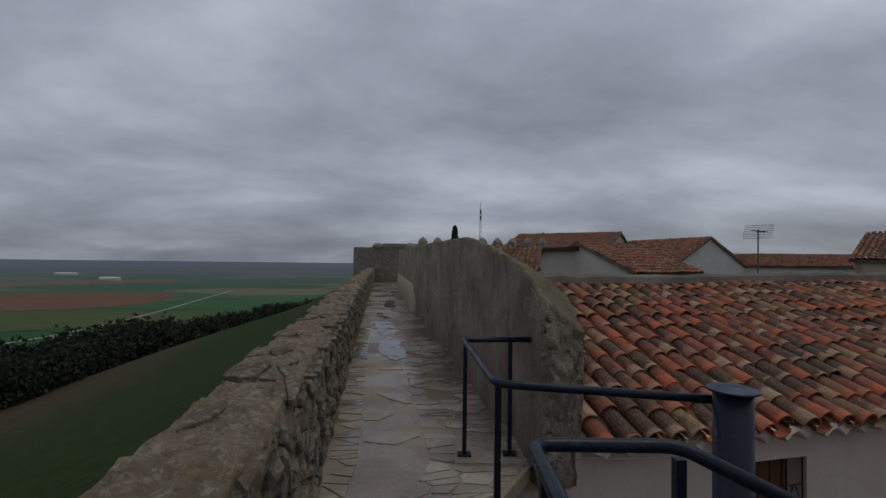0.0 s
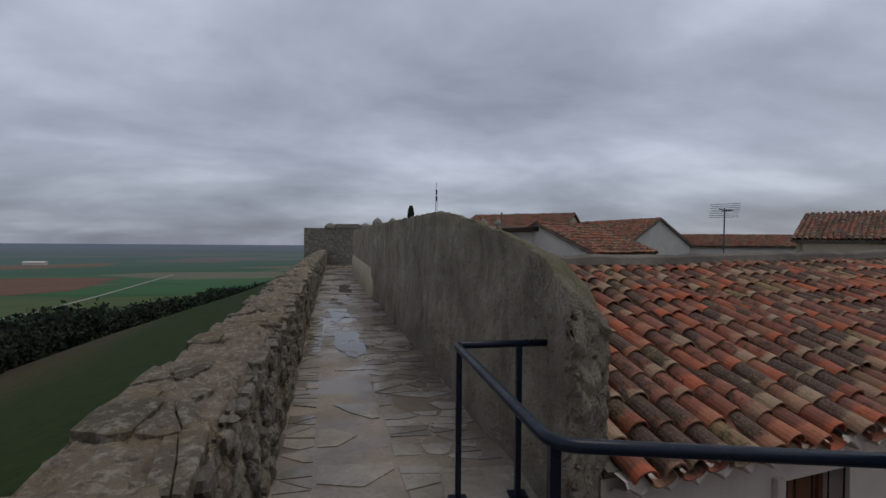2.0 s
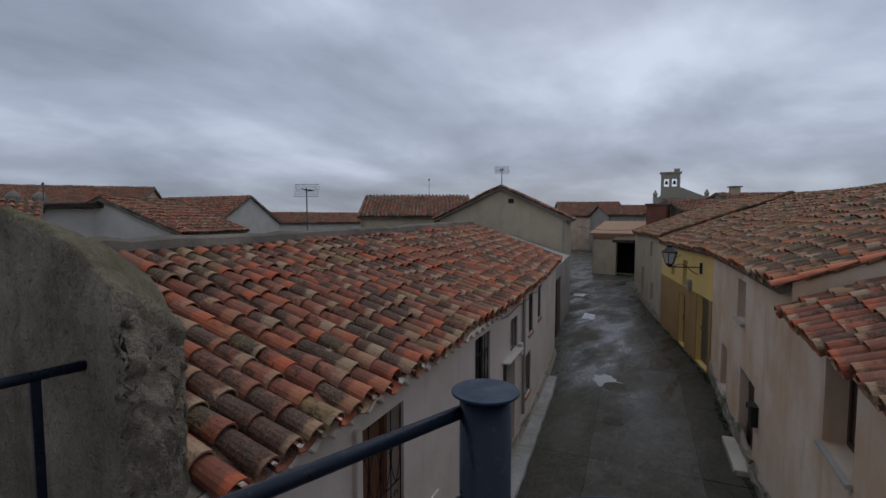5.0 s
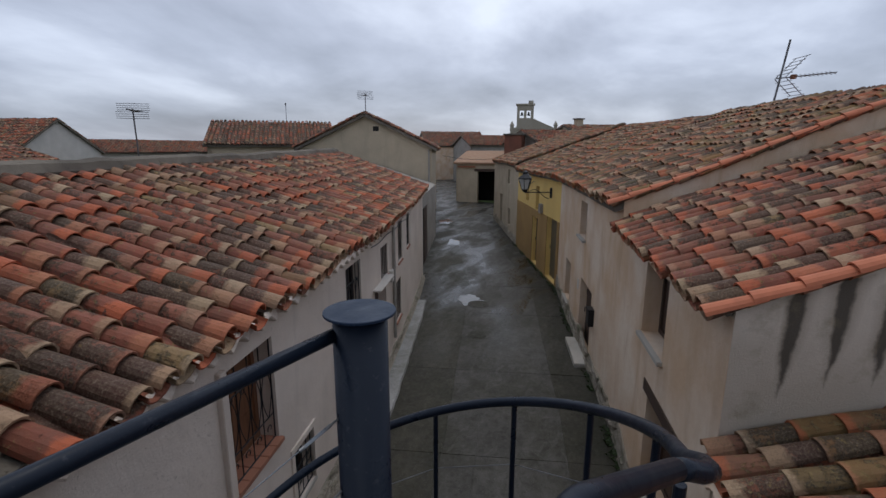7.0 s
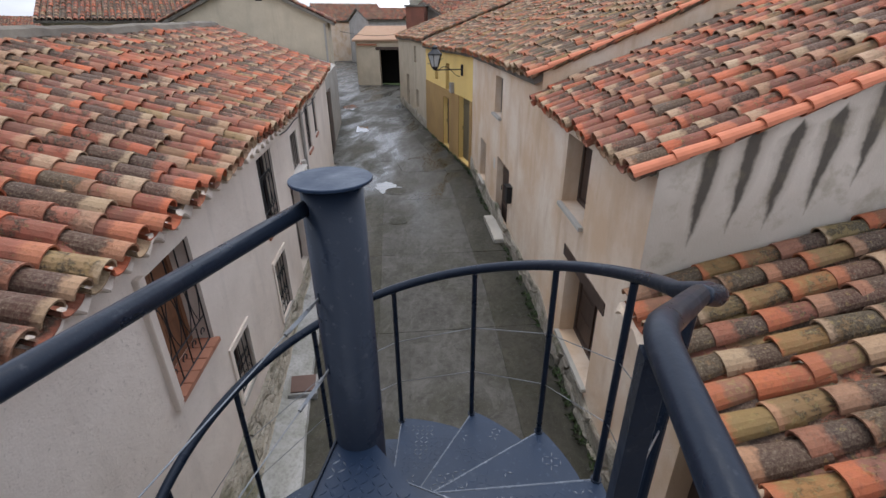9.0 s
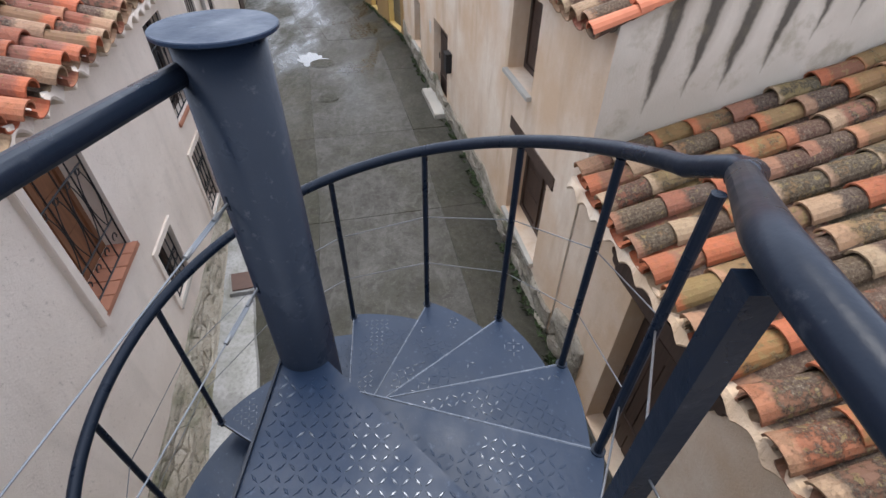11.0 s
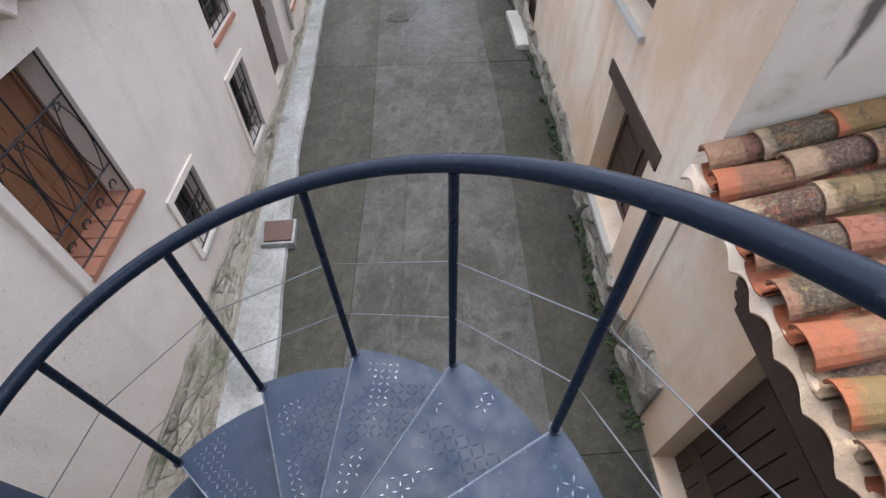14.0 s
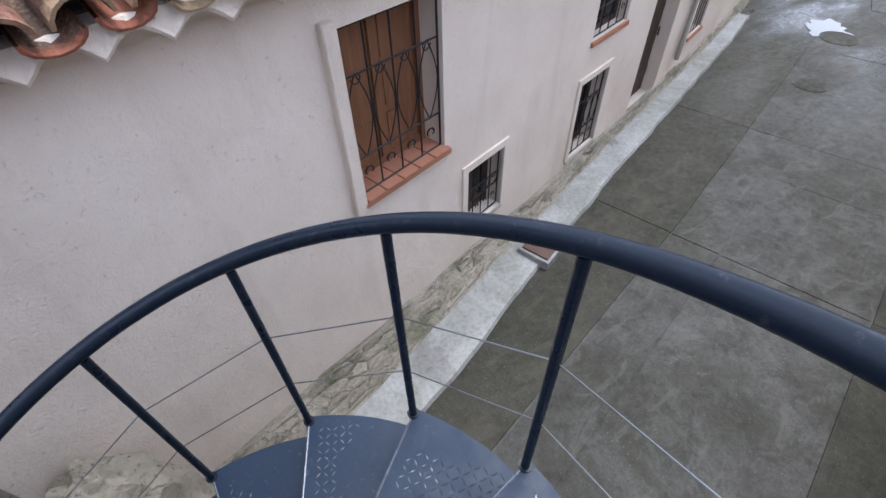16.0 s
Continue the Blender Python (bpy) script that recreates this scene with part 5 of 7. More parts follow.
def window(parent, u0, u1, z0, z1, m, inn, wood=WOOD_RED, depth=0.2, shutters=False, sill=None, sill_out=0.05, grate=False, trim=None, trim_w=0.07, scrolls=True, jamb_only=False):
    """A window in its opening. inn: +1 where the house lies on the positive v side of its front."""
    s = inn
    w = part("window", pierced(bmesh.new(), u0, u1, z0, z1, s * (depth - 0.03), s * (depth + 0.03), [(u0 + 0.06, (u0 + u1) / 2 - 0.03, z0 + 0.06, z1 - 0.06), ((u0 + u1) / 2 + 0.03, u1 - 0.06, z0 + 0.06, z1 - 0.06)], m, 5), wood, parent)
    for a, b in ((u0 + 0.06, (u0 + u1) / 2 - 0.03), ((u0 + u1) / 2 + 0.03, u1 - 0.06)):
        bm = pierced(bmesh.new(), a, b, z0 + 0.06, z1 - 0.06, s * depth - 0.004, s * depth + 0.004, [], m, 5)
        part("pane", bm, GLASS if not shutters else wood, w)
        if shutters:
            for k in range(3):
                z = z0 + 0.06 + (z1 - z0 - 0.12) * (k + 0.5) / 3
                h = (z1 - z0 - 0.12) / 3 - 0.06
                part("panel", pierced(bmesh.new(), a + 0.04, b - 0.04, z - h / 2, z + h / 2, s * (depth - 0.012), s * depth, [], m, 5), wood, w)
    # near-black sheet put behind as the shade of the room
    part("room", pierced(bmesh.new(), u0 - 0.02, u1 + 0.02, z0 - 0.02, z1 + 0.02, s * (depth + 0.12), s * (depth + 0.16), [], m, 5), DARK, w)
    if sill:
        bm = pierced(bmesh.new(), u0 - 0.03, u1 + 0.03, z0 - 0.055, z0 - 0.003, -s * sill_out, s * (depth - 0.03), [], m, 5)
        part("sill", soft(bm, 0.006), sill, w)
    if grate:
        grille(w, u0 + 0.015, u1 - 0.015, z0 + 0.015, z1 - 0.015, s * 0.035, m, scrolls)
    if trim and jamb_only:
        bm = pierced(bmesh.new(), u0 - trim_w, u0 - 0.003, z0 - 0.07, z1 + trim_w * 0.6, -s * 0.05, s * 0.05, [], m, 5)
        part("jamb", soft(bm, 0.006), trim, w, "proud rendered jamb")
    elif trim:
        bm = pierced(bmesh.new(), u0 - trim_w, u1 + trim_w, z0 - (0.0 if sill else trim_w), z1 + trim_w, -s * 0.022, s * 0.05, [(u0, u1, z0 - 0.001 if sill else z0, z1)], m, 5)
        part("surround", bm, trim, w)
    return w


def plank_door(parent, u0, u1, z0, z1, m, inn, wood=WOOD_DARK, depth=0.12, boards=5, name="door"):
    s = inn
    d = part(name, pierced(bmesh.new(), u0, u1, z0, z1, s * (depth + 0.01), s * (depth + 0.05), [], m, 5), wood, parent)
    bw = (u1 - u0) / boards
    for i in range(boards):
        bm = pierced(bmesh.new(), u0 + i * bw + 0.006, u0 + (i + 1) * bw - 0.006, z0 + 0.01, z1 - 0.01, s * (depth - 0.015), s * (depth + 0.012), [], m, 5)
        part("plank", bm, wood, d)
    for z in (z0 + 0.35, z1 - 0.35):
        part("rail", pierced(bmesh.new(), u0 + 0.03, u1 - 0.03, z - 0.06, z + 0.06, s * (depth - 0.03), s * (depth - 0.014), [], m, 5), wood, d)
    hp = m((u1 - 0.1, s * (depth - 0.06), (z0 + z1) / 2))
    part("door_handle", tube(bmesh.new(), [hp + Vector((0, 0, -0.06)), hp + Vector((0, 0, 0.06))], 0.012, 8), IRON, d)
    return d


def plinth(parent, rng, u0, u1, z0, z1, m, out, size=0.17, limit=140):
    """Bare rubble at the foot of a front, where the render has fallen."""
    f = lambda p: m((p.x, out * (p.z + 0.01), z0 + p.y * (z1 - z0) * (0.8 + 0.5 * noise.noise((p.x * 1.1, 0, 2)))))
    stones(parent, "plinth_stone", rng, (u0, u1, 0, 1.0), 1.0 / max(1, round((z1 - z0) / size)), f, STONE_BASE, lambda c: c[0] < u0 + 9, gap=0.008 , depth=0.04, proud=0.035, stretch=size * 1.3 * round((z1 - z0) / size), limit=limit)


def wavy_soffit(u0, u1, pitch, m):
    """Render drawn out under the eave, scalloped between the tiles. v runs out from the wall."""
    bm = bmesh.new()
    n = int((u1 - u0) / pitch * 8)
    prev = None
    for i in range(n + 1):
        u = u0 + (u1 - u0) * i / n
        w = abs(math.cos(math.pi * u / pitch)) * (0.9 + 0.3 * noise.noise((u * 2, 0, 0)))
        row = [bm.verts.new(m(u, v, z)) for v, z in ((-0.03, -0.02), (0.004, -0.02), (0.05, 0.0 + 0.02 * w), (0.125, 0.0 + 0.06 * w), (0.185, 0.0 + 0.085 * w), (0.195, 0.015 + 0.09 * w), (0.17, 0.125), (-0.03, 0.14))]
        if prev:
            for k in range(8):
                bm.faces.new((prev[k], prev[(k + 1) % 8], row[(k + 1) % 8], row[k]))
        prev = row
    return bm


# the long pale house on the left of the street
def build_house_left():
    rng = random.Random(21)
    U0, U1 = 1.85, 17.3
    wins = [  # u0, u1, z0, z1, kind
        (3.9, 4.765, -1.4, -0.25, "big"), (7.1, 7.88, -1.31, -0.17, "bars"), (9.3, 9.92, -0.97, -0.30, "bars"),
        (11.15, 11.72, -1.05, 0.0, "bars"), (12.5, 13.0, -0.95, 0.03, "bars"),
        (5.05, 5.6, -2.53, -1.81, "small"), (7.03, 7.68, -2.75, -1.76, "small"), (10.8, 11.45, -2.42, -1.45, "bars")]
    doors = [(8.75, 9.72, STREET + 0.08, -1.05)]
    h = thing("house", left((8, 0, STREET)), "long low house with pale rendered walls and an old tiled roof", "house")
    bm = pierced(bmesh.new(), U0 + 0.3, U1, STREET - 0.3, 0.06, 0.0, 0.38, [w[:4] for w in wins] + doors, left)
    pierced(bm, 1.0, U0 + 0.3, STREET - 0.3, -0.1, 0.0, 0.38, [], left)
    part("front_wall", bm, PLASTER_PALE, h)
    for u in (U0 + 0.35, U1 - 0.35):
        bm = bmesh.new()
        pts = [(0.38, STREET - 0.3), (0.38, 0.08), (3.25, 1.15), (3.25, STREET - 0.3)]
        lo, hi = [bm.verts.new(left((u, v, z))) for v, z in pts], [bm.verts.new(left((u + 0.35, v, z))) for v, z in pts]
        bm.faces.new(lo); bm.faces.new(hi[::-1])
        for i in range(4):
            bm.faces.new((lo[i], lo[(i + 1) % 4], hi[(i + 1) % 4], hi[i]))
        part("end_wall", bm, PLASTER_BEIGE, h)
    for i, (a, b, c, d, k) in enumerate(wins):
        if k == "big":
            w = window(h, a, b, c, d, left, 1, WOOD_ORANGE, 0.24, shutters=True, sill=TERRACOTTA, grate=True, trim=PLASTER_PALE, trim_w=0.1, jamb_only=True)
            tiles = 5
            for t in range(tiles):
                x0 = a + (b - a) * t / tiles
                part("sill_tile", soft(pierced(bmesh.new(), x0 + 0.004, x0 + (b - a) / tiles - 0.004, c - 0.004, c + 0.012, -0.06, 0.2, [], left, 5), 0.004), TERRACOTTA, w)
        elif k == "small":
            window(h, a, b, c, d, left, 1, WOOD_DARK, 0.2, sill=SILL, sill_out=0.02, grate=True, trim=PLASTER_PALE, trim_w=0.07)
        else:
            window(h, a, b, c, d, left, 1, WOOD_DARK, 0.16, sill=TERRACOTTA, sill_out=0.03, grate=True, scrolls=i == 1)
    for a, b, c, d in doors:
        plank_door(h, a, b, c, d, left, 1, WOOD_DARK, 0.2)
        part("door_hood", soft(pierced(bmesh.new(), a - 0.12, b + 0.1, d + 0.06, d + 0.09, -0.16, 0.02, [], left, 5), 0.01), PLASTER_WHITE, h)
    plinth(h, rng, 1.0, 16.8, STREET - 0.02, -2.82, left, -1)
    # rubble footing that spreads out from the wall's foot
    bm = bmesh.new()
    prev = None
    for i in range(120):
        u = 1.2 + i * 0.13
        e = 0.05 * noise.noise((u * 2.3, 5, 0))
        row = [bm.verts.new(left((u, v, z))) for v, z in ((0.03, STREET - 0.1), (0.03, -2.85 + e), (-0.05, -2.88 + e), (-footing_edge(u) + e * 0.4, STREET + 0.057), (-footing_edge(u) - 0.03, STREET - 0.05))]
        if prev:
            for k in range(4):
                bm.faces.new((prev[k], prev[k + 1], row[k + 1], row[k]))
        prev = row
    foot = part("footing", bm, STONE_BASE, h, "mossy rubble footing along the wall")
    lay = lambda p: left((p.x, -0.04 - (footing_edge(p.x) - 0.06) * p.y + 0.02 * noise.noise((p.x * 2.3, 5, 0)), -2.872 - 0.07 * p.y + p.z))
    stones(foot, "footing_stone", rng, (1.6, 16.8, 0, 1), 0.34, lay, STONE_BASE, lambda c: c[0] < 8, gap=0.012, depth=0.05, proud=0.035, stretch=0.36, jitter=0.7, limit=200, keep=0.8)
    # roof
    ez = lambda u: 0.165 + 0.013 * max(0, u - 5)
    sl = math.atan(0.345)

    def roof(u, v, w):
        return left((u, -0.2 + v * math.cos(sl) - w * math.sin(sl), ez(u) - 0.06 + v * math.sin(sl) + w * math.cos(sl) + 0.035 * noise.noise((u * 0.35, v * 0.5, 7))))

    top = 3.6
    bm = slope_sheet(bmesh.new(), U0 + 0.3, U1, 0.14, top, roof, 0.04)
    rf = part("roof", bm, MORTAR, h, "sloping roof of mottled barrel tiles")
    tile_roof(rf, rng, U0 + 0.35, U1, 0, top, roof, near=lambda u, v: u < 6.6, pitch=0.245, course=0.325, wave=0.05)
    # the far slope, out of sight
    back = lambda u, v, w: left((u, -0.2 + top * math.cos(sl) + v * math.cos(sl), ez(u) - 0.06 + top * math.sin(sl) - v * math.sin(sl) + w * math.cos(sl)))
    part("rear_slope", slope_sheet(bmesh.new(), U0 + 1.4, U1, 0.02, 4.6, back, 0.1, w=0.06), TILE, h)
    # mortared ridge
    bm = bmesh.new()
    pts = [Vector(roof(U0 + 0.3 + i * 0.3, top - 0.02, 0.06)) + Vector((0, 0, 0.03 * noise.noise((i * 0.7, 0, 0)))) for i in range(int((U1 - U0 - 0.3) / 0.3) + 1)]
    tube(bm, pts, 0.15, 8, radii=[0.15 + 0.035 * noise.noise((i * 0.9, 3, 0)) for i in range(len(pts))])
    part("ridge", bm, MORTAR, h, "grey mortared ridge")
    # scalloped render under the eave
    part("eave_mortar", wavy_soffit(U0 + 0.35, U1 - 0.05, 0.245, lambda u, v, z: left((u, -v, ez(u) - 0.165 + z))), PLASTER_PALE, h)
    # drain pipe and meter box
    bm = tube(bmesh.new(), [left((10.35, -0.05, 0.08)), left((10.35, -0.05, -2.6))], 0.035, 10)
    part("drain_pipe", bm, PLASTER_GREY, h, "grey rain pipe")
    bm = soft(pierced(bmesh.new(), 10.0, 10.18, -1.2, -0.95, -0.08, 0.01, [], left, 5), 0.01)
    part("meter_box", bm, PLASTER_WHITE, h, "small white meter box")
    cab = [left((u, -0.03, -0.12 + 0.02 * math.sin(u * 4))) for u in [8.5 + 0.3 * i for i in range(16)]]
    part("cable", tube(bmesh.new(), cab, 0.009, 6), IRON, h, "black cable under the eave")
    # iron lid of a shaft on the pavement
    t = thing("iron_lid", (4.76, 4.5, STREET + 0.08), "rusty brown iron lid standing on the pavement", "lid")
    bm = soft(prism(bmesh.new(), [(4.53, 4.60), (4.63, 4.24), (5.0, 4.36), (4.89, 4.74)], STREET - 0.02, STREET + 0.11), 0.006)
    part("frame", bm, KERB, t)
    bm = soft(prism(bmesh.new(), [(4.57, 4.575), (4.655, 4.275), (4.965, 4.38), (4.87, 4.70)], STREET + 0.112, STREET + 0.13), 0.004)
    part("plate", bm, RUST, t)


build_house_left()


def gable_house_right():
    """The tan house beyond the lean-to, with a stained side wall."""
    rng = random.Random(31)
    m, n = right_front(1)
    h = thing("house", m((2, 0, STREET)), "tan rendered two-storey house with a stained grey side wall", "house")
    wins = [(1.53, 2.46, -0.72, 0.21, "up"), (0.72, 1.93, -2.50, -1.36, "low")]
    bm = pierced(bmesh.new(), 0, n, STREET - 0.3, 0.35, -0.4, 0.0, [w[:4] for w in wins], m)
    part("front_wall", bm, PLASTER_TAN, h)
    window(h, *wins[0][:4], m, -1, WOOD_DARK, 0.24, shutters=True, sill=SILL, sill_out=0.06)
    w = window(h, *wins[1][:4], m, -1, WOOD_DARK, 0.24, shutters=True, sill=SILL, sill_out=0.06)
    part("lintel", soft(pierced(bmesh.new(), 0.55, 2.1, -1.36, -1.2, -0.2, 0.012, [], m, 5), 0.006), WOOD_DARK, w, "dark brown timber lintel")
    sl = math.atan(0.41)
    roof = lambda u, v, w: m((u, 0.17 - v * math.cos(sl) + w * math.sin(sl), 0.36 + v * math.sin(sl) + w * math.cos(sl) + 0.03 * noise.noise((u * 0.5, v * 0.5, 2))))
    flip = lambda u, v, w: roof(n - u, v, w)
    # side wall under the verge
    bm = bmesh.new()
    pts = [(-0.004, STREET - 0.3), (-0.004, 0.45), (-4.6, 2.33), (-4.6, STREET - 0.3)]
    a = [bm.verts.new(m((-0.004, v, z))) for v, z in pts]
    b = [bm.verts.new(m((0.34, v, z))) for v, z in pts]
    bm.faces.new(a); bm.faces.new(b[::-1])
    for i in range(4):
        bm.faces.new((a[i], a[(i + 1) % 4], b[(i + 1) % 4], b[i]))
    part("side_wall", bm, SIDE_GREY, h, "grey side wall with black damp streaks")
    top = 4.6
    rf = part("roof", slope_sheet(bmesh.new(), 0.03, n, 0.12, top, roof, 0.05), MORTAR, h)
    tile_roof(rf, rng, 0.04, n, 0, top, flip_u(roof, n), near=lambda u, v: v < 3.2, mat=TILE, pitch=0.24, course=0.33, wave=0.04)
    verge_row(rf, rng, roof, -0.03, -0.05, top)
    verge_row(rf, rng, roof, 0.15, 0.0, top, skip=2)
    part("rear_slope", slope_sheet(bmesh.new(), -0.05, n, 0, 4, lambda u, v, w: m((u, 0.17 - top * math.cos(sl) - v * math.cos(sl), 0.36 + top * math.sin(sl) - v * math.sin(sl) + w)), 0.1, w=0.05), TILE, h)
    plinth(h, rng, 0.0, n, STREET - 0.02, -2.55, m, 1, 0.2)


def flip_u(roof, n):
    """Roofs whose front faces +v: run u the other way so that tiles arch upward."""
    return lambda u, v, w: roof(n - u, v, w)


def verge_row(parent, rng, roof, u, v0, v1, skip=99, me=None):
    """Bright new tiles laid in line up the edge of a roof."""
    v = v0
    k = 0
    while v < v1 - 0.2 and k < skip:
        o = Vector(roof(u, v, 0.055))
        ey = (Vector(roof(u, v + 0.1, 0.055)) - o).normalized()
        ex = (Vector(roof(u - 0.1, v, 0.055)) - o).normalized()
        ez = ex.cross(ey).normalized()
        pm = Matrix.Translation(o) @ Matrix((ez.cross(ey) * -1, ey, ez)).transposed().to_4x4() @ pose(0, 0, 0, -2.5, rng.uniform(-4, 4), rng.uniform(-2, 2))
        placed("verge_tile", VERGE, parent, pm)
        v += 0.345
        k += 1


VERGE = tile_mesh(0.075, 0.06, 0.44, 0.013, 7, "verge_tile", TILE_NEW)


def side_grey():
    """Grey cement render with black runs of damp down it."""
    m = Mat("streaked_render", 0.9)
    base = m.mix(m.ramp(m.noise(1.3, 5), [(0.35, 0.0), (0.65, 1.0)]), (0.60, 0.52, 0.425), (0.47, 0.40, 0.315))
    sp = m.node("ShaderNodeSeparateXYZ")
    m.link(m.pos, sp.inputs[0])
    f, _ = right_front(1)
    o = f((0, 0, 0))
    nv = f((0, 1, 0)) - o
    # depth along the wall from its street corner, and drop below the verge
    deep = m.math("SUBTRACT", o.dot(nv), m.math("ADD", m.math("MULTIPLY", sp.outputs[0], nv.x), m.math("MULTIPLY", sp.outputs[1], nv.y)))
    drop = m.math("SUBTRACT", m.math("ADD", m.math("MULTIPLY", deep, 0.43), 0.45), sp.outputs[2])
    wob = m.math("MULTIPLY", m.math("SUBTRACT", m.noise(2.6, 4, 0.6), 0.5), 0.14)
    at = m.math("ADD", m.math("ADD", deep, wob), m.math("MULTIPLY", drop, 0.06))
    cell = m.math("ADD", m.math("MULTIPLY", at, 1 / 0.319), 0.677 + 0.5)
    gap = m.math("MULTIPLY", m.math("ABSOLUTE", m.math("SUBTRACT", m.math("FRACT", cell), 0.5)), 0.319)
    odd = m.math("FRACT", m.math("MULTIPLY", m.math("SINE", m.math("MULTIPLY", m.math("FLOOR", cell), 12.99)), 43.7))
    low = m.math("ADD", drop, m.math("MULTIPLY", m.math("SUBTRACT", odd, 0.5), 0.28))
    wide = m.math("MULTIPLY", m.ramp(low, [(0.05, 0.0), (0.15, 1.0), (0.6, 0.75), (1.1, 0.0)]), m.ramp(deep, [(0.26, 0.0), (0.34, 1.0)]))
    core = m.ramp(m.math("SUBTRACT", m.math("ADD", m.math("MULTIPLY", wide, 0.078), m.math("MULTIPLY", m.math("SUBTRACT", m.noise(16, 4, 0.7), 0.5), 0.03)), gap), [(0.0, 0.0), (0.03, 1.0)])
    halo = m.ramp(m.math("SUBTRACT", m.math("MULTIPLY", wide, 0.155), gap), [(0.0, 0.0), (0.09, 1.0)])
    base = m.mix(m.math("MULTIPLY", halo, 0.55), base, (0.20, 0.15, 0.10))
    base = m.mix(m.math("MULTIPLY", core, 0.85), base, (0.045, 0.038, 0.028))
    base = m.mix(m.math("MULTIPLY", m.ramp(m.math("ADD", drop, m.math("MULTIPLY", m.noise(4, 5, 0.65), 0.5)), [(1.05, 0.0), (1.3, 1.0)]), 0.6), base, (0.30, 0.235, 0.11))
    och = m.ramp(m.noise(3.2, 5, 0.6), [(0.55, 0.0), (0.68, 0.45)])
    m.color(m.mix(och, base, (0.22, 0.18, 0.10)))
    m.bump(m.noise(50, 4, 0.7), 0.008, 0.6)
    return m.m


SIDE_GREY = side_grey()
gable_house_right()


def lean_to():
    """Low tiled roof right beside the stair, over a brown door."""
    rng = random.Random(41)
    m, n = right_front(0)
    h = thing("lean_to", m((5, 0, STREET)), "low rendered outbuilding with a mossy barrel-tiled roof", "outbuilding")
    door = (1.80, 2.58, STREET, -1.22)
    bm = pierced(bmesh.new(), 0, n - 0.004, STREET - 0.3, -0.78, -0.4, -0.02, [door], m)
    part("front_wall", bm, PLASTER_TAN, h)
    plank_door(h, *door, m, -1, WOOD_DARK, 0.22, 6)
    # board with a double curl cut into each end
    end = [(0.0, 0.16), (0.012, 0.115), (0.05, 0.10), (0.04, 0.075), (0.065, 0.05), (0.11, 0.045), (0.12, 0.0)]
    rim = [(1.46 + a, -1.22 + b) for a, b in end] + [(2.96 - a, -1.22 + b) for a, b in reversed(end)]
    lt = bmesh.new()
    fr, bk = [lt.verts.new(m((u, 0.012, z))) for u, z in rim], [lt.verts.new(m((u, -0.2, z))) for u, z in rim]
    lt.faces.new(fr)
    lt.faces.new(bk[::-1])
    for k in range(len(rim)):
        lt.faces.new((fr[k], bk[k], bk[(k + 1) % len(rim)], fr[(k + 1) % len(rim)]))
    part("lintel", lt, WOOD_DARK, h, "dark brown timber lintel with carved ends")
    sl = math.atan(0.36)
    roof = lambda u, v, w: m((u, 0.13 - v * math.cos(sl) + w * math.sin(sl), -0.80 + v * math.sin(sl) + w * math.cos(sl) + 0.03 * noise.noise((u * 0.5, v * 0.5, 4))))
    top = 5.2
    rf = part("roof", slope_sheet(bmesh.new(), 0, n - 0.01, 0.14, top, roof, 0.04), MORTAR, h)
    tile_roof(rf, rng, 0, n - 0.02, 0, top, flip_u(roof, n), near=lambda u, v: v < 3.6, mat=TILE_MOSSY, pitch=0.25, course=0.34, wave=0.05)
    # rounded moulding of the rendered eave
    part("eave_mortar", wavy_soffit(0.05, n - 0.05, 0.25, lambda u, v, z: m((u, v - 0.02, -0.92 + z))), PLASTER_TAN, h)
    plinth(h, rng, 0.0, 1.6, STREET - 0.02, -2.5, m, 1, 0.22, 40)
    plinth(h, rng, 2.9, 3.6, STREET - 0.02, -2.35, m, 1, 0.22, 40)


lean_to()


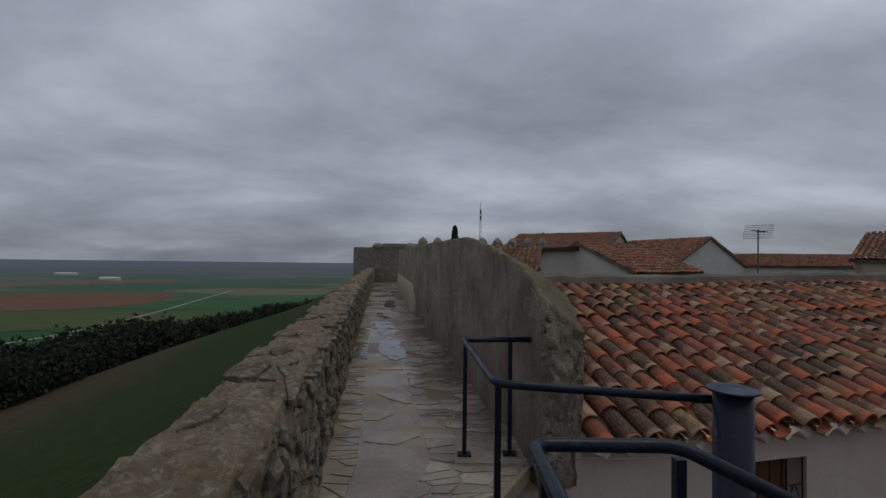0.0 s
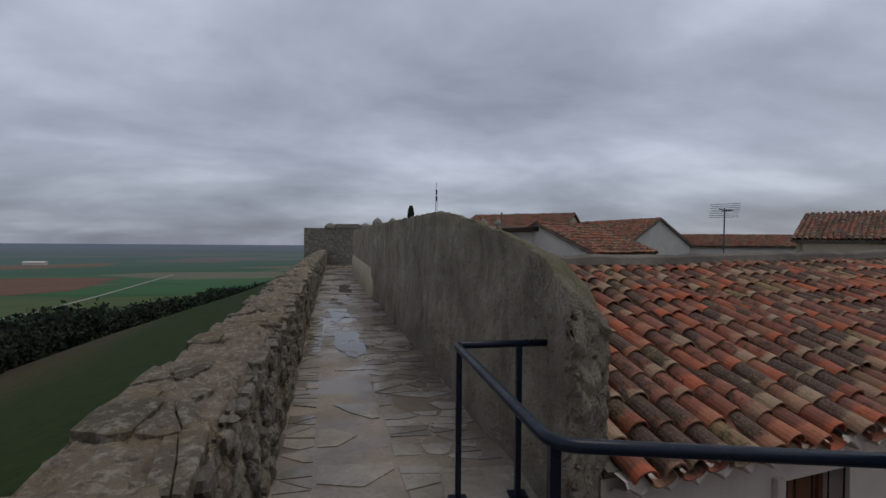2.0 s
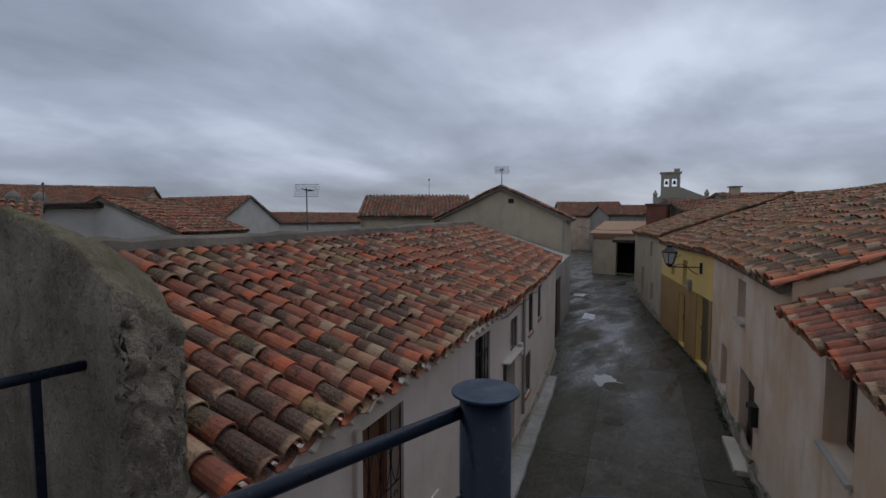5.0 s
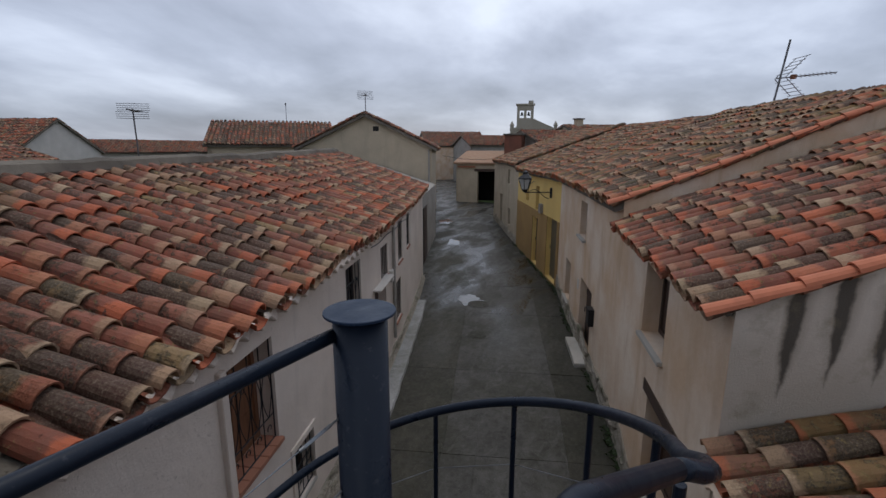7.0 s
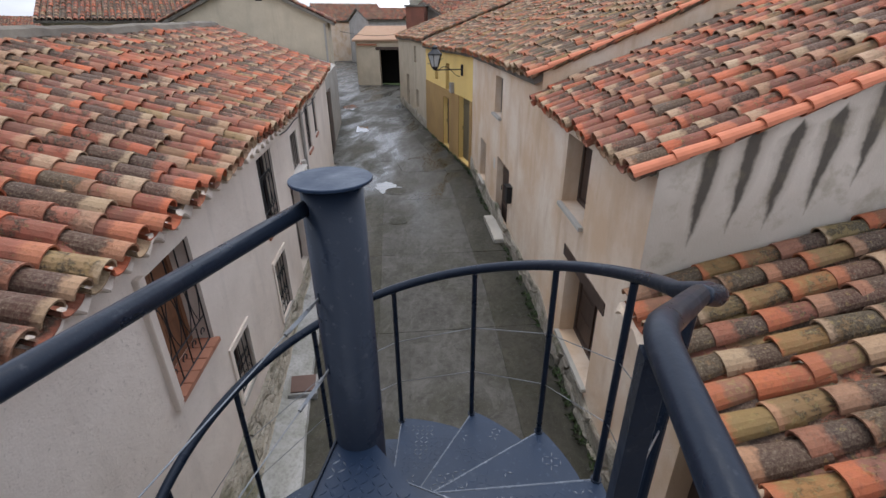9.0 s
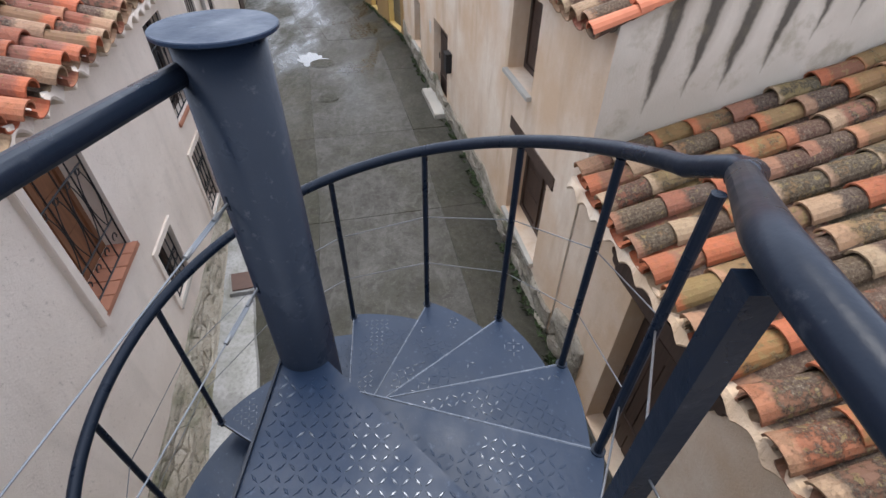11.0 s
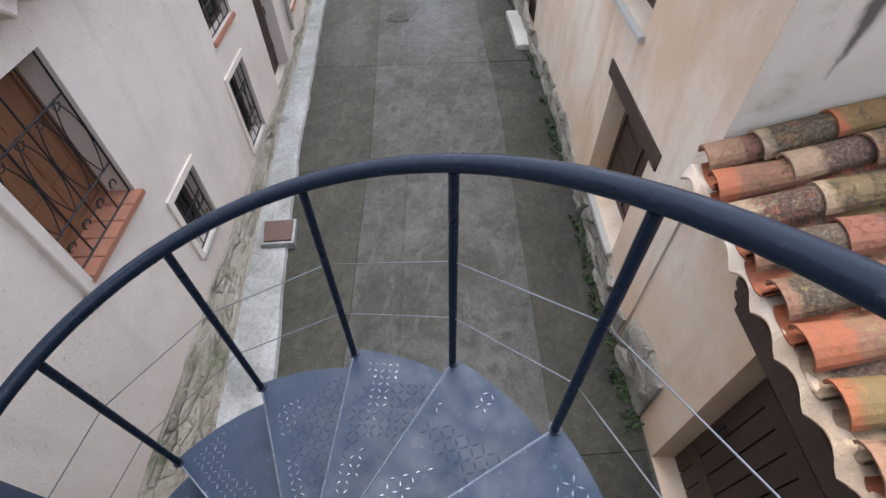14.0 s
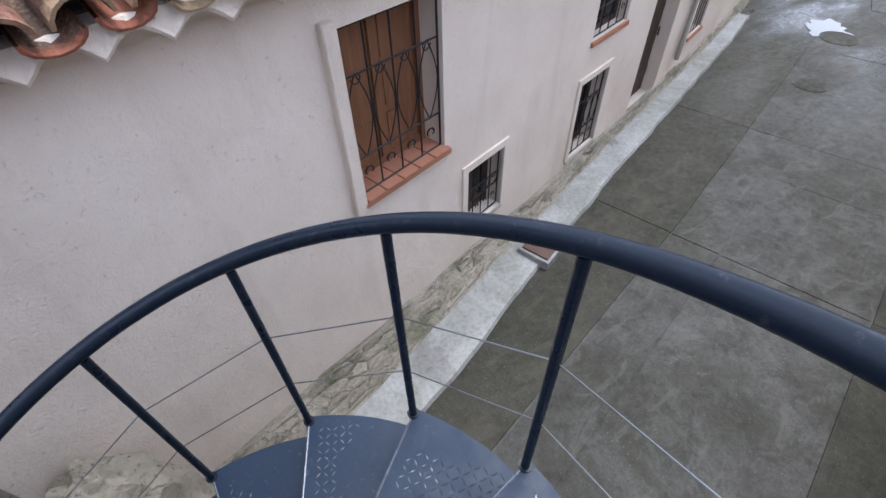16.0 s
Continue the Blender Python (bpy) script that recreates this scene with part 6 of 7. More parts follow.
def row_house(s, wall, z_eave, slope, top, label, wins, doors, over=0.2, roof_near=None, verge=False, gable=None, drop=0, plinth_mat=True, lower=None):
    """One house of the right-hand row with its roof rising from the street."""
    rng = random.Random(50 + s)
    m, n = right_front(s)
    h = thing("house", m((n / 2, 0, STREET)), label, "house")
    bm = pierced(bmesh.new(), 0.004, n - 0.004, STREET - 0.3, z_eave - 0.06, -0.4, 0.0, [w[:4] for w in wins] + [d[:4] for d in doors], m)
    part("front_wall", bm, wall, h)
    for w in wins:
        window(h, *w[:4], m, -1, WOOD_DARK, 0.18, shutters=True, sill=SILL if len(w) < 5 else None, sill_out=0.08)
    for d in doors:
        plank_door(h, *d[:4], m, -1, WOOD_DARK if len(d) < 5 else d[4], 0.18)
    sl = math.atan(slope)
    roof = lambda u, v, w: m((u, over - v * math.cos(sl) + w * math.sin(sl), z_eave - 0.07 + v * math.sin(sl) + w * math.cos(sl) + 0.05 * noise.noise((u * 0.4, v * 0.4, s))))
    rf = part("roof", slope_sheet(bmesh.new(), 0.03, n + 0.02, 0.03, top, roof, 0.12), MORTAR, h)
    tile_roof(rf, rng, 0, n, 0, top, flip_u(roof, n), near=roof_near, mat=TILE_MOSSY, pitch=0.24, course=0.34, wave=0.07)
    if verge:
        verge_row(rf, rng, roof, -0.03, -0.05, top)
    for u in (0.004, n - 0.354):
        bm = bmesh.new()
        pts = [(-0.4, STREET - 0.3), (-0.4, z_eave + 0.1 * slope), (over - top * math.cos(sl), z_eave - 0.14 + top * math.sin(sl)), (over - top * math.cos(sl), STREET - 0.3)]
        if u < 0.1:
            pts[0], pts[1], pts[2] = (-0.004, STREET - 0.3), (-0.004, z_eave - 0.05 + over * slope), (pts[2][0], z_eave - 0.05 + top * math.sin(sl))
        a = [bm.verts.new(m((u - 0.006 if u < 0.1 else u, v, z))) for v, z in pts]
        b = [bm.verts.new(m((u + 0.34, v, z))) for v, z in pts]
        bm.faces.new(a); bm.faces.new(b[::-1])
        for i in range(4):
            bm.faces.new((a[i], a[(i + 1) % 4], b[(i + 1) % 4], b[i]))
        part("end_wall", bm, gable or wall, h)
    part("rear_slope", slope_sheet(bmesh.new(), 0, n, 0, 4, lambda u, v, w: m((u, over - top * math.cos(sl) - v * math.cos(sl), z_eave - 0.07 + top * math.sin(sl) - v * math.sin(sl) + w)), 0.1, w=0.05), TILE, h)
    if lower:
        part("dado", pierced(bmesh.new(), 0.004, n - 0.004, STREET - 0.1, STREET + 0.75, 0.0, 0.025, [d[:4] for d in doors], m), lower, h, "darker ochre band along the foot")
    elif plinth_mat:
        plinth(h, rng, 0.0, n, STREET - 0.02, -2.5, m, 1, 0.24, 100)
    return h, m, n


h2, m2, n2 = row_house(2, PLASTER_TAN, 0.80, 0.40, 5.2, "tan rendered house with a brown roof and bare stone foot",
                       [(3.1, 3.95, -0.42, 0.42), (5.0, 5.9, -2.55, -1.45), (4.2, 4.25, -1.0, -0.99)][:2], [(2.0, 3.35, STREET + 0.1, -1.35)],
                       roof_near=lambda u, v: u > 3.4, verge=True, gable=PLASTER_TAN)
WOOD_OLIVE = mat_wood("olive_painted_wood", (0.11, 0.088, 0.05), (0.15, 0.12, 0.068))
hy, my, ny = row_house(3, PLASTER_YELLOW, 0.76, 0.38, 5.4, "bright yellow rendered house with dark shutters",
                       [(4.9, 5.45, -0.55, 0.4, 0), (3.0, 3.6, -0.75, 0.2, 0), (5.0, 5.7, -2.3, -1.35, 0)], [(3.0, 3.95, STREET + 0.05, -1.05), (0.25, 1.6, STREET + 0.05, -0.75, WOOD_OLIVE)],
                       lower=PLASTER_OCHRE)
hg, mg, ng = row_house(4, PLASTER_BEIGE, 0.95, 0.36, 5.4, "grey-beige rendered house with small windows",
                       [(2.6, 3.3, -0.2, 0.55, 0), (2.2, 2.9, -2.4, -1.5, 0)], [(5.2, 6.1, STREET + 0.05, -1.0)])


def small_front_things():
    """Threshold, post box and meter by the doors of the right-hand row."""
    m = m2
    t = thing("doorstep", tuple(m((2.6, 0.2, STREET))), "pale stone doorstep below a brown door", "step")
    part("slab", soft(pierced(bmesh.new(), 1.9, 3.4, STREET - 0.05, STREET + 0.1, 0.0, 0.28, [], m, 5), 0.012), SILL, t)
    t = thing("post_box", tuple(m((1.75, 0.06, -1.75))), "small black metal post box on the wall", "post box")
    part("body", soft(pierced(bmesh.new(), 1.62, 1.86, -1.95, -1.62, -0.004, 0.11, [], m, 5), 0.012), IRON, t)
    part("lid", soft(pierced(bmesh.new(), 1.6, 1.88, -1.617, -1.58, -0.004, 0.13, [], m, 5), 0.008), IRON, t)
    t = thing("notice", tuple(m((4.0, 0.01, -1.5))), "small white notice plate on the wall", "plate")
    part("plate", soft(pierced(bmesh.new(), 3.6, 3.78, -1.75, -1.5, 0.001, 0.012, [], m, 5), 0.003), PLASTER_WHITE, t)
    t = thing("meter_box", tuple(my((2.35, 0.05, -0.6))), "small grey cable box on the yellow wall", "box")
    part("body", soft(pierced(bmesh.new(), 2.3, 2.6, -0.75, -0.4, -0.004, 0.12, [], my, 5), 0.012), PLASTER_GREY, t)
    # manhole covers set in the street
    for x, y, r in ((13.2, 5.3, 0.3), (10.9, 4.7, 0.22)):
        t = thing("manhole_cover", (x, y, STREET), "round dark iron manhole cover set in the street", "manhole cover", "manhole covers")
        part("ring", tube(bmesh.new(), [(x, y, STREET - 0.03), (x, y, STREET + 0.009)], r + 0.04, 28), ROAD, t)
        part("lid", tube(bmesh.new(), [(x, y, STREET - 0.02), (x, y, STREET + 0.013)], r, 28), ROAD_GREEN, t)


small_front_things()


def weeds():
    """Moss and small weeds along the foot of the right-hand fronts."""
    rng = random.Random(77)
    vs, fs = [], []
    for s in (0, 1, 2, 3):
        m, n = right_front(s)
        u = 0.1
        while u < n:
            u += rng.expovariate(1 / (0.035 if s < 2 else 0.07))
            if noise.noise((u * 0.7, s * 3.0, 0)) < -0.15:
                continue
            p = m((u, rng.uniform(0.04, 0.13), STREET))
            for _ in range(4):
                a, h = rng.uniform(0, 6.28), rng.uniform(0.015, 0.07)
                d = Vector((math.cos(a), math.sin(a), 0))
                q = Vector((-d.y, d.x, 0)) * 0.012
                b = p + d * 0.01
                k = len(vs)
                vs += [b - q, b + q, b + d * h * 0.8 + Vector((0, 0, h)), b + d * h * 1.5 + Vector((0, 0, h * 0.7)) - q]
                fs.append((k, k + 1, k + 2, k + 3))
    me = bpy.data.meshes.new("weeds")
    me.from_pydata([tuple(v) for v in vs], [], fs)
    me.materials.append(WEED)
    tagged(new("weeds", me), "green moss and small weeds along the wall foot", "weeds", "", "stuff")


weeds()


def street_lamp():
    p = my((1.2, 0.0, 0.15))
    o = (my((1.2, 1, 0)) - my((1.2, 0, 0))).normalized()
    t = thing("street_lamp", tuple(p), "black wall-mounted lantern on a scrolled iron bracket", "lamp")
    e = p + o * 0.95
    up = Vector((0, 0, 1))
    part("bracket", tube(bmesh.new(), [p, e], 0.018, 8), IRON, t)
    sc = [p + o * (0.1 + 0.75 * k / 12) + up * (-0.16 * math.cos(k / 12 * 4.5) - 0.06) for k in range(13)]
    part("scroll", tube(bmesh.new(), sc, 0.012, 6), IRON, t)
    part("wall_plate", soft(box(bmesh.new(), tuple(p - Vector((0.06, 0.06, 0.2))), tuple(p + Vector((0.06, 0.06, 0.15)))), 0.01), IRON, t)

    def ring(bm, z, r, n=6):
        return [bm.verts.new(e + Vector((r * math.cos(6.283 * i / n), r * math.sin(6.283 * i / n), z))) for i in range(n)]

    def loft(name, prof, mat, label=""):
        bm = bmesh.new()
        rs = [ring(bm, z, r) for z, r in prof]
        for a, b in zip(rs, rs[1:]):
            for i in range(6):
                bm.faces.new((a[i], a[(i + 1) % 6], b[(i + 1) % 6], b[i]))
        bm.faces.new(rs[0][::-1]); bm.faces.new(rs[-1])
        part(name, bm, mat, t, label)
    loft("base", [(0.0, 0.05), (0.08, 0.12), (0.11, 0.12)], IRON)
    loft("glass", [(0.112, 0.11), (0.46, 0.22)], mat_plain("frosted_glass", (0.45, 0.46, 0.45), 0.2), "pale glass panes")
    loft("hood", [(0.462, 0.25), (0.5, 0.25), (0.64, 0.09), (0.7, 0.1), (0.76, 0.02)], IRON)
    for i in range(6):
        a = 6.283 * i / 6
        d = Vector((math.cos(a), math.sin(a), 0))
        part("glazing_bar", tube(bmesh.new(), [e + d * 0.122 + up * 0.11, e + d * 0.235 + up * 0.465], 0.012, 5), IRON, t)


street_lamp()


def simple_house(pts_front, depth, z_eave, z_ridge, wall, label, roof_over=0.35, holes=(), base=STREET, tiles=True, group="", ridge_along=True, chimney=None, coarse=True, pitch=0.3):
    """A house farther off: front line, depth behind it, two slopes of tiles. Ridge along the front, or across it (gable to the front)."""
    rng = random.Random(int(abs(pts_front[0][0] * 13 + pts_front[0][1] * 7)))
    (ax, ay), (bx, by) = pts_front
    d = Vector((bx - ax, by - ay, 0)); n = d.length; d.normalize()
    o = Vector((-d.y, d.x, 0))
    m = lambda p: Vector((ax, ay, 0)) + d * p[0] + o * p[1] + Vector((0, 0, p[2]))
    h = thing("house", tuple(m((n / 2, depth / 2, base))), label, "house", group)
    if ridge_along:
        prof = [(0, base - 1), (0, z_eave), (depth / 2, z_ridge), (depth, z_eave), (depth, base - 1)]
        for u in (0.02, n - 0.32):
            bm = bmesh.new()
            a, b = [bm.verts.new(m((u, v, z))) for v, z in prof], [bm.verts.new(m((u + 0.3, v, z))) for v, z in prof]
            bm.faces.new(a); bm.faces.new(b[::-1])
            for i in range(5):
                bm.faces.new((a[i], a[(i + 1) % 5], b[(i + 1) % 5], b[i]))
            part("gable_wall", bm, wall, h)
        bm = pierced(bmesh.new(), 0, n, base - 1, z_eave, 0.0, 0.3, [q[:4] for q in holes], m, 4)
        part("front_wall", bm, wall, h)
        part("rear_wall", pierced(bmesh.new(), 0, n, base - 1, z_eave, depth - 0.3, depth, [], m, 4), wall, h)
        for q in holes:
            window(h, *q[:4], m, 1, WOOD_DARK, 0.15, shutters=True)
        run, lo = depth / 2, (lambda s, u, v, w: m((u, v if s else depth - v, 0)))
        length = n
    else:
        prof = [(0, base - 1), (0, z_eave), (n / 2, z_ridge), (n, z_eave), (n, base - 1)]
        for v in (0.0, depth - 0.3):
            bm = bmesh.new()
            a, b = [bm.verts.new(m((u, v, z))) for u, z in prof], [bm.verts.new(m((u, v + 0.3, z))) for u, z in prof]
            bm.faces.new(a); bm.faces.new(b[::-1])
            for i in range(5):
                bm.faces.new((a[i], a[(i + 1) % 5], b[(i + 1) % 5], b[i]))
            part("gable_wall", bm, wall, h)
        for u in (0.003, n - 0.303):
            bm = pierced(bmesh.new(), 0.3, depth - 0.3, base - 1, z_eave, u, u + 0.3, [], lambda p: m((p[1], p[0], p[2])), 5)
            part("side_wall", bm, wall, h)
        run, length = n / 2, depth
    rise = z_ridge - z_eave
    L = math.hypot(run, rise)
    c, sn = run / L, rise / L
    ext = roof_over
    for side in (0, 1):
        def roof(u, v, w, side=side):
            k = (v - ext) * c - w * sn
            z = z_eave + (v - ext) * sn + w * c + 0.05
            if ridge_along:
                return m((u, k, z)) if side == 0 else m((n - u, depth - k, z))
            return m((n - k, u, z)) if side == 0 else m((k, depth - u, z))
        rf = part("roof", slope_sheet(bmesh.new(), -0.25, length + 0.25, 0, L + ext + 0.03, roof, 0.14, 3), TILE if not tiles else MORTAR, h)
        if tiles:
            tile_roof(rf, rng, -0.25, length + 0.25, 0, L + ext, roof, None, pitch=pitch, course=0.45, coarse=coarse, wave=0.06)
    if chimney:
        u, v, zt = chimney
        bm = soft(box(bmesh.new(), (u - 0.35, v - 0.3, z_eave), (u + 0.35, v + 0.3, zt), m), 0.02)
        part("chimney", bm, wall, h)
        bm = box(bmesh.new(), (u - 0.45, v - 0.4, zt), (u + 0.45, v + 0.4, zt + 0.1), m)
        part("chimney_cap", bm, MORTAR, h)
    return h, m


# house with its gable to the rampart, farther down on the left
GD = Vector((-0.35, 0.94, 0)).normalized()
ga = Vector((23.7, 11.07, 0))
gb = ga + GD * 7.0
hh, mm = simple_house(((gb.x, gb.y), (ga.x, ga.y)), 12, 1.75, 3.40, PLASTER_BEIGE, "beige gabled house with a small vent in its gable", ridge_along=False, coarse=False, pitch=0.25)
# vent has no hole: its inner shade is a near-black block
bm = soft(box(bmesh.new(), (3.9, -0.03, 2.55), (4.2, 0.02, 2.8), mm), 0.01)
part("vent", bm, DARK, hh, "small near-black block for the shaded vent opening")
bm = bmesh.new()
tube(bm, [mm((6.85, -0.06, 1.6)), mm((6.85, -0.06, STREET))], 0.05, 8)
part("drain_pipe", bm, PLASTER_GREY, hh)
# lean-on lower roof and wall between the two left-hand houses
bm = bmesh.new()
e0 = left((17.35, 0.15, 0))
prism(bm, [(e0.x, e0.y), (ga.x - 0.2, ga.y - 0.3), (ga.x - 1.4, ga.y + 2.8), (e0.x - 1.2, e0.y + 3)], STREET - 0.3, [-0.2, -0.2, 0.9, 0.9])
yard = thing("outbuilding", tuple(e0 + Vector((0, 0, STREET))), "low rendered outbuilding with a brown door between two houses", "outbuilding")
part("wall", bm, PLASTER_GREY, yard)
dd = (Vector((ga.x - 0.2, ga.y - 0.3, 0)) - Vector((e0.x, e0.y, 0)))
ld_ = dd.length
dd.normalize()
nn = Vector((-dd.y, dd.x, 0))
ym = lambda p: Vector((e0.x, e0.y, 0)) + dd * p[0] + nn * p[1] + Vector((0, 0, p[2]))
part("door", soft(pierced(bmesh.new(), 1.5, 2.9, STREET, -0.7, -0.04, -0.004, [], ym, 5), 0.01), WOOD_DARK, yard)

# walls round the yard with the dark gateway, and the long wall beyond
def yard_gate():
    t = thing("gateway", (40, 12.5, STREET), "open dark gateway in a rendered yard wall with a tiled coping", "gateway")
    m = lambda p: Vector((40.0 + p[1], 11.2 + p[0], p[2]))
    part("wall", pierced(bmesh.new(), -1.2, 3.9, STREET - 0.2, 0.35, 0, 0.4, [(0.45, 2.1, STREET - 0.2, -0.28)], m), PLASTER_BEIGE, t)
    part("lintel", soft(pierced(bmesh.new(), 0.2, 2.4, -0.28, -0.05, -0.03, 0.38, [], m, 5), 0.01), WOOD_DARK, t)
    # near-black slab at the back paints the yard's shade behind the gate
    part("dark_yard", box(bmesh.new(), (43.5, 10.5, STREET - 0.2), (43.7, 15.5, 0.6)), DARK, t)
    for y in (10.6, 15.2):
        part("yard_side", box(bmesh.new(), (40.4, y, STREET - 0.2), (43.5, y + 0.2, 0.6)), PLASTER_BEIGE, t)
    part("shed_roof", prism(bmesh.new(), [(39.8, 10.4), (43.8, 10.4), (43.8, 15.5), (39.8, 15.5)], 0.36, [0.5, 1.5, 1.5, 0.5]), TILE, t)
    bm = bmesh.new()
    part("coping", box(bmesh.new(), (39.85, 13.5, 0.05), (40.5, 15.1, 0.2)), TILE, t)
    w = thing("yard_wall", (41, 14.2, STREET), "long rendered yard wall along the street", "wall")
    d = Vector((88, 33.5, 0)).normalized()
    o = Vector((-d.y, d.x, 0))
    mw = lambda p: Vector((40.4, 14.2, 0)) + d * p[0] + o * p[1] + Vector((0, 0, p[2]))
    part("wall", pierced(bmesh.new(), 0, 85, STREET - 0.2, 0.3, -0.4, 0, [(9, 10.2, STREET, -1), (24, 25, STREET, -1)], mw, 6), PLASTER_BEIGE, w)
    for a, b in ((9, 10.2), (24, 25)):
        part("door", pierced(bmesh.new(), a, b, STREET, -1, -0.3, -0.2, [], mw, 5), WOOD_DARK, w)
    part("coping", pierced(bmesh.new(), 0, 85, 0.3, 0.42, -0.5, 0.12, [], mw, 6), TILE, w)


yard_gate()
# ---- things farther off ----
def far_houses():
    g = "far houses of the town"
    # white house with an orange-brown roof behind the long house, and its flat-roofed wing
    simple_house(((11.2, 27.0), (16.8, 30.6)), 8.4, 0.95, 2.75, PLASTER_WHITE, "white rendered house with an orange-brown tiled roof", group=g, roof_over=0.2)
    t = thing("house", (7.6, 31.2, STREET), "white rendered wing with a flat dark eave", "house", g)
    part("front_wall", box(bmesh.new(), (5.4, 31.0, STREET), (9.5, 36, 2.25)), PLASTER_WHITE, t)
    part("roof", prism(bmesh.new(), [(4.9, 30.5), (9.7, 30.5), (9.7, 36), (4.9, 36)], [2.2, 2.32, 2.32, 2.2], [2.36, 2.62, 2.8, 2.5]), TILE_DARK, t)
    simple_house(((2.6, 28.2), (5.4, 27.4)), 6, 1.05, 2.5, PLASTER_WHITE, "small house with a mossy tiled roof below the wall", group=g, roof_over=0.2)
    simple_house(((23.4, 46.9), (31.8, 49.1)), 13, 1.3, 4.1, PLASTER_WHITE, "white gabled house with a long brown roof", group=g, ridge_along=False, roof_over=0.25)
    simple_house(((7.8, 61.5), (18.8, 53.5)), 11, 3.0, 5.1, PLASTER_BEIGE, "large house with a broad brown roof", group=g)
    simple_house(((31.8, 51.5), (56.0, 46.0)), 8, 1.25, 2.5, PLASTER_WHITE, "long low white building with a red-brown roof", group=g)
    simple_house(((25.1, 28.3), (30.2, 21.6)), 8, 1.95, 3.6, PLASTER_BEIGE, "beige house with a brown tiled roof", group=g)
    # farther along the street and behind the right-hand row
    simple_house(((46, 24.5), (60, 29.5)), 9, 1.0, 2.4, PLASTER_BEIGE, "rendered street house with a tiled roof", group=g)
    simple_house(((61, 30.5), (85, 39.5)), 9, 1.0, 2.4, PLASTER_GREY, "grey street house with a tiled roof", group=g)
    simple_house(((67.5, 29.5), (72.5, 21.5)), 9, 2.2, 4.3, PLASTER_TAN, "distant house with a tiled roof", group=g)
    simple_house(((61, 20.5), (65, 15.0)), 8, 2.2, 3.5, PLASTER_GREY, "grey house with a low roof beyond the gateway", group=g)
    simple_house(((45.5, 4.6), (53.0, -5.4)), 8, 2.6, 3.95, PLASTER_BEIGE, "house with a long tiled roof and a square chimney", group=g, chimney=(1.2, 3.5, 4.5))
    simple_house(((38.0, 7.6), (41.2, 3.6)), 6, 2.1, 3.1, PLASTER_GREY, "house with a dark tiled roof behind the row", group=g)
    # red brick chimney stack
    t = thing("chimney", (39, 9.8, 0.5), "square red brick chimney stack above the roofs", "chimney")
    part("shaft", soft(box(bmesh.new(), (38.4, 9.2, -3), (39.9, 10.6, 2.75)), 0.03), mat_plaster("red_brick", (0.26, 0.10, 0.065), (0.18, 0.075, 0.05), (0.1, 0.06, 0.05), 0.4), t)
    part("cap", soft(box(bmesh.new(), (38.3, 9.1, 2.75), (40.0, 10.7, 2.88)), 0.02), MORTAR, t)


far_houses()


def church():
    """Church with a bell gable of two arches, over the roofs."""
    t = thing("church", (84, 17, STREET), "stone church front with a bell gable of two arches", "church")
    d = Vector((0.22, -0.975, 0))
    o = Vector((0.975, 0.22, 0))
    m = lambda p: Vector((82.5, 17.6, 0)) + d * p[0] + o * p[1] + Vector((0, 0, p[2]))
    bm = bmesh.new()
    prof = [(-2.4, STREET), (-2.4, 4.6), (-1.8, 5.2), (1.3, 6.9), (5.6, 5.0), (5.6, STREET)]
    a, b = [bm.verts.new(m((u, 0, z))) for u, z in prof], [bm.verts.new(m((u, 9, z))) for u, z in prof]
    bm.faces.new(a); bm.faces.new(b[::-1])
    for i in range(6):
        bm.faces.new((a[i], a[(i + 1) % 6], b[(i + 1) % 6], b[i]))
    part("nave", bm, ASHLAR, t)
    bm = pierced(bmesh.new(), -1.3, 1.5, 5.0, 9.0, -0.2, 0.9, [(-0.85, -0.1, 6.9, 8.2), (0.3, 1.05, 6.9, 8.2)], m, 5)
    bg = part("bell_gable", bm, ASHLAR, t)
    part("cornice", box(bmesh.new(), (-1.5, -0.35, 9.0), (1.7, 1.05, 9.25), m), ASHLAR, bg)
    part("crest", box(bmesh.new(), (0.6, -0.1, 9.25), (1.4, 0.8, 9.75), m), ASHLAR, bg)
    for u in (-0.47, 0.68):
        c = m((u, 0.3, 7.3))
        bm = bmesh.new()
        tube(bm, [c, c + Vector((0, 0, 0.12)), c + Vector((0, 0, 0.45)), c + Vector((0, 0, 0.6))], 0.3, 12, radii=[0.3, 0.24, 0.17, 0.06])
        part("bell", bm, IRON, bg)
    for u in (-2.1, 5.3):
        p = m((u, 0.3, 4.7))
        bm = bmesh.new()
        tube(bm, [p, p + Vector((0, 0, 0.9)), p + Vector((0, 0, 1.0)), p + Vector((0, 0, 1.7))], 0.3, 8, radii=[0.4, 0.3, 0.42, 0.05])
        part("pinnacle", bm, ASHLAR, t)


church()


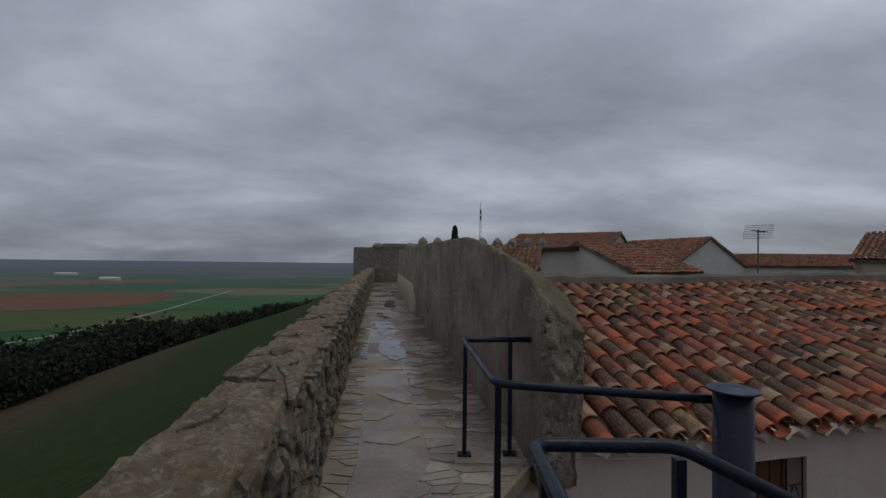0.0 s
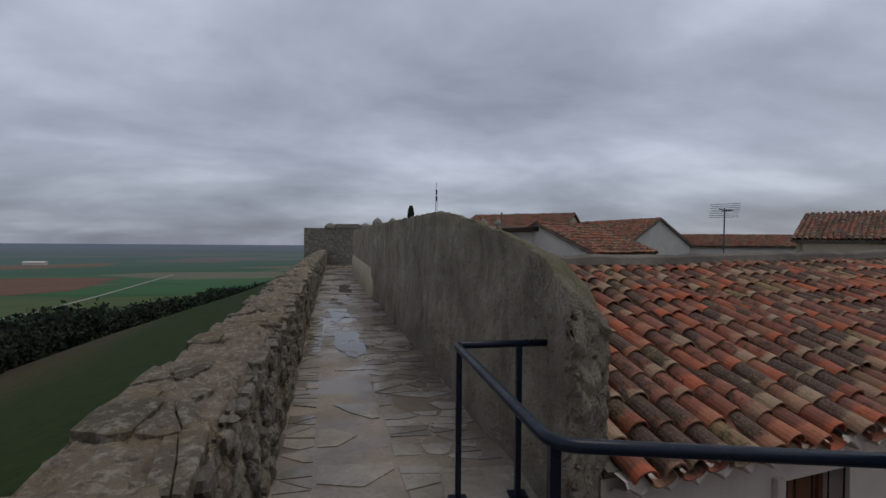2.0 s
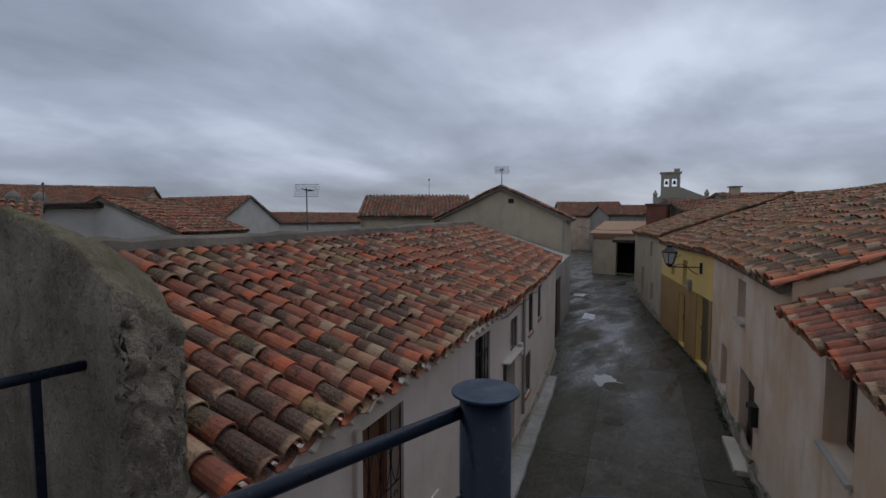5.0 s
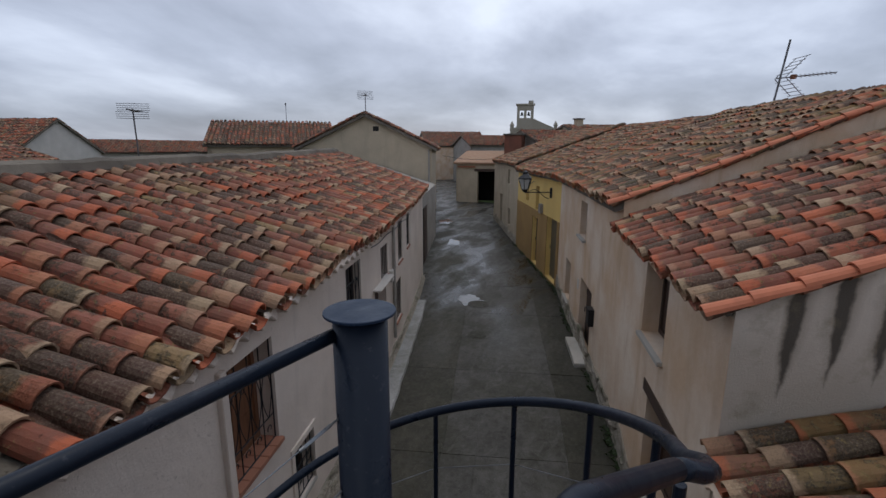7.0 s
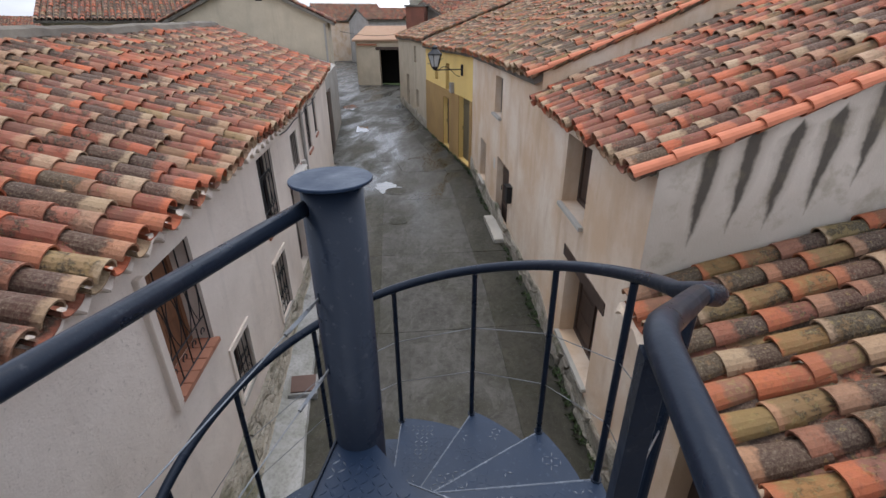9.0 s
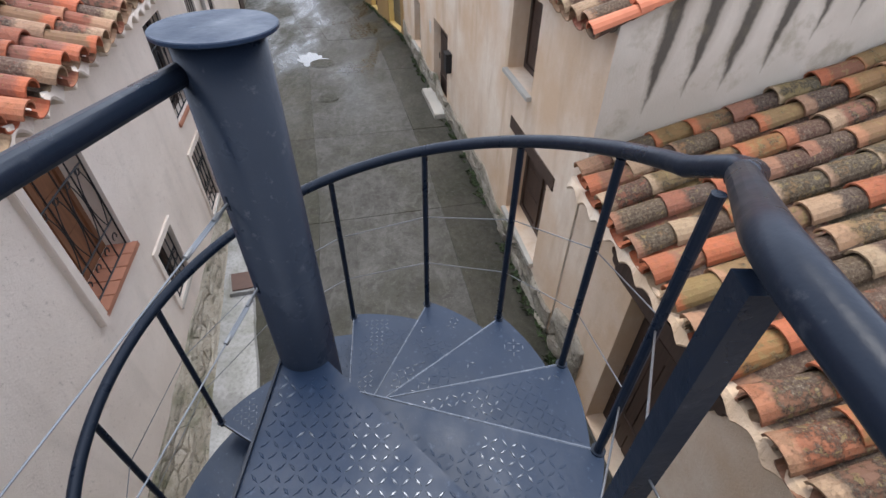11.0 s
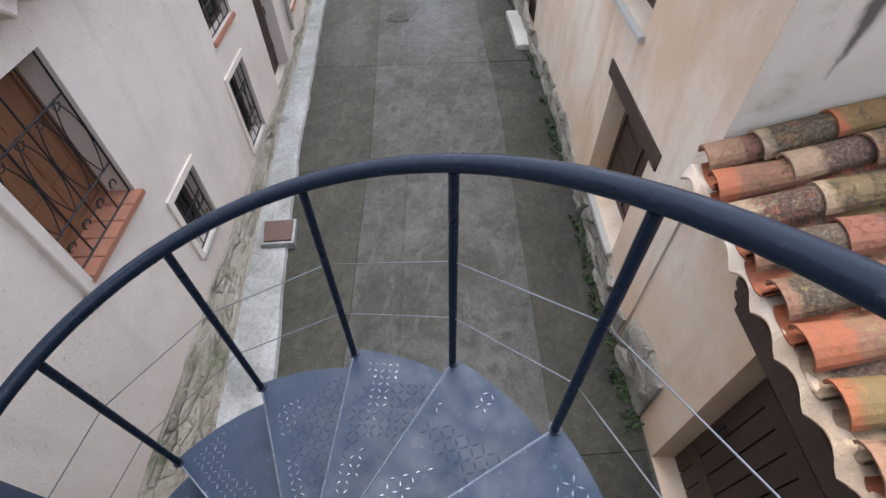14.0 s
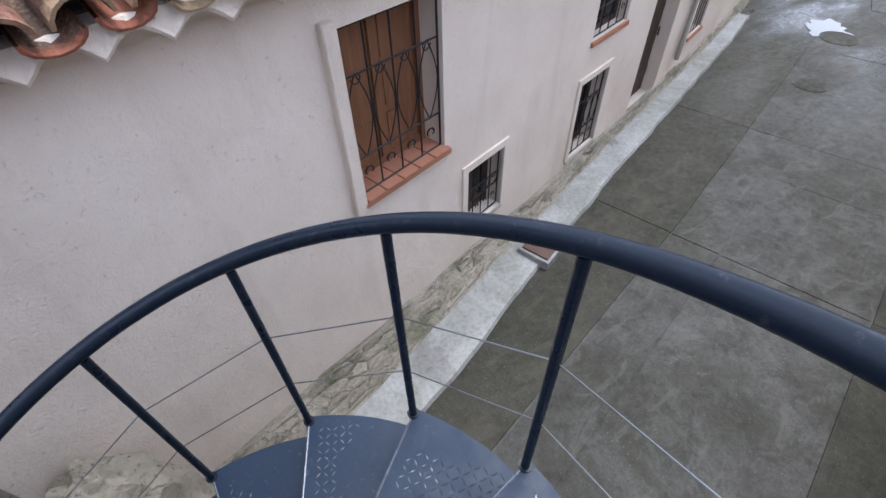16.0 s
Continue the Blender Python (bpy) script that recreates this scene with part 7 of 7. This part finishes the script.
def tower():
    """Square tower and battlements where the walkway ends."""
    rng = random.Random(5)
    t = thing("wall_tower", (-4.5, 34, -5), "square stone wall tower at the end of the walkway", "tower")
    bm = bmesh.new()
    prism(bm, [(-6.15, 32.0), (-1.6, 32.0), (-1.2, 37), (-6.4, 37)], -8, 2.4)
    body = part("body", bm, MORTAR, t)
    f = lambda p: Vector((-6.15 + p.x, 32.0 - p.z, p.y))
    stones(body, "stone", rng, (0, 4.55, -1.5, 2.42), 0.27, f, STONE_FAR, None, gap=0.012, depth=0.05, proud=0.04, stretch=1.5)
    for i, (x, w) in enumerate(((-4.5, 0.5), (-3.4, 0.75), (-2.25, 0.45))):
        bm = bmesh.new()
        if i == 1:
            soft(box(bm, (x - w, 31.9, 2.4), (x + w, 32.5, 2.68)), 0.03)
        else:
            tube(bm, [(x, 32.2, 2.4), (x, 32.2, 2.55), (x, 32.2, 2.66), (x, 32.2, 2.74)], 0.4, 9, radii=[0.42, 0.38, 0.26, 0.06])
        part("merlon", bm, STONE_FAR, t)
    w = thing("town_wall", (3, 58, -3), "far stretch of town wall with rounded merlons", "wall")
    part("wall", box(bmesh.new(), (-6, 57, -6), (14, 59, 3.4)), STONE_FAR, w)
    for i in range(9):
        x = -2.5 + i * 1.85
        bm = bmesh.new()
        tube(bm, [(x, 57.6, 3.4), (x, 57.6, 3.75), (x, 57.6, 4.05), (x, 57.6, 4.3)], 0.6, 9, radii=[0.62, 0.6, 0.4, 0.05])
        part("merlon", bm, STONE_FAR, w)
    # cypress tip and radio mast beyond
    c = thing("cypress", (1.15, 45.5, -3), "tip of a dark cypress tree behind the wall", "tree")
    part("trunk", tube(bmesh.new(), [(1.15, 45.5, -3), (1.15, 45.5, 4.2)], 0.1, 7, radii=[0.2, 0.05]), WOOD_DARK, c)
    rg = random.Random(2)
    vs, fs = [], []
    for _ in range(1500):
        z = rg.uniform(0, 1)
        a, r = rg.uniform(0, 6.283), rg.uniform(0.2, 1) * (0.48 - 0.3 * z * z)
        p = Vector((1.15 + r * math.cos(a), 45.5 + r * math.sin(a), 1.5 + z * 3.2))
        n = len(vs)
        s = 0.13
        vs += [p, p + Vector((s * 0.4, 0, s)), p + Vector((0, s * 0.3, 2 * s)), p + Vector((-s * 0.4, 0, s))]
        fs.append((n, n + 1, n + 2, n + 3))
    lists_to_part("crown", (vs, fs), LEAF, c)
    k = thing("radio_mast", (4.8, 60, -3), "slim lattice radio mast with aerials", "mast")
    bm = bmesh.new()
    for i in range(3):
        a = 2.094 * i
        tube(bm, [(4.8 + 0.14 * math.cos(a), 60 + 0.14 * math.sin(a), -3), (4.8 + 0.12 * math.cos(a), 60 + 0.12 * math.sin(a), 8.0)], 0.025, 5)
    for j in range(28):
        z = -3 + j * 0.4
        a, b = 2.094 * (j % 3), 2.094 * ((j + 1) % 3)
        tube(bm, [(4.8 + 0.13 * math.cos(a), 60 + 0.13 * math.sin(a), z), (4.8 + 0.13 * math.cos(b), 60 + 0.13 * math.sin(b), z + 0.4)], 0.014, 4)
    part("lattice", bm, ASH, k)
    part("aerial", tube(bmesh.new(), [(4.8, 60, 8.0), (4.8, 60, 8.9)], 0.03, 6), ASH, k)
    for z in (6.6, 7.4):
        part("panel_antenna", soft(box(bmesh.new(), (4.72, 59.75, z), (4.9, 59.85, z + 0.6)), 0.02), ASH, k)


tower()


def antenna(p, h, yagi=True, label="thin aluminium television antenna on a roof"):
    t = thing("antenna", tuple(p), label, "antenna", "roof antennas")
    p = Vector(p)
    part("mast", tube(bmesh.new(), [p, p + Vector((0, 0, h))], 0.022, 6), ASH, t)
    if not yagi:
        part("head", tube(bmesh.new(), [p + Vector((0, 0, h)), p + Vector((0, 0, h + 0.15))], 0.06, 8), ASH, t)
        return
    top = p + Vector((0, 0, h - 0.05))
    d = Vector((0.8, 0.6, 0))
    n = Vector((-0.6, 0.8, 0))
    part("boom", tube(bmesh.new(), [top - d * 0.5, top + d * 0.5], 0.016, 6), ASH, t)
    for s in (-1, 1):
        for k in range(4):
            bm = tube(bmesh.new(), [top + d * s * 0.06 + n * -0.42 + Vector((0, 0, s * 0.06 * (k + 0.5) - 0.02)), top + d * s * 0.06 + n * 0.42 + Vector((0, 0, s * 0.06 * (k + 0.5) - 0.02))], 0.009, 4)
            part("reflector_bar", bm, ASH, t)
    for k in range(6):
        c = top + d * (0.12 + 0.07 * k)
        part("element", tube(bmesh.new(), [c - n * 0.13, c + n * 0.13], 0.008, 4), ASH, t)


def boom_antenna(p, h):
    """Aerial with a corner reflector of bars and a long boom of short elements."""
    t = thing("antenna", tuple(p), "television antenna with bar reflector and long boom on a leaning mast", "antenna", "roof antennas")
    p = Vector(p)
    lean = Vector((0.035, -0.12, 1.0))
    up = Vector((0, 0, 1))
    part("mast", tube(bmesh.new(), [p, p + lean * h], 0.024, 8), ASH, t)
    c = p + lean * (h * 0.62)
    d = Vector((0.31, -0.945, 0.10)).normalized()
    side = Vector((0.95, 0.31, 0))
    part("boom", tube(bmesh.new(), [c - d * 0.1, c + d * 1.35], 0.014, 6), ASH, t)
    part("dipole_box", soft(box(bmesh.new(), tuple(c + d * 0.32 - Vector((0.06, 0.06, 0.05))), tuple(c + d * 0.32 + Vector((0.06, 0.06, 0.05)))), 0.01), WOOD_ORANGE, t, "orange plastic dipole box")
    for sg in (-1, 1):
        a, b = c, c - d * 0.05 + (d * 0.55 + up * sg * 0.5) * 0.9
        for q in (-0.2, 0.2):
            part("reflector_arm", tube(bmesh.new(), [a + side * q, b + side * q], 0.009, 5), ASH, t)
        for k in range(1, 6):
            e = a.lerp(b, k / 5)
            part("reflector_bar", tube(bmesh.new(), [e - side * 0.3, e + side * 0.3], 0.008, 5), ASH, t)
    for k in range(9):
        e = c + d * (0.45 + 0.1 * k)
        part("element", tube(bmesh.new(), [e - side * 0.12 - up * 0.05, e + side * 0.12 + up * 0.05], 0.007, 4), ASH, t)


antenna((10.1, 14.88, 1.0), 1.75)
antenna((31.5, 26.6, 3.0), 2.0, False)
antenna((23.0, 14.6, 3.0), 1.5)
boom_antenna((14.5, -1.8, 1.9), 2.35)
antenna((7.2, 33.5, 2.5), 1.0, False)

# sagging cables across the street
for a, b, s in (((26.4, 7.6, 0.2), (19.2, 4.8, 0.35), 0.35), ((30.5, 13.0, 1.2), (36, 10.4, 1.0), 0.2)):
    a, b = Vector(a), Vector(b)
    pts = [a.lerp(b, i / 14) - Vector((0, 0, 4 * s * (i / 14) * (1 - i / 14))) for i in range(15)]
    c = thing("overhead_cable", tuple(a), "thin black cable sagging across the street", "cable", "overhead cables")
    part("wire", tube(bmesh.new(), pts, 0.014, 5), IRON, c)
